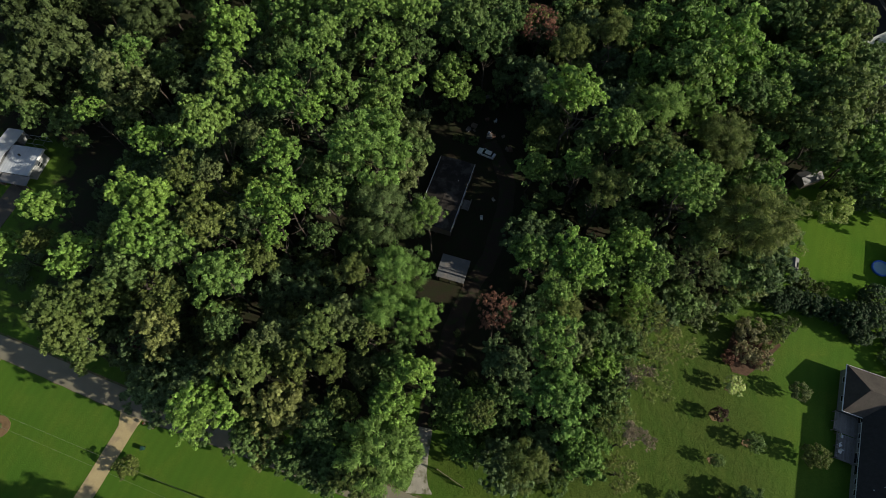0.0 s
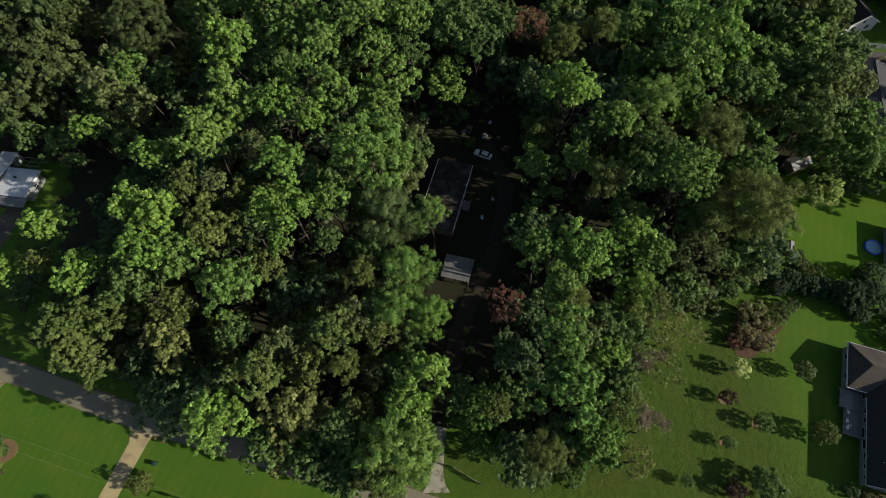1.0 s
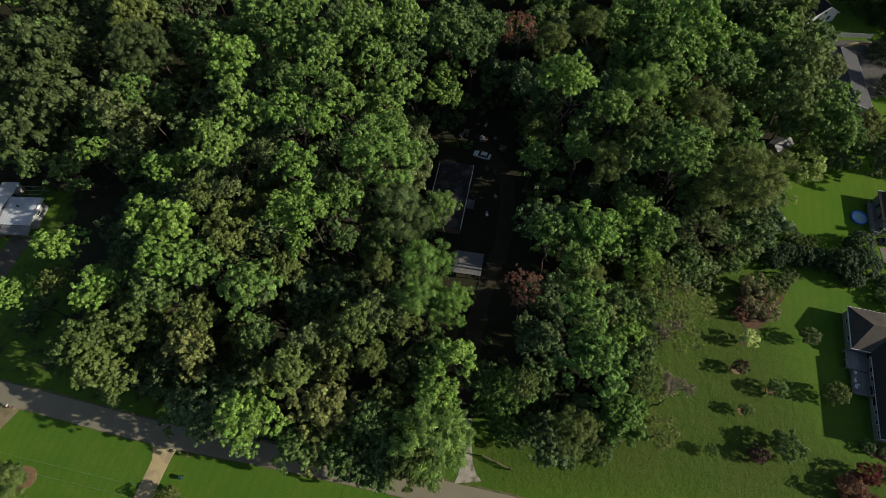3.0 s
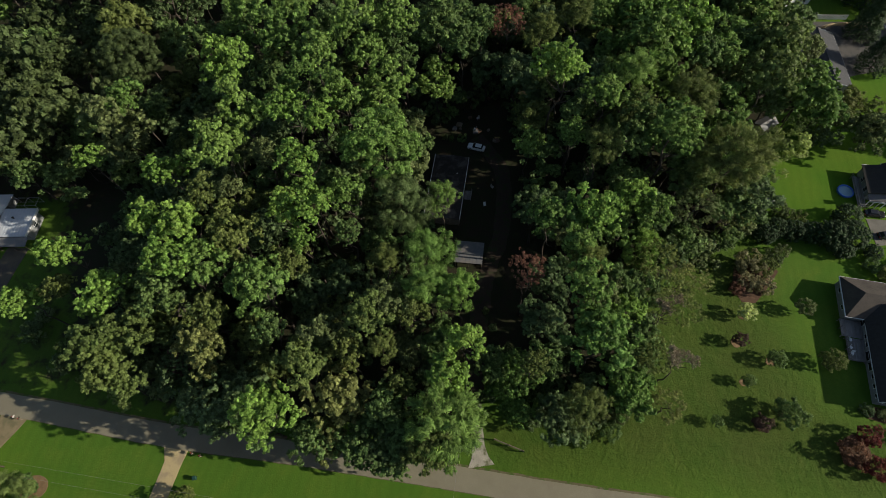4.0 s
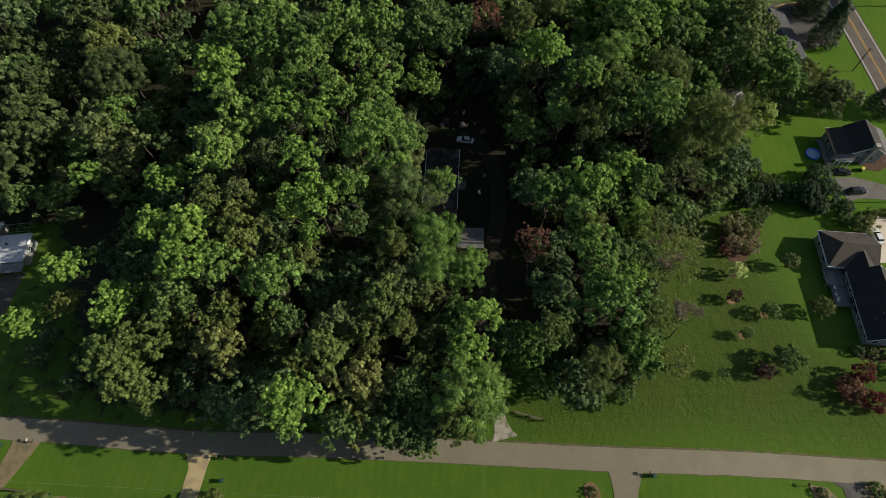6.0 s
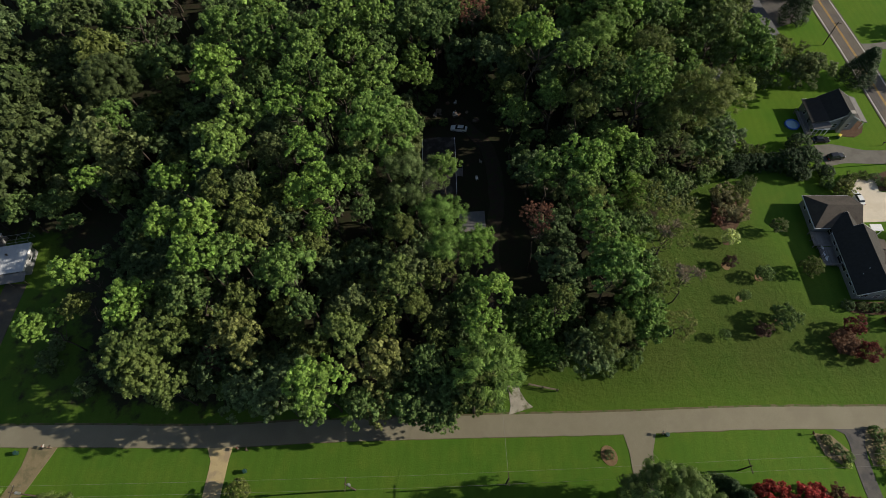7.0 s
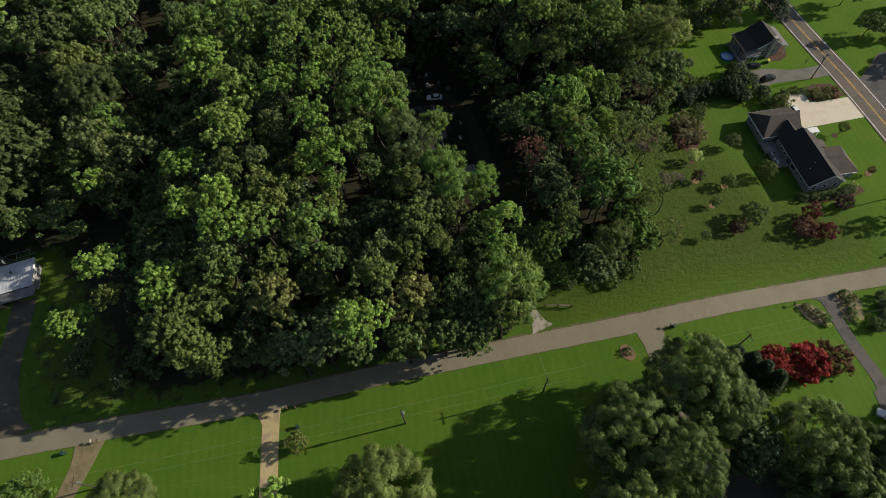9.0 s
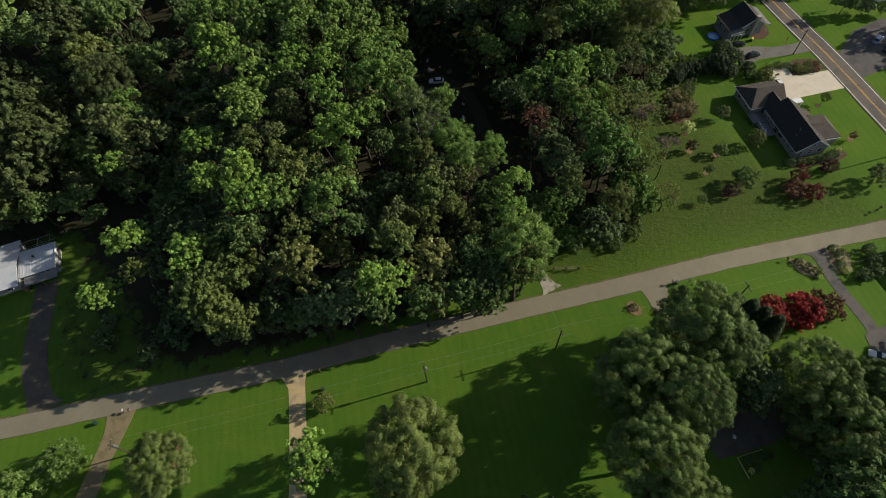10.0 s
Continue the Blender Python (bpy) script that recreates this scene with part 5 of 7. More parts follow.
# south of the lane
SOUTH = "trees on the south lawns"
for x, y, top, r, col, lb in ((2.4, -28.4, 23.4, 9.4, "oak", "broad rounded shade tree with dense green crown"), (-13.0, -29.0, 23.2, 9.6, "oak", "broad rounded shade tree with dense green crown"),
                              (-21, -40, 23.5, 8.5, "oak", "broad rounded shade tree with dense green crown"), (15.0, -46.6, 17.4, 8.6, "oak", "broad rounded shade tree with dense green crown"),
                              (12.5, -54.5, 17, 8.5, "oak", "broad rounded shade tree with dense green crown"), (22.5, -53.5, 16, 5.8, "oak", "broad rounded shade tree with dense green crown"), (-9, -36.5, 23, 7.5, "oak", "broad rounded shade tree with dense green crown"), (-23, -50, 21.5, 8, "oak", "broad rounded shade tree with dense green crown"), (4, -33, 20, 6, "oak", "broad rounded shade tree with dense green crown"),
                              (-55.4, -16.6, 20.5, 9.6, "sunny", "broad shade tree with sunny olive crown on a lawn"), (-95.6, 5.6, 15.5, 6.4, "sunny", "rounded shade tree with sunny olive crown on a lawn"),
                              (-114.2, 19.0, 7.8, 4.2, "fresh", "rounded fresh green tree beside a gravel drive"), (-122.4, 18.0, 8.0, 4.2, "fresh", "rounded fresh green tree on a lawn"),
                              (-71.0, -9.8, 17.5, 4.8, "bright", "bright green tree beside a concrete drive"), (-66.0, 2.2, 4.6, 2.2, "olive", "small olive tree beside a concrete drive")):
    tree(x, y, top, r, col, "dome" if r > 4.9 else "oak" if top > 16 else "garden", name="garden_tree", label=lb, group=SOUTH, squash=1.28 if r > 7.4 else 1.0)
# added between the oaks so the gap reads as deep shade
for x, y, h, r in ((6.5, -38.5, 13, 5.2), (9.5, -35.0, 11, 4.4), (4.5, -42.5, 9, 4.0)):
    tree(x, y, h, r, "dark", "oak", name="garden_tree", label="dark green tree added to darken the gap between oaks", group=SOUTH)
for x, y, top, r, col, lb in ((24.4, -32.6, 5.0, 3.8, "red", "bright crimson maple on a lawn"), (30.2, -35.6, 5.0, 4.0, "red", "bright crimson maple on a lawn"), (35.2, -37.6, 4.6, 3.6, "autumn", "dull red maple on a lawn")):
    tree(x, y, top, r, col, "fine", name="garden_tree", label=lb, group="red maples")
for x, y, h in ((16.4, -27.4, 10.0), (17.6, -29.8, 10.5), (18.8, -32.2, 10.0), (20.0, -34.8, 9.4)):
    conifer(x, y, h, 1.15, "conifers", "dark conifer in a row beside a broad shade tree")
# those at x 21 and 31 are added to shade the lawn corner
for x, y, h, r in ((-122, -8, 17, 7), (-134, 6, 15, 6), (-70, -34, 19, 8), (-45, -42, 20, 8), (21, -63, 17, 8.5), (31, -59, 18, 8.5), (47, -66, 17, 7.5), (60, -62, 16, 7), (5, -62, 14, 6.5), (-4, -60.5, 9, 4.5), (11, -68, 13, 6)):
    tree(x, y, h, r, "mid", "oak", name="garden_tree", label="rounded shade tree on a lawn south of the lane", group=SOUTH)
# beside the shrub-lined drive
for pts in ([(40.6, -25.2), (43.6, -26.6), (45.0, -30.2), (42.6, -32.8), (40.0, -29.2)], [(51.0, -28.0), (54.6, -28.4), (54.4, -32.0), (50.8, -35.2), (47.4, -34.0), (48.6, -30.4)]):
    tagged(slab("mulch_bed", pts, M["drive_brown"], 0.06), "mulched shrub bed beside a driveway", "mulch bed")
for x, y, r, col in ((41.8, -27.0, 1.0, "grey"), (42.4, -29.0, 1.2, "dark"), (43.4, -31.0, 1.2, "mid"), (42.6, -32.0, 0.8, "yellow"), (51.8, -29.0, 1.3, "mid"), (51.0, -31.2, 1.1, "dark"), (49.6, -32.8, 1.1, "mid"), (49.0, -34.2, 0.9, "yellow"),
                     (53.2, -30.4, 0.9, "olive")):
    shrub(x, y, r, r * 1.3, col, "ball", label=f"clipped {WORDS[col]} shrub in a bed beside a driveway", group="drive shrubs")
for x, y, r in ((51.2, -37.4, 1.7), (54.4, -37.8, 1.9), (57, -35.8, 1.6), (58.4, -33.6, 1.5)):
    shrub(x, y, r, 2.6, "dark", "ball", label="rounded dark green shrub on the lawn", group="lawn shrubs")
shrub(1.6, -15.4, 1.0, 1.0, "grey", label="low shrub in a straw-covered flower bed")
tagged(slab("flower_bed", [(1.6 + 1.5 * math.cos(k * math.tau / 16), -15.6 + 1.9 * math.sin(k * math.tau / 16)) for k in range(16)], M["straw"], 0.07), "round straw-covered flower bed on the lawn", "flower bed")
tagged(slab("flower_bed", [(-97 + 3.2 * math.cos(k * math.tau / 16), 9.6 + 2.4 * math.sin(k * math.tau / 16)) for k in range(16)], M["straw"], 0.07), "oval straw-edged flower bed on the lawn", "flower bed")
shrub(-97.4, 9.6, 2.4, 2.6, "mid", label="dense green shrub in an oval flower bed")
shrub(-119, 3, 2.0, 2.4, "dark", label="dense green shrub on the lawn")
# across the highway; those 14 m and taller stand out of view, added for shade
for x, y, h, r, col in ((131, 28, 8, 4, "mid"), (136, 24, 5, 3, "dark"), (141, 20.5, 4, 2.4, "mid"), (138, 42, 10, 5, "dark"), (150, 6, 15, 6.5, "mid"), (147, -5, 14, 6, "mid"), (149, 88, 15, 6.5, "mid"), (150, 102, 19, 8, "mid"), (161, 113, 21, 9, "mid"), (163, 97, 18, 8, "mid"), (154, 122, 19, 8, "mid"), (152, 60, 9, 4.5, "mid")):
    tree(x, y, gz(x) + h, r, col, "oak", name="garden_tree", label="garden tree on the lawn across the road", group="trees across the road")
# trees and bushes between the gardens beside the highway
for x, y, rr, h, col in ((103.2, 67.5, 3.0, 5.2, "brown"), (108.8, 65.2, 3.0, 4.2, "olive"), (108.4, 59.4, 3.2, 4.0, "mid"), (100.2, 63.5, 2.8, 4.8, "grey"), (97.0, 66.5, 3.0, 6.0, "mid"), (93.5, 62.6, 2.8, 5.4, "grey"), (90.4, 58.6, 2.4, 4.4, "dark"), (106.4, 70.2, 2.6, 4.6, "olive"), (87.0, 62.5, 3.0, 5.6, "mid"),
                         (104.5, 61.5, 2.4, 3.6, "mid"), (107.8, 58.4, 2.4, 3.4, "olive"), (95, 58.4, 2.2, 3.4, "dark")):
    shrub(x, y, rr, h, col, label=f"large {WORDS[col]} bush between two gardens", group="boundary bushes")



# ---- buildings ----
def settle(ob):
    """Gives the parts that were built on turned frames to the thing itself."""
    for f in [c for c in ob.children if c.data is None]:
        for c in list(f.children):
            m = f.matrix_basis @ c.matrix_basis
            c.parent = ob
            c.matrix_basis = m
        bpy.data.objects.remove(f)
    return ob


def gable_walls(L, W, eave, ridge, base=-0.4):
    """Walls of a gabled block: x along the ridge from 0 to L, y across from 0 to W."""
    bm = bmesh.new()
    prof = [(0, base), (W, base), (W, eave), (W / 2, ridge), (0, eave)]
    a = [bm.verts.new((0, y, z)) for y, z in prof]
    b = [bm.verts.new((L, y, z)) for y, z in prof]
    bm.faces.new(a)
    bm.faces.new(b[::-1])
    for i in range(5):
        bm.faces.new((a[i], b[i], b[(i + 1) % 5], a[(i + 1) % 5]))
    bmesh.ops.recalc_face_normals(bm, faces=bm.faces)
    return bm


def slope(x0, x1, ya, za, yb, zb, thick=0.16):
    """A roof plane between two level edges."""
    bm = bmesh.new()
    d = Vector((0, yb - ya, zb - za)).normalized()
    nrm = Vector((0, -d.z, d.y)) * (1 if d.y > 0 else -1)
    lo = [bm.verts.new(v) for v in ((x0, ya, za), (x1, ya, za), (x1, yb, zb), (x0, yb, zb))]
    hi = [bm.verts.new(v.co + nrm * thick) for v in lo]
    bm.faces.new(hi)
    bm.faces.new(lo[::-1])
    for i in range(4):
        bm.faces.new((lo[i], lo[(i + 1) % 4], hi[(i + 1) % 4], hi[i]))
    bmesh.ops.recalc_face_normals(bm, faces=bm.faces)
    return bm


def hip_mesh(L, W, eave, ridge, over=0.4, ends=(True, True), thick=0.16, run=None):
    """A hipped roof over a block; an end that is not hipped is a gable."""
    x0, x1, y0, y1 = -over, L + over, -over, W + over
    z = eave - over * (ridge - eave) / (W / 2)
    run = run or W / 2
    r0 = run if ends[0] else -over
    r1 = L - run if ends[1] else L + over
    bm = bmesh.new()
    c = [bm.verts.new(p) for p in ((x0, y0, z), (x1, y0, z), (x1, y1, z), (x0, y1, z))]
    a, b = bm.verts.new((r0, W / 2, ridge)), bm.verts.new((r1, W / 2, ridge))
    bm.faces.new((c[0], c[1], b, a))
    bm.faces.new((c[2], c[3], a, b))
    bm.faces.new((c[3], c[0], a))
    bm.faces.new((c[1], c[2], b))
    ret = bmesh.ops.extrude_face_region(bm, geom=bm.faces[:])
    bmesh.ops.translate(bm, verts=[v for v in ret["geom"] if isinstance(v, bmesh.types.BMVert)], vec=(0, 0, thick))
    bmesh.ops.recalc_face_normals(bm, faces=bm.faces)
    return bm


def roof_pair(ob, L, W, eave, ridge, mat, over=0.45, ends=0.35, trim="trim", label="", gutter=True):
    s = (ridge - eave) / (W / 2)
    part("roof", slope(-ends, L + ends, -over, eave - over * s, W / 2, ridge), M[mat], ob, label)
    part("roof", slope(-ends, L + ends, W + over, eave - over * s, W / 2, ridge), M[mat], ob, label)
    bm = bmesh.new()
    tube(bm, (-ends, W / 2, ridge + 0.13), (L + ends, W / 2, ridge + 0.13), 0.11, 0.11, 6)
    part("ridge_cap", bm, M[mat], ob)
    if gutter:
        for y in (-over - 0.06, W + over + 0.06):
            part("gutter", boxes((-ends, L + ends, y - 0.07, y + 0.07, eave - over * s - 0.06, eave - over * s + 0.08)), M[trim], ob, "white gutter")
    for x in (-ends - 0.03, L + ends + 0.03):
        for y0, y1 in ((-over, W / 2), (W + over, W / 2)):
            bm = bmesh.new()
            a, b = Vector((x, y0, eave - over * s + 0.02)), Vector((x, y1, ridge + 0.02))
            d = (b - a)
            box(bm, -0.03, 0.03, 0, d.length, -0.1, 0.17)
            bmesh.ops.transform(bm, verts=bm.verts, matrix=Matrix.Translation(a) @ Euler((math.atan2(d.z, d.y), 0, 0)).to_matrix().to_4x4())
            part("bargeboard", bm, M[trim], ob, "white bargeboard")


def window(ob, x, y, z, w, h, face):
    """A sash window on the wall that faces -y, +y, -x or +x: a white frame with two panes."""
    turn = {"-y": 0, "+y": 180, "+x": 90, "-x": -90}[face]
    f = part("window", boxes((-w / 2 - 0.055, w / 2 + 0.055, -0.06, 0.02, -0.055, 0.0), (-w / 2 - 0.055, w / 2 + 0.055, -0.06, 0.02, h, h + 0.055), (-w / 2 - 0.055, -w / 2, -0.06, 0.02, 0, h), (w / 2, w / 2 + 0.055, -0.06, 0.02, 0, h),
                                 (-w / 2, w / 2, -0.05, 0.02, h / 2 - 0.03, h / 2 + 0.03)), M["trim"], ob, "white-framed sash window")
    f.matrix_basis = pose(x, y, z, 0, 0, turn)
    for z0, z1 in ((0, h / 2 - 0.03), (h / 2 + 0.03, h)):
        part("pane", boxes((-w / 2, w / 2, -0.025, 0.01, z0, z1)), M["glass"], f)


def door(ob, x, y, z, face, w=0.95, h=2.05, mat="trim"):
    turn = {"-y": 0, "+y": 180, "+x": 90, "-x": -90}[face]
    d = part("door", boxes((-w / 2, w / 2, -0.05, 0.02, 0, h), (-w / 2 + 0.12, w / 2 - 0.12, -0.07, 0, 1.1, h - 0.15), bevel=0.0), M[mat], ob)
    d.matrix_basis = pose(x, y, z, 0, 0, turn)
    bm = bmesh.new()
    bmesh.ops.create_uvsphere(bm, u_segments=8, v_segments=6, radius=0.05)
    k = part("handle", bm, M["steel"], d)
    k.location = (w / 2 - 0.12, -0.09, 1.0)


def deck(ob, x0, x1, y0, y1, z, rail=("-x", "-y", "+y"), board="x"):
    n = int((y1 - y0) / 0.28)
    for i in range(n):
        a = y0 + (y1 - y0) * i / n
        part("board", boxes((x0, x1, a, a + 0.26, z - 0.04, z)), M["wood_deck"], ob)
    for x in (x0 + 0.1, (x0 + x1) / 2, x1 - 0.1):
        for y in (y0 + 0.1, y1 - 0.1):
            part("post", boxes((x - 0.07, x + 0.07, y - 0.07, y + 0.07, -0.5, z - 0.05)), M["wood_deck"], ob)
    runs = {"-x": ((x0, y0), (x0, y1)), "+x": ((x1, y0), (x1, y1)), "-y": ((x0, y0), (x1, y0)), "+y": ((x0, y1), (x1, y1))}
    for r in rail:
        (ax, ay), (bx, by) = runs[r]
        for zz in (0.25, 0.95):
            part("rail", boxes((min(ax, bx) - 0.04, max(ax, bx) + 0.04, min(ay, by) - 0.04, max(ay, by) + 0.04, z + zz - 0.04, z + zz + 0.04)), M["wood_deck"], ob)
        k = max(2, int(math.hypot(bx - ax, by - ay) / 1.5))
        for i in range(k + 1):
            x, y = ax + (bx - ax) * i / k, ay + (by - ay) * i / k
            part("rail_post", boxes((x - 0.05, x + 0.05, y - 0.05, y + 0.05, z, z + 1.0)), M["wood_deck"], ob)


def vent(ob, x, y, z):
    bm = bmesh.new()
    tube(bm, (x, y, z - 0.2), (x, y, z + 0.35), 0.07, 0.07, 8)
    part("vent_pipe", bm, M["trim"], ob, "white roof vent pipe")


def chimney(ob, x, y, z0, z1, w=0.8, mat="brick"):
    part("chimney", boxes((x - w / 2, x + w / 2, y - w / 2, y + w / 2, z0, z1), (x - w / 2 - 0.08, x + w / 2 + 0.08, y - w / 2 - 0.08, y + w / 2 + 0.08, z1 - 0.05, z1 + 0.12)), M[mat], ob)


def east_house():
    """Ranch house with a charcoal main roof, a hipped brown-roofed wing and a garden deck; x runs along the ridge from the south gable."""
    ob = thing("house", 68.5, -4.6, math.degrees(math.atan2(0.926, 0.377)), label="grey-sided ranch house with charcoal roof and brown-roofed wings", category="house", group="houses")
    # across the house, +y is the garden side turned to the west: blocks lie at negative y (towards the road)
    L, W = 15.8, 8.6
    main = part("wall", gable_walls(L, W, 3.0, 6.1), M["siding_grey"], ob)
    main.location = (0, -W, 0)
    holder = new("roof_frame")
    holder.parent = ob
    holder.location = (0, -W, 0)
    roof_pair(holder, L, W, 3.0, 6.1, "slate_roof")
    for x, w, h, z in ((1.2, 0.8, 1.0, 1.3), (3.2, 0.9, 1.2, 1.2), (5.2, 0.9, 1.2, 1.2), (7.3, 1.7, 1.7, 0.9), (9.6, 1.9, 2.0, 0.4), (12.0, 1.0, 1.2, 1.2), (13.8, 1.0, 1.2, 1.2)):
        window(ob, x, 0.0, z, w, h, "+y")
    for y in (-1.6, -4.2, -6.8):
        window(ob, 0.0, y, 1.1, 1.1, 1.3, "-x")
    window(ob, 0.0, -4.3, 3.9, 0.8, 0.9, "-x")
    for x in (2.5, 6.0, 11.5):
        window(ob, x, -W, 1.0, 1.3, 1.4, "-y")
    vent(ob, 5.2, -2.6, 4.95)
    vent(ob, 4.2, -1.4, 4.05)
    # link to the wing, under a lower charcoal gable
    link = new("link_frame")
    link.parent = ob
    link.location = (L - 0.4, -5.6, 0)
    part("wall", gable_walls(4.6, 5.6, 2.95, 5.0), M["siding_grey"], link)
    roof_pair(link, 4.6, 5.6, 2.98, 5.02, "slate_roof", ends=0.2, gutter=False)
    window(ob, 17.2, 0.0, 0.5, 1.8, 1.9, "+y")
    # hipped wing at the north end
    wing = new("wing_frame")
    wing.parent = ob
    wing.matrix_basis = pose(17.5, 3.6, 0, 0, 0, -90)     # its ridge runs across the house
    part("wall", boxes((0, 9.8, 0, 8.6, -0.4, 2.9)), M["siding_grey"], wing)
    part("roof", hip_mesh(9.8, 8.6, 2.95, 5.5, 0.45, (True, False), run=2.4), M["brown_roof"], wing, "weathered brown hipped roof")
    for a in ((-0.5, 10.2, -0.55, -0.42), (-0.5, 10.2, 9.02, 9.15)):
        part("gutter", boxes((a[0], a[1], a[2], a[3], 2.6, 2.76)), M["trim"], wing, "white gutter")
    part("gutter", boxes((-0.62, -0.46, -0.5, 9.1, 2.6, 2.76)), M["trim"], wing, "white gutter")
    for y in (2.4, 6.4):
        window(wing, 0.0, y, 1.0, 1.1, 1.3, "-x")
    for y in (2.2, 6.4):
        g = part("garage_door", boxes((9.8, 9.86, y - 1.3, y + 1.3, 0, 2.3)), M["trim"], wing, "white garage door")
        for z in (0.55, 1.1, 1.65):
            part("panel_rail", boxes((9.85, 9.89, y - 1.3, y + 1.3, z, z + 0.06)), M["trim"], g)
    # low wing on the road side, its ridge across the house
    low = new("porch_frame")
    low.parent = ob
    low.matrix_basis = pose(2.8, -W + 2.0, 0, 0, 0, -90)
    part("wall", boxes((2.1, 7.0, 0, 8.0, -0.4, 2.6)), M["siding_grey"], low)
    part("roof", hip_mesh(7.0, 8.0, 2.65, 4.4, 0.4, (False, True), run=2.2), M["brown_roof"], low, "weathered brown hipped roof")
    part("gutter", boxes((1.7, 7.0, -0.52, -0.40, 2.36, 2.5)), M["trim"], low, "white gutter")
    window(low, 4.2, 0, 0.9, 1.3, 1.4, "-y")
    window(low, 7.0, 2.0, 0.9, 1.3, 1.4, "+x")
    window(low, 7.0, 5.6, 0.9, 1.3, 1.4, "+x")
    # small dark dormer roof and white entry porch
    part("bay", boxes((11.6, 14.0, -W - 1.6, -W, -0.2, 2.5)), M["siding_grey"], ob)
    part("bay_roof", slope(11.4, 14.2, -W - 2.0, 2.4, -W + 0.3, 3.1, 0.12), M["brown_roof"], ob)
    part("porch", boxes((16.4, 18.2, -W - 2.4, -W + 0.2, 2.75, 3.0), (16.5, 16.65, -W - 2.3, -W - 2.15, 0, 2.75), (17.95, 18.1, -W - 2.3, -W - 2.15, 0, 2.75), (16.2, 18.4, -W - 2.5, -W + 0.2, -0.2, 0.15)), M["trim"], ob, "white entry porch")
    door(ob, 15.2, -W, 0.15, "-y")
    # two-level deck on the garden side
    dk = new("deck_frame")
    dk.parent = ob
    dk.matrix_basis = pose(0, 0, 0)
    deck(dk, 8.2, 13.2, 0.1, 3.6, 0.75, ("-x", "+y"))
    deck(dk, 13.3, 17.2, 0.1, 4.4, 0.95, ("+y",))
    return ob


def north_east_house():
    """Storey-and-a-half house near the highway with a low dark addition and an open porch."""
    ang = math.degrees(math.atan2(0.93, 0.36))
    ob = thing("house", 96.6, 38.6, ang, label="grey house with charcoal roof, low addition and open porch", category="house", group="houses")
    L, W = 8.6, 7.0
    body = new("body_frame")
    body.parent = ob
    body.location = (0, -W, 0)
    part("wall", gable_walls(L, W, 3.8, 6.1), M["siding_grey"], body)
    roof_pair(body, L, W, 3.8, 6.1, "slate_roof", trim="trim")
    part("roof", slope(-0.35, L + 0.35, -2.5, 2.8, -0.4, 3.6), M["grey_roof"], body, "light grey porch roof along the road side")
    for x in (0.3, L / 2, L - 0.3):
        part("porch_post", boxes((x - 0.08, x + 0.08, -2.3, -2.14, 0, 2.7)), M["trim"], body)
    for y in (-1.9, -5.0):
        window(ob, 0.0, y, 1.0, 1.1, 1.4, "-x")
        window(ob, 0.0, y * 0.5 - 1.75, 3.5, 0.8, 0.9, "-x")
    chimney(ob, -0.5, -3.5, 0, 7.0, 1.0, "stone")
    add = new("addition_frame")
    add.parent = ob
    add.location = (-0.2, 0.02, 0)
    part("wall", boxes((0.6, 8.4, 0, 3.9, -0.4, 2.9)), M["siding_grey"], add)
    bm = slope(0.2, 8.8, 4.4, 2.75, 0.0, 3.7)
    part("roof", bm, M["slate_roof"], add)
    part("bargeboard", boxes((8.8, 8.9, 0, 4.4, 2.8, 3.1)), M["trim"], add, "white bargeboard")
    for x in (2.5, 5.5):
        window(add, x, 3.9, 0.9, 1.1, 1.3, "+y")
    part("porch_roof", slope(-1.9, 0.2, 4.4, 2.55, 0.2, 3.2, 0.1), M["grey_roof"], add, "light grey porch roof")
    for y in (0.6, 1.8, 3.0, 4.2):
        part("porch_post", boxes((-1.85, -1.7, y - 0.08, y + 0.08, 0, 2.7)), M["trim"], add, "white porch post")
    part("porch_beam", boxes((-1.9, -1.7, 0.3, 4.4, 2.35, 2.55)), M["trim"], add, "white porch beam")
    dk = new("deck_frame")
    dk.parent = ob
    deck(dk, -2.6, 6.4, 4.05, 6.0, 0.9, ("+y", "-x"))
    return ob


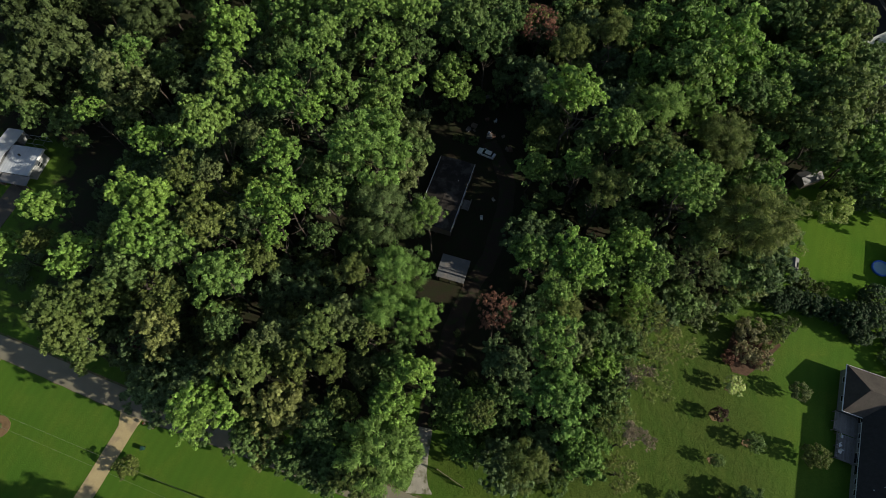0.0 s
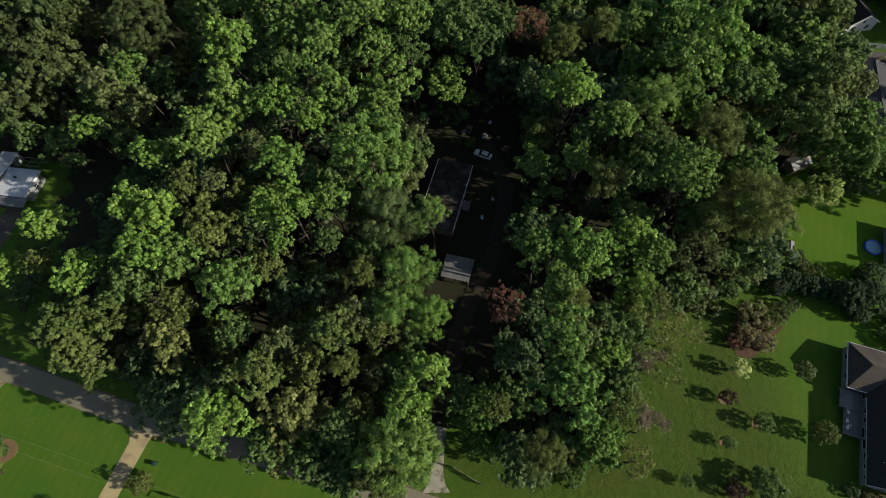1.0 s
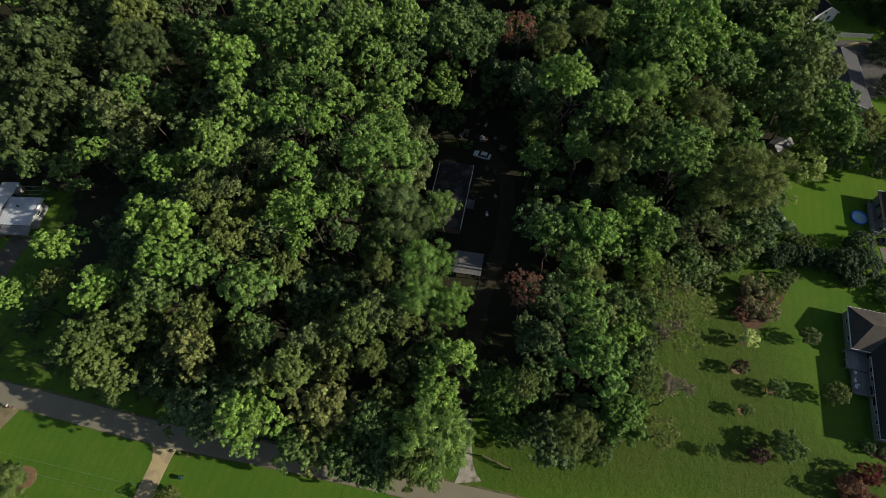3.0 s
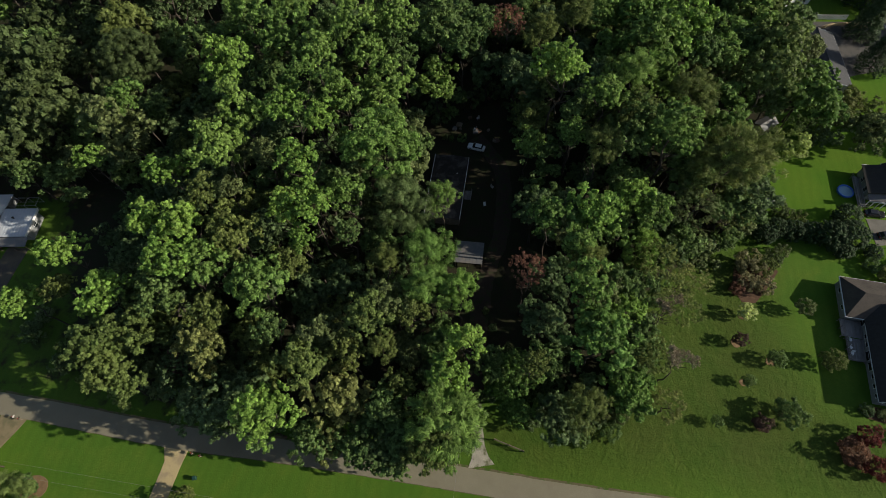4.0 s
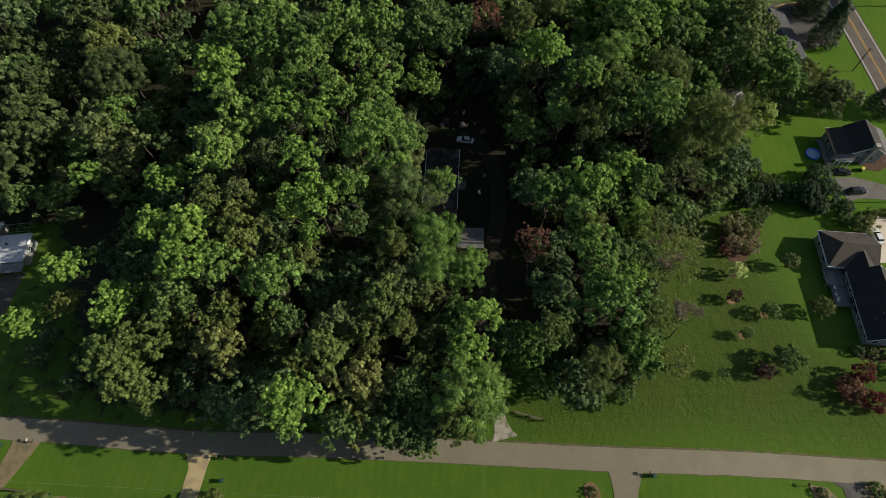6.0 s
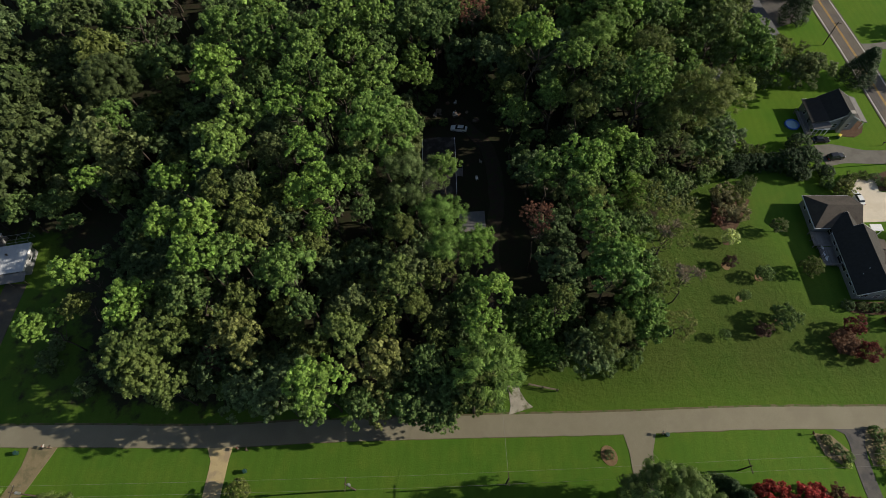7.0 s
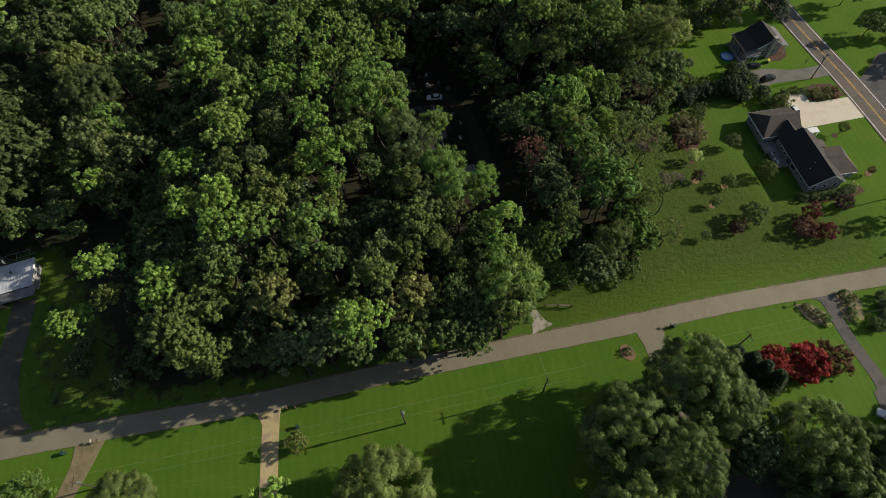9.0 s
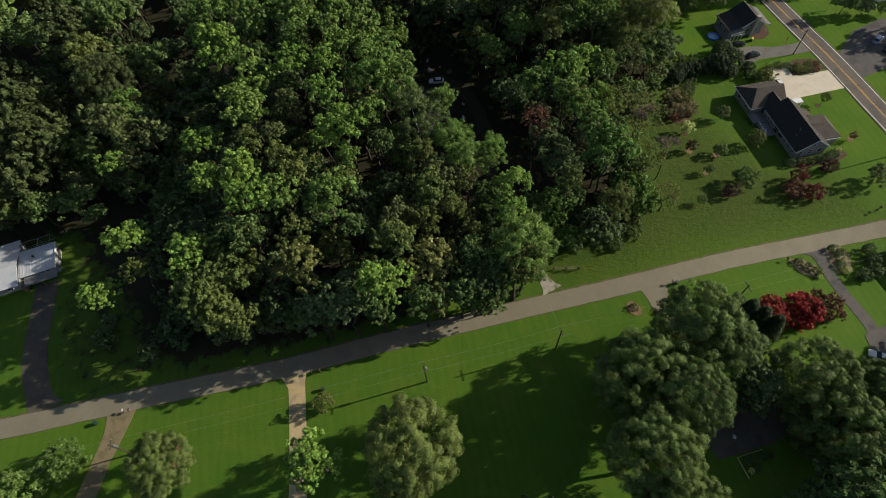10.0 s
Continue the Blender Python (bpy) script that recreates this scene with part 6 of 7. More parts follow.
def west_house():
    """Low house with white metal roofing and a wire-framed run behind it."""
    ob = thing("house", -116.0, 69.6, -11, label="low house with white metal roof and shaded porch", category="house", group="houses")
    # x runs east, y north
    part("wall", boxes((0, 8.0, 0.5, 7.0, -0.3, 2.5)), M["siding_grey"], ob)
    part("roof", slope(-0.2, 8.3, -0.2, 2.75, 7.6, 3.15, 0.12), M["metal_roof"], ob, "white metal roof sheet")
    for i in range(11):
        x = 0.2 + i * 0.78
        part("roof_seam", slope(x, x + 0.06, -0.2, 2.88, 7.6, 3.28, 0.04), M["metal_roof"], ob)
    part("bargeboard", boxes((8.28, 8.42, -0.2, 7.6, 2.7, 3.3)), M["trim"], ob)
    bm = bmesh.new()
    tube(bm, (3.4, 4.8, 3.0), (3.4, 4.8, 3.6), 0.16, 0.16, 8)
    tube(bm, (3.4, 4.8, 3.6), (3.4, 4.8, 3.75), 0.30, 0.22, 8)
    part("vent_pipe", bm, M["pole"], ob, "dark roof vent")
    part("porch_roof", slope(0.9, 8.6, -2.7, 2.2, -0.25, 2.45, 0.08), M["shed_roof"], ob, "dull metal porch roof")
    for x in (1.1, 4.8, 8.4):
        part("porch_post", boxes((x - 0.06, x + 0.06, -2.6, -2.48, 0, 2.2)), M["wood_post"], ob)
    part("brick_pier", boxes((-0.3, 0.7, -2.4, -0.2, 0, 1.6)), M["brick"], ob)
    for x in (2.2, 6.0):
        window(ob, x, 0.5, 0.9, 1.2, 1.2, "-y")
    window(ob, 8.0, 4.0, 0.9, 1.2, 1.2, "+x")
    # long main body to the west
    part("wall", boxes((-14, 0.0, -1.2, 7.8, -0.3, 2.9)), M["siding_grey"], ob)
    part("roof", slope(-14.4, -0.1, -2.0, 2.9, 3.6, 3.9, 0.12), M["metal_roof"], ob, "white metal roof sheet")
    part("roof", slope(-14.4, -0.1, 9.2, 2.9, 3.6, 3.9, 0.12), M["metal_roof"], ob, "white metal roof sheet")
    part("gutter", boxes((-14.4, -0.1, -2.16, -2.02, 2.85, 3.0)), M["trim"], ob)
    part("roof", slope(-5.5, -0.8, 9.2, 2.5, 12.6, 2.2, 0.1), M["metal_roof"], ob, "white metal roof sheet")
    part("wall", boxes((-5.3, -1.0, 9.3, 12.4, -0.3, 2.1)), M["siding_grey"], ob)
    for x in (-3, -8, -12):
        window(ob, x, -1.2, 1.0, 1.3, 1.3, "-y")
    return ob


def wire_run():
    ob = thing("dog_run", -112.4, 79.6, -11, label="galvanised tube-framed dog run behind the white-roofed house", category="dog run")
    for x in (-4.5, -1.5, 1.5, 4.5):
        for y in (-1.2, 1.2):
            bm = bmesh.new()
            tube(bm, (x, y, -0.2), (x, y, 2.0), 0.05, 0.05, 6)
            part("post", bm, M["steel"], ob)
    for y in (-1.2, 1.2):
        for z in (0.1, 1.95):
            bm = bmesh.new()
            tube(bm, (-4.5, y, z), (4.5, y, z), 0.045, 0.045, 6)
            part("rail", bm, M["steel"], ob)
    for x in (-4.5, -1.5, 1.5, 4.5):
        bm = bmesh.new()
        tube(bm, (x, -1.2, 1.95), (x, 1.2, 1.95), 0.045, 0.045, 6)
        part("rail", bm, M["steel"], ob)
    return ob


def mobile_home():
    """Long dark-roofed mobile home in the clearing; x along it, y across."""
    ang = math.degrees(math.atan2(68.4 - 51.1, 1.3 + 4.5))
    ob = thing("mobile_home", -4.5, 51.1, ang, label="long mobile home with dark stained flat roof and white gutters", category="mobile home")
    part("wall", boxes((0, 18.2, 0.1, 8.3, 0.0, 2.75)), M["wood_post"], ob)
    part("roof", slope(-0.2, 18.4, 0.0, 2.8, 4.2, 3.15, 0.1), M["old_roof"], ob)
    part("roof", slope(-0.2, 18.4, 8.4, 2.8, 4.2, 3.15, 0.1), M["old_roof"], ob)
    for y in (-0.07, 8.47):
        part("gutter", boxes((-0.2, 18.4, y - 0.05, y + 0.05, 2.78, 2.92)), M["trim"], ob, "white gutter")
    part("ridge_cap", boxes((-0.2, 18.4, 4.1, 4.3, 3.22, 3.28)), M["old_roof"], ob)
    for x in (2.5, 6, 11, 15):
        window(ob, x, 0.1, 1.0, 1.1, 1.1, "-y")
    door(ob, 8.6, 0.1, 0.3, "-y")
    deck(ob, 7.4, 10.0, -1.8, 0.0, 0.35, ("-y",))
    for x, y in ((5.2, 6.3), (12.8, 2.2)):
        vent(ob, x, y, 3.1)
    return ob


def carport():
    ang = math.degrees(math.atan2(43.6 - 45.5, -0.1 + 6.1))
    ob = thing("shed", -7.6, 40.5, ang, label="open-sided shed with dull stained metal roof", category="shed")
    part("roof", slope(-0.1, 6.2, -0.1, 2.5, 5.3, 2.8, 0.08), M["shed_roof"], ob)
    for i in range(8):
        x = 0.1 + i * 0.8
        part("roof_seam", slope(x, x + 0.05, -0.1, 2.58, 5.3, 2.88, 0.03), M["shed_roof"], ob)
    for x in (0.1, 3.0, 6.0):
        for y in (0.1, 5.0):
            part("post", boxes((x - 0.07, x + 0.07, y - 0.07, y + 0.07, 0, 2.5)), M["wood_post"], ob)
    part("wall", boxes((0.1, 6.0, 5.05, 5.15, 0, 2.6)), M["rust"], ob)
    part("wall", boxes((0.0, 0.08, 0.1, 5.05, 0, 2.5)), M["rust"], ob)
    return ob


def simple_house(x, y, ang, L, W, eave, ridge, wall, roof, label, name="house"):
    ob = thing(name, x, y, ang, label=label, category="house", group="houses")
    part("wall", gable_walls(L, W, eave, ridge), M[wall], ob)
    roof_pair(ob, L, W, eave, ridge, roof)
    n = max(2, int(L / 3))
    for i in range(n):
        xx = (i + 0.5) * L / n
        window(ob, xx, 0.0, 1.0, 1.1, 1.3, "-y")
        window(ob, xx, W, 1.0, 1.1, 1.3, "+y")
    for yy in (W * 0.28, W * 0.72):
        window(ob, 0.0, yy, 1.0, 1.1, 1.3, "-x")
        window(ob, L, yy, 1.0, 1.1, 1.3, "+x")
    window(ob, 0.0, W / 2, eave + 0.2, 0.8, 0.9, "-x")
    door(ob, L * 0.5 + 1.6, 0, 0.1, "-y")
    return ob


settle(east_house())
settle(north_east_house())
west_house()
wire_run()
mobile_home()
carport()
simple_house(106.9, 72.4, 74.3, 21, 9.2, 2.9, 4.5, "siding_white", "dull_roof", "long grey-roofed house beside dark conifers")
simple_house(116.4, 109.6, 98, 12, 8.8, 3.0, 5.8, "siding_white", "slate_roof", "white gabled house with charcoal roof")
simple_house(176, 104, 70, 14, 9, 3.2, 6.2, "siding_grey", "slate_roof", "charcoal-roofed house across the road")
simple_house(146, 25, -18, 14, 9, 3.2, 6.2, "siding_white", "grey_roof", "grey-roofed house behind the forecourt across the road")
simple_house(24, -76, 160, 16, 9, 3.0, 5.4, "brick", "brown_roof", "brown-roofed brick house under shade trees")
simple_house(66, -52, 70, 14, 9, 3.0, 5.6, "siding_white", "slate_roof", "charcoal-roofed house south of the lane")


def garden_shed(x, y, ang, L, W, h, wall, roof, label):
    ob = thing("garden_shed", x, y, ang, label=label, category="shed")
    part("wall", gable_walls(L, W, h, h + W * 0.25, -0.1), M[wall], ob)
    for y0 in (-0.2, W + 0.2):
        part("roof", slope(-0.2, L + 0.2, y0, h - 0.1, W / 2, h + W * 0.25, 0.08), M[roof], ob)
    door(ob, L / 2, 0, 0.05, "-y", 1.2, 1.9, "wood_post")
    return ob


garden_shed(71.2, 42.2, 70, 3.0, 1.6, 1.6, "wood_post", "shed_roof", "small weathered shed at the lawn's edge")
garden_shed(78.5, 63.8, 20, 5.0, 3.2, 2.1, "wood_post", "shed_roof", "old weathered shed among trees")
garden_shed(101.0, 101.0, -24, 4.0, 2.2, 1.9, "wood_tan", "wood_tan", "tan timber shed beside a white fence")


def picket_fence(a, b, h=1.6, label="long white board fence", mat="trim", gap=0.42, name="fence"):
    a, b = Vector(a), Vector(b)
    d = b - a
    ob = thing(name, a.x, a.y, math.degrees(math.atan2(d.y, d.x)), label=label, category="fence")
    n = int(d.length / gap)
    mesh = finish(boxes((0, gap * 0.8, -0.02, 0.02, 0.05, h)), "board", M[mat])
    for i in range(n):
        part("board", mesh, None, ob).location = (i * gap, 0, 0)
    for z in (0.35, h - 0.3):
        part("rail", boxes((0, d.length, 0.02, 0.08, z, z + 0.09)), M[mat], ob)
    return ob


picket_fence((105.4, 104.9), (123.4, 100.2), 1.7)


def rail_fence():
    """Short split-rail fence beside the gravel drive: two posts and three rails."""
    ob = thing("split_rail_fence", -7.1, 2.0, math.degrees(math.atan2(-3.1, 4.9)), label="short weathered split-rail fence on rough grass", category="fence")
    for x in (0, 2.9, 5.8):
        part("post", boxes((x - 0.1, x + 0.1, -0.1, 0.1, -0.2, 1.5), bevel=0.02), M["wood_post"], ob)
    for z, dz in ((0.45, 0.05), (0.85, -0.04), (1.25, 0.03)):
        for x in (0, 2.9):
            bm = bmesh.new()
            tube(bm, (x - 0.1, 0, z), (x + 3.0, 0, z + dz), 0.07, 0.06, 6)
            part("rail", bm, M["wood_post"], ob)
    return ob


rail_fence()


# ---- poles and wires ----
def utility_pole(x, y, h, arm=True, can=False, turn=0.0, label="dark timber utility pole with crossarm"):
    ob = thing("utility_pole", x, y, turn, label=label, category="utility pole", group="utility poles")
    bm = bmesh.new()
    tube(bm, (0, 0, -0.5), (0, 0, h), 0.17, 0.11, 10)
    part("shaft", bm, M["pole"], ob)
    if arm:
        part("crossarm", boxes((-0.06, 0.06, -1.2, 1.2, h - 0.75, h - 0.62)), M["pole"], ob)
        for y0 in (-1.1, 0, 1.1):
            bm = bmesh.new()
            tube(bm, (0, y0, h - 0.62), (0, y0, h - 0.42), 0.05, 0.04, 8)
            part("insulator", bm, M["stone"], ob)
    if can:
        bm = bmesh.new()
        tube(bm, (0.38, 0, h - 2.2), (0.38, 0, h - 1.2), 0.26, 0.26, 12)
        tube(bm, (0.38, 0, h - 1.2), (0.38, 0, h - 1.12), 0.20, 0.10, 12)
        part("transformer", bm, M["steel"], ob, "grey steel transformer can")
    return ob


def cable(a, b, sag=0.6, r=0.013, name="overhead_cable"):
    a, b = Vector(a), Vector(b)
    bm = bmesh.new()
    k = 14
    pts = [a.lerp(b, i / k) - Vector((0, 0, sag * 4 * (i / k) * (1 - i / k))) for i in range(k + 1)]
    for p, q in zip(pts, pts[1:]):
        tube(bm, p, q, r, r, 4)
    return tagged(new(name, finish(bm, name, M["wire"])), "thin overhead cable between utility poles", "cable", "overhead cables")


P0, P1, P2, P3 = (-103.4, 14.8, 8.4), (-45.7, -4.8, 9.8), (-18.8, -13.6, 10.0), (22.6, -26.0, 6.0)
utility_pole(*P0, True, True, -18)
utility_pole(*P1, True, True, -18)
utility_pole(*P2, True, False, -18)
utility_pole(*P3, True, False, -18)
for p, q in (((-160, 34, 9), P0), (P0, P1), (P1, P2), (P2, P3), (P3, (80, -44, 6.5))):
    for dy in (-1.0, 0.9):
        cable((p[0] - dy * 0.3, p[1] - dy, p[2] - 0.45), (q[0] - dy * 0.3, q[1] - dy, q[2] - 0.45), 0.7)
cable((-18.8, -13.6, 9.4), (-7.5, 21, 7.0), 0.8, 0.016)
cable((-103.4, 14.8, 7.8), (-118, 2, 5), 0.5)
Q0, Q1, Q2, Q3 = (103.2, 23.2, 8.8), (119.6, 66.6, 8), (89, -18, 9), (139, 112, 8.5)
for q in (Q0, Q1, Q2, Q3):
    utility_pole(*q, True, q is Q0, 70)
for p, q in ((Q2, Q0), (Q0, Q1), (Q1, Q3)):
    for dx in (-1.0, 0.0, 1.0):
        cable((p[0] + dx, p[1], gz(100) + p[2] - 0.4), (q[0] + dx, q[1], gz(100) + q[2] - 0.4), 0.8)
utility_pole(152, 58, 10, True, False, 70, "dark timber utility pole across the road")


# ---- mailboxes, bins and other small outdoor things ----
def mailbox(x, y, turn, post="wood_post", colour="pole"):
    ob = thing("mailbox", x, y, turn, label="roadside mailbox on a timber post", category="mailbox", group="mailboxes")
    part("post", boxes((-0.06, 0.06, -0.06, 0.06, -0.2, 1.05)), M[post], ob)
    part("arm", boxes((-0.05, 0.05, -0.35, 0.25, 0.98, 1.06)), M[post], ob)
    bm = boxes((-0.11, 0.11, -0.42, 0.18, 1.06, 1.22))
    tube(bm, (0, -0.42, 1.22), (0, 0.18, 1.22), 0.11, 0.11, 12)
    part("box", bm, M[colour], ob)
    part("flag", boxes((0.11, 0.13, -0.1, 0.05, 1.2, 1.4)), M["lamp_red"], ob)
    return ob


for x, y, tn, c in ((-64.0, 9.4, 160, "pole"), (-65.6, 10.2, 160, "pole"), (-101.6, 23.6, 160, "pole"), (-102.8, 24.2, 160, "stone"), (12.9, -15.6, 160, "bin_green"), (40.0, -25.3, 160, "pole"), (70.4, -27.4, -20, "pole"), (72.0, -27.4, -20, "pole"), (106.8, 28.6, -110, "pole")):
    mailbox(x, y, tn, colour=c)


def wheelie_bin(x, y, turn):
    ob = thing("wheelie_bin", x, y, turn, label="dark green plastic wheelie bin at the roadside", category="bin", group="bins")
    bm = boxes((-0.29, 0.29, -0.33, 0.33, 0.08, 1.0), bevel=0.05)
    for v in bm.verts:
        if v.co.z < 0.4:
            v.co.x *= 0.8
            v.co.y *= 0.8
    part("bin_body", bm, M["bin_green"], ob)
    part("lid", boxes((-0.32, 0.32, -0.36, 0.38, 1.0, 1.08), bevel=0.03), M["bin_green"], ob)
    for x0 in (-0.27, 0.27):
        bm = bmesh.new()
        tube(bm, (x0 - 0.03, 0.30, 0.12), (x0 + 0.03, 0.30, 0.12), 0.12, 0.12, 12)
        part("wheel", bm, M["rubber"], ob)
    return ob


wheelie_bin(-108.4, 25.0, 20)
wheelie_bin(13.6, -16.1, -20)
wheelie_bin(-65.0, 5.6, 10)


# ---- vehicles ----
def car(x, y, turn, paint, label, suv=False):
    """x is the car's length, nose at +x."""
    ob = thing("car", x, y, turn, label=label, category="car", group="parked cars")
    h = 0.28 if suv else 0.0
    sect = [(-2.3, 0.55, 0.74 + h * .4), (-2.2, 0.35, 0.95 + h * .5), (-1.4, 0.22, 1.0 + h * .5), (0.9, 0.22, 0.96 + h * .5), (1.9, 0.25, 0.82 + h * .5), (2.28, 0.4, 0.66 + h * .4)]
    bm = bmesh.new()
    rings = []
    for xx, lo, hi in sect:
        w = 0.86 if -2.0 < xx < 2.0 else 0.74
        rings.append([bm.verts.new(p) for p in ((xx, -w, lo), (xx, -w - 0.03, (lo + hi) / 2), (xx, -w + 0.10, hi), (xx, w - 0.10, hi), (xx, w + 0.03, (lo + hi) / 2), (xx, w, lo))])
    for a, b in zip(rings, rings[1:]):
        for i in range(6):
            bm.faces.new((a[i], a[(i + 1) % 6], b[(i + 1) % 6], b[i]))
    bm.faces.new(rings[0][::-1])
    bm.faces.new(rings[-1])
    bmesh.ops.recalc_face_normals(bm, faces=bm.faces)
    bmesh.ops.bevel(bm, geom=bm.edges[:], offset=0.03, segments=1, affect="EDGES")
    part("body", bm, M[paint], ob, smooth=False)
    z0, z1 = 0.95 + h * .5, 1.44 + h
    back = -2.05 if suv else -1.75
    for nm, mt, inset, zt in (("cabin_glass", "glass", 0.0, z1 - 0.05), ("cabin_roof", paint, 0.0, z1)):
        bm = bmesh.new()
        if nm == "cabin_glass":
            lo = [(back, -0.74, z0 - 0.02), (1.0, -0.74, z0 - 0.02), (1.0, 0.74, z0 - 0.02), (back, 0.74, z0 - 0.02)]
            hi = [(back + 0.45, -0.58, zt), (0.25, -0.58, zt), (0.25, 0.58, zt), (back + 0.45, 0.58, zt)]
        else:
            lo = [(back + 0.42, -0.60, z1 - 0.06), (0.28, -0.60, z1 - 0.06), (0.28, 0.60, z1 - 0.06), (back + 0.42, 0.60, z1 - 0.06)]
            hi = [(back + 0.50, -0.54, z1 + 0.02), (0.18, -0.54, z1 + 0.02), (0.18, 0.54, z1 + 0.02), (back + 0.50, 0.54, z1 + 0.02)]
        vl, vh = [bm.verts.new(p) for p in lo], [bm.verts.new(p) for p in hi]
        bm.faces.new(vh)
        bm.faces.new(vl[::-1])
        for i in range(4):
            bm.faces.new((vl[i], vl[(i + 1) % 4], vh[(i + 1) % 4], vh[i]))
        part(nm, bm, M[mt], ob)
    for sx in (-1.38, 1.38):
        for sy in (-0.80, 0.80):
            bm = bmesh.new()
            tube(bm, (sx, sy - 0.11, 0.32), (sx, sy + 0.11, 0.32), 0.32, 0.32, 16)
            w = part("wheel", bm, M["rubber"], ob)
            bm = bmesh.new()
            tube(bm, (sx, sy - 0.12, 0.32), (sx, sy + 0.12, 0.32), 0.19, 0.19, 12)
            part("rim", bm, M["steel"], w)
    for sy in (-0.58, 0.58):
        part("headlight", boxes((2.16, 2.27, sy - 0.16, sy + 0.16, 0.60 + h * .4, 0.74 + h * .4)), M["lamp_clear"], ob)
        part("tail_light", boxes((-2.31, -2.2, sy - 0.15, sy + 0.15, 0.70 + h * .4, 0.86 + h * .5)), M["lamp_red"], ob)
    for sy in (-0.88, 0.88):
        part("door_mirror", boxes((0.62, 0.78, sy - 0.1, sy + 0.1, z0 - 0.04, z0 + 0.1)), M[paint], ob)
    return ob


car(4.3, 73.2, 151, "car_white", "white saloon car parked in the shaded clearing")
car(92.6, 29.6, -12, "car_black", "black estate car parked on a grey driveway", True)
car(93.0, 35.8, -20, "car_black", "black car parked under the porch", False)
car(36.4, -51.2, 120, "car_white", "white car parked on dark asphalt")
car(128.5, 12.8, 10, "car_blue", "pale blue car parked on the forecourt", True)
car(127.5, 8.6, 15, "car_black", "dark car parked on the forecourt")
car(44.5, -56, 100, "car_black", "dark car parked on dark asphalt")
car(88.6, 17.0, 75, "car_white", "white car parked on the concrete drive")


def paddling_pool():
    ob = thing("paddling_pool", 90.2, 43.2, 0, label="round blue inflatable paddling pool on the lawn", category="pool")
    for z in (0.14, 0.36):
        bm = bmesh.new()
        n, k = 28, 8
        rows = [[bm.verts.new(((1.75 + 0.18 * math.cos(b * math.tau / k)) * math.cos(a * math.tau / n), (1.75 + 0.18 * math.cos(b * math.tau / k)) * math.sin(a * math.tau / n), z + 0.16 * math.sin(b * math.tau / k))) for b in range(k)] for a in range(n)]
        for a in range(n):
            for b in range(k):
                bm.faces.new((rows[a][b], rows[(a + 1) % n][b], rows[(a + 1) % n][(b + 1) % k], rows[a][(b + 1) % k]))
        bmesh.ops.recalc_face_normals(bm, faces=bm.faces)
        part("ring", bm, M["pool_blue"], ob, smooth=True)
    bm = bmesh.new()
    tube(bm, (0, 0, 0.02), (0, 0, 0.28), 1.62, 1.62, 28)
    part("water", bm, M["pool_water"], ob)
    return ob


paddling_pool()


def slide(x, y, turn):
    ob = thing("garden_toy", x, y, turn, label="yellow and green plastic toy beside the porch", category="toy")
    part("base", boxes((-0.6, 0.6, -0.4, 0.4, 0, 0.7), bevel=0.08), M["bin_green"], ob)
    part("top", boxes((-0.5, 0.5, -0.35, 0.35, 0.7, 1.0), bevel=0.08), M["toy_yellow"], ob)
    return ob


slide(98.4, 35.0, 20)


def chair(x, y, turn, mat, label):
    ob = thing("garden_chair", x, y, turn, label=label, category="chair", group="garden chairs")
    part("seat", boxes((-0.3, 0.3, -0.28, 0.28, 0.38, 0.44)), M[mat], ob)
    b = part("backrest", boxes((-0.3, 0.3, -0.03, 0.03, 0, 0.65)), M[mat], ob)
    b.matrix_basis = pose(0, 0.28, 0.42, -12)
    for sx in (-0.26, 0.26):
        for sy in (-0.24, 0.24):
            part("leg", boxes((sx - 0.03, sx + 0.03, sy - 0.03, sy + 0.03, 0, 0.38)), M[mat], ob)
    return ob


# scattered things in the shaded clearing
junk = random.Random(5)
for k in range(15):
    x, y = junk.uniform(-3, 12), junk.uniform(74, 92)
    if (x - 4.3) ** 2 + (y - 73) ** 2 < 9:
        continue
    s = junk.uniform(0.3, 0.9)
    ob = thing("scrap_heap", x, y, junk.uniform(0, 180), label="small heap of scrap on the shaded clearing floor", category="scrap", group="scrap in the clearing")
    bm = bmesh.new()
    for _ in range(3):
        box(bm, -s * junk.random(), s * junk.random() + 0.1, -s * junk.random(), s * junk.random() + 0.1, 0, s * junk.uniform(0.3, 0.8))
    part("scrap", bm, M[junk.choice(("rust", "shed_roof", "wood_post", "rust"))], ob)
for x, y, m in ((5.2, 79.5, "siding_white"), (6.8, 83, "siding_white"), (5.6, 60.2, "stone"), (2.6, 55.4, "siding_white")):
    chair(x, y, junk.uniform(0, 360), m, "pale plastic garden chair in the shaded clearing")


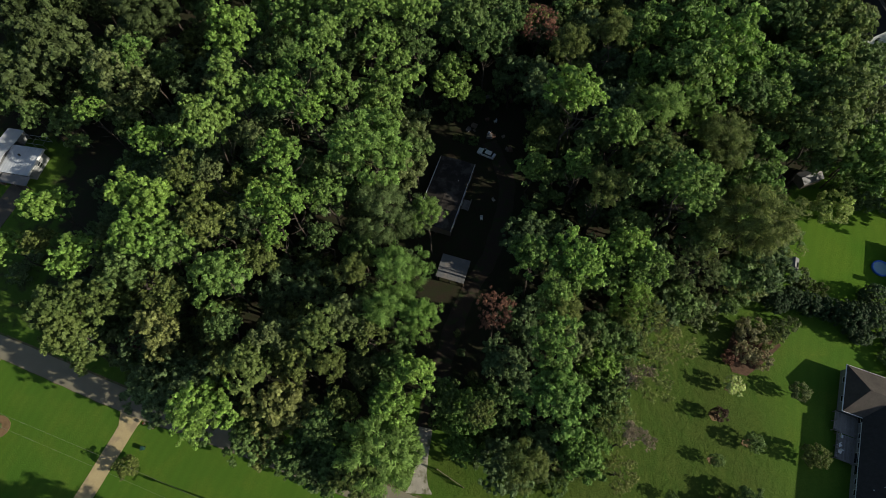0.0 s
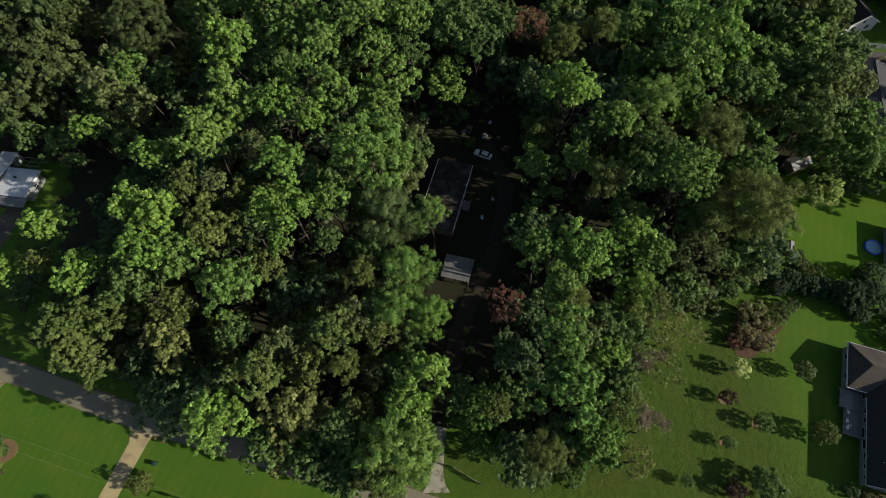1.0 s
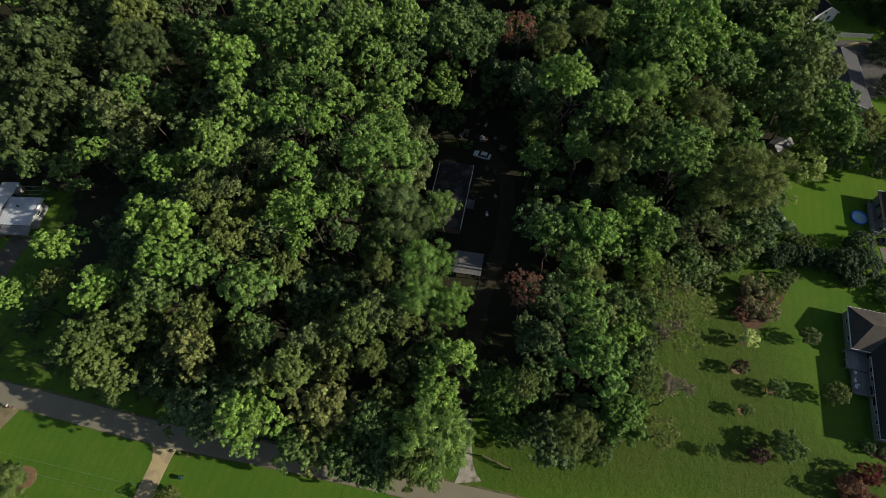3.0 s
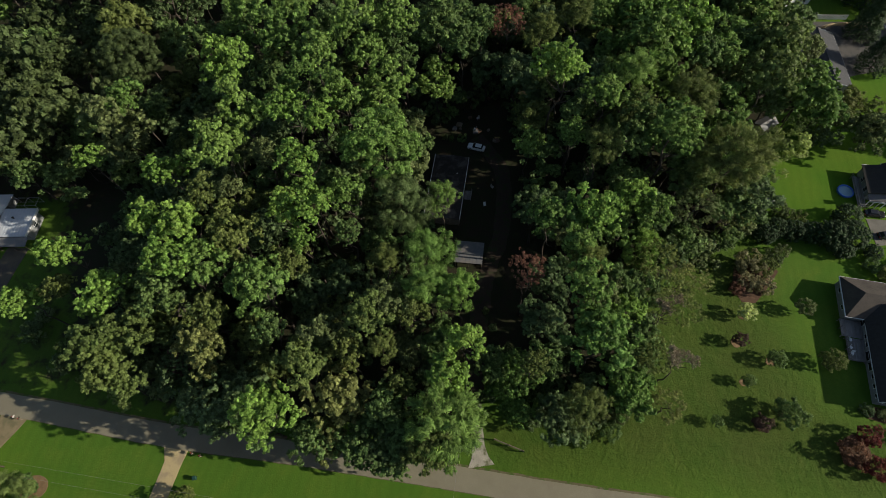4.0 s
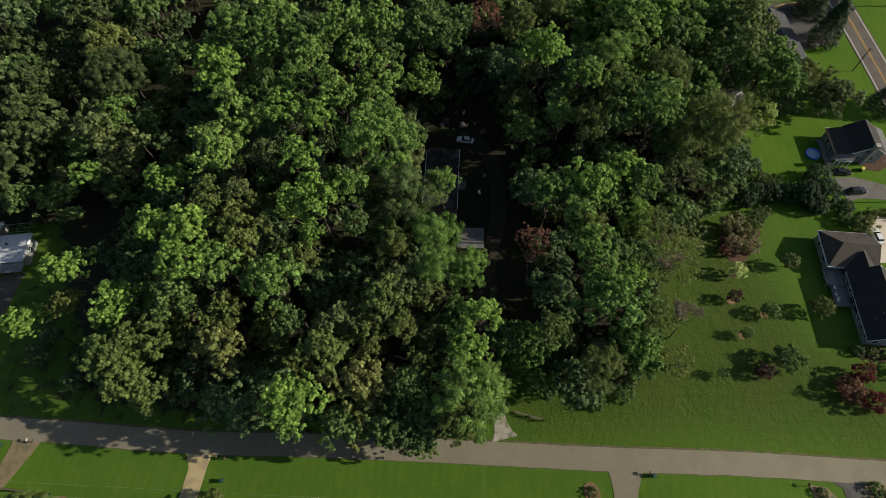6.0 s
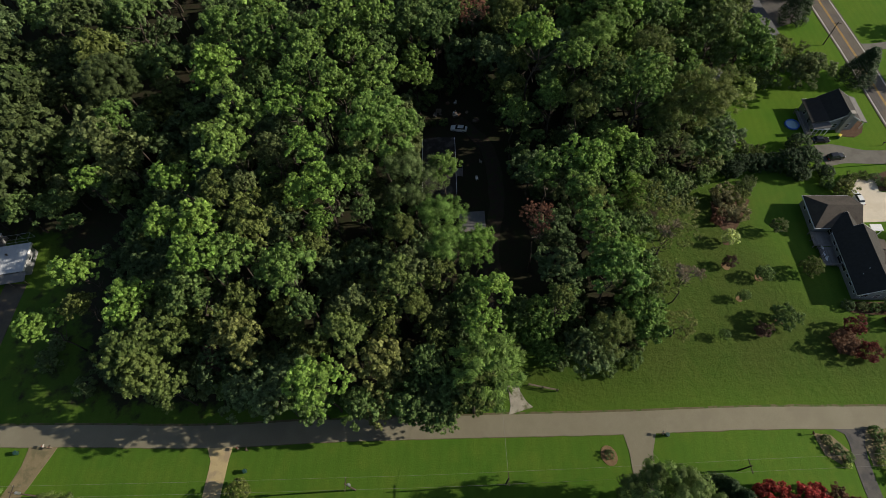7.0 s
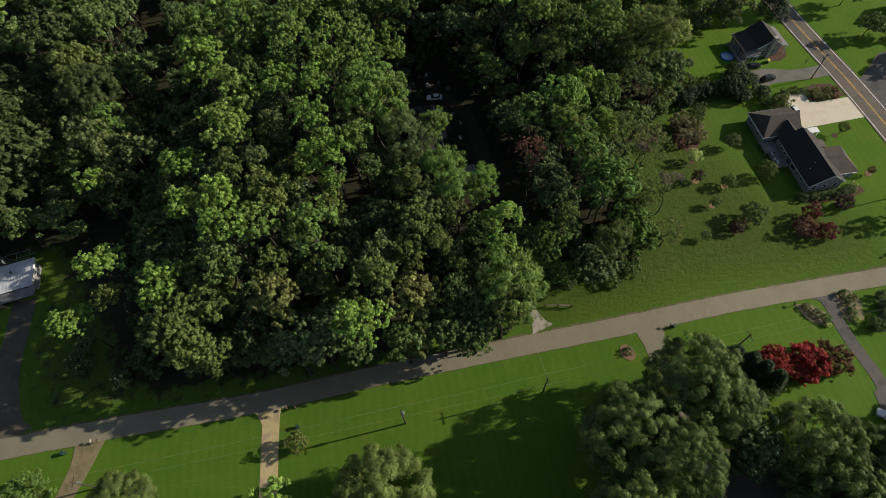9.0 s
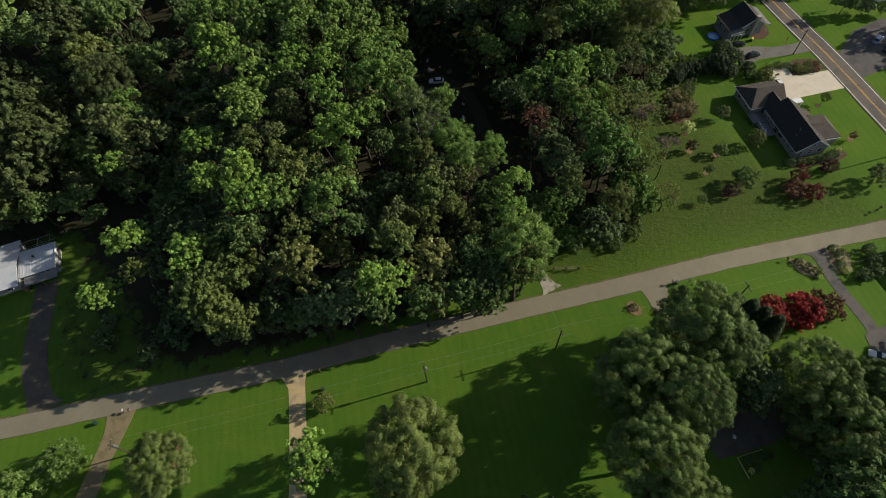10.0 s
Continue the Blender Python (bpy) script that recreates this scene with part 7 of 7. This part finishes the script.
def garden_wall():
    """Low wall of rough tan blocks in two courses."""
    ob = thing("garden_wall", 112.8, 98.2, -4, label="low curving wall of tan stone blocks", category="garden wall")
    rnd = random.Random(3)
    mesh = finish(boxes((0, 0.72, -0.25, 0.25, 0, 0.38), bevel=0.05), "block", M["wood_tan"])
    for c in range(2):
        for i in range(12):
            part("block", mesh, None, ob).matrix_basis = pose(i * 0.76 + 0.38 * c, math.sin(i * 0.22) * 0.9 + rnd.uniform(-0.05, 0.05), c * 0.4 - 0.02, 0, 0, rnd.uniform(-4, 4))
    return ob


garden_wall()


def sand_heap(x, y, turn):
    """A low uneven heap."""
    ob = thing("sand_heap", x, y, turn, label="low heap of pale sand beside the road", category="sand heap")
    bm = bmesh.new()
    bmesh.ops.create_icosphere(bm, subdivisions=4, radius=1)
    for v in bm.verts:
        k = 1 + 0.35 * noise.noise(v.co * 2.2)
        v.co = Vector((v.co.x * 3.4 * k, v.co.y * 1.5 * k, max(-0.05, v.co.z) * 0.9 * k))
    part("heap", bm, M["wood_tan"], ob, smooth=True)
    return ob


sand_heap(126.0, 97.2, -15)
for x, y, tn in ((69.8, 6.6, 20), (70.6, 8.2, 70), (69.4, 5.4, -30)):
    o = chair(x, y, tn, "siding_white", "white garden chair on a grey deck")
    o.location.z += 0.76


# the garden beside the shaded brick house
def patio():
    ob = thing("garden_edging", -3.7, -49.3, -16, label="pale timber garden edging round a planted bed", category="garden edging")
    part("beam", boxes((0.08, 5.2, -0.04, 0.05, 0.0, 0.28)), M["wood_tan"], ob)
    part("beam", boxes((-0.05, 0.04, -3.9, 0.05, 0.0, 0.28)), M["wood_tan"], ob)
    return ob


patio()
for x, y, r, c in ((-2.6, -50.8, 0.8, "grey"), (-1.2, -51.2, 0.9, "olive"), (0.4, -51.8, 0.8, "mid"), (-3.4, -52.2, 0.6, "pale"), (1.6, -52.2, 0.7, "grey"), (-2.2, -52.6, 0.8, "mid")):
    shrub(x, y, r, r * 1.3, c, label="low shrub in a timber-edged garden bed", group="bed shrubs")
tagged(slab("patio_paving", [(-6.6, -44.6), (2.0, -37.6), (13.0, -45.6), (9.0, -51.6), (3.4, -51.0), (2.4, -50.6), (-3.2, -49.0), (-7.0, -47.6)], M["drive_umber"], 0.05), "dark paving in deep tree shade", "paving", kind="structure")
chair(-1.4, -46.4, 40, "siding_white", "white garden chair on dark paving")
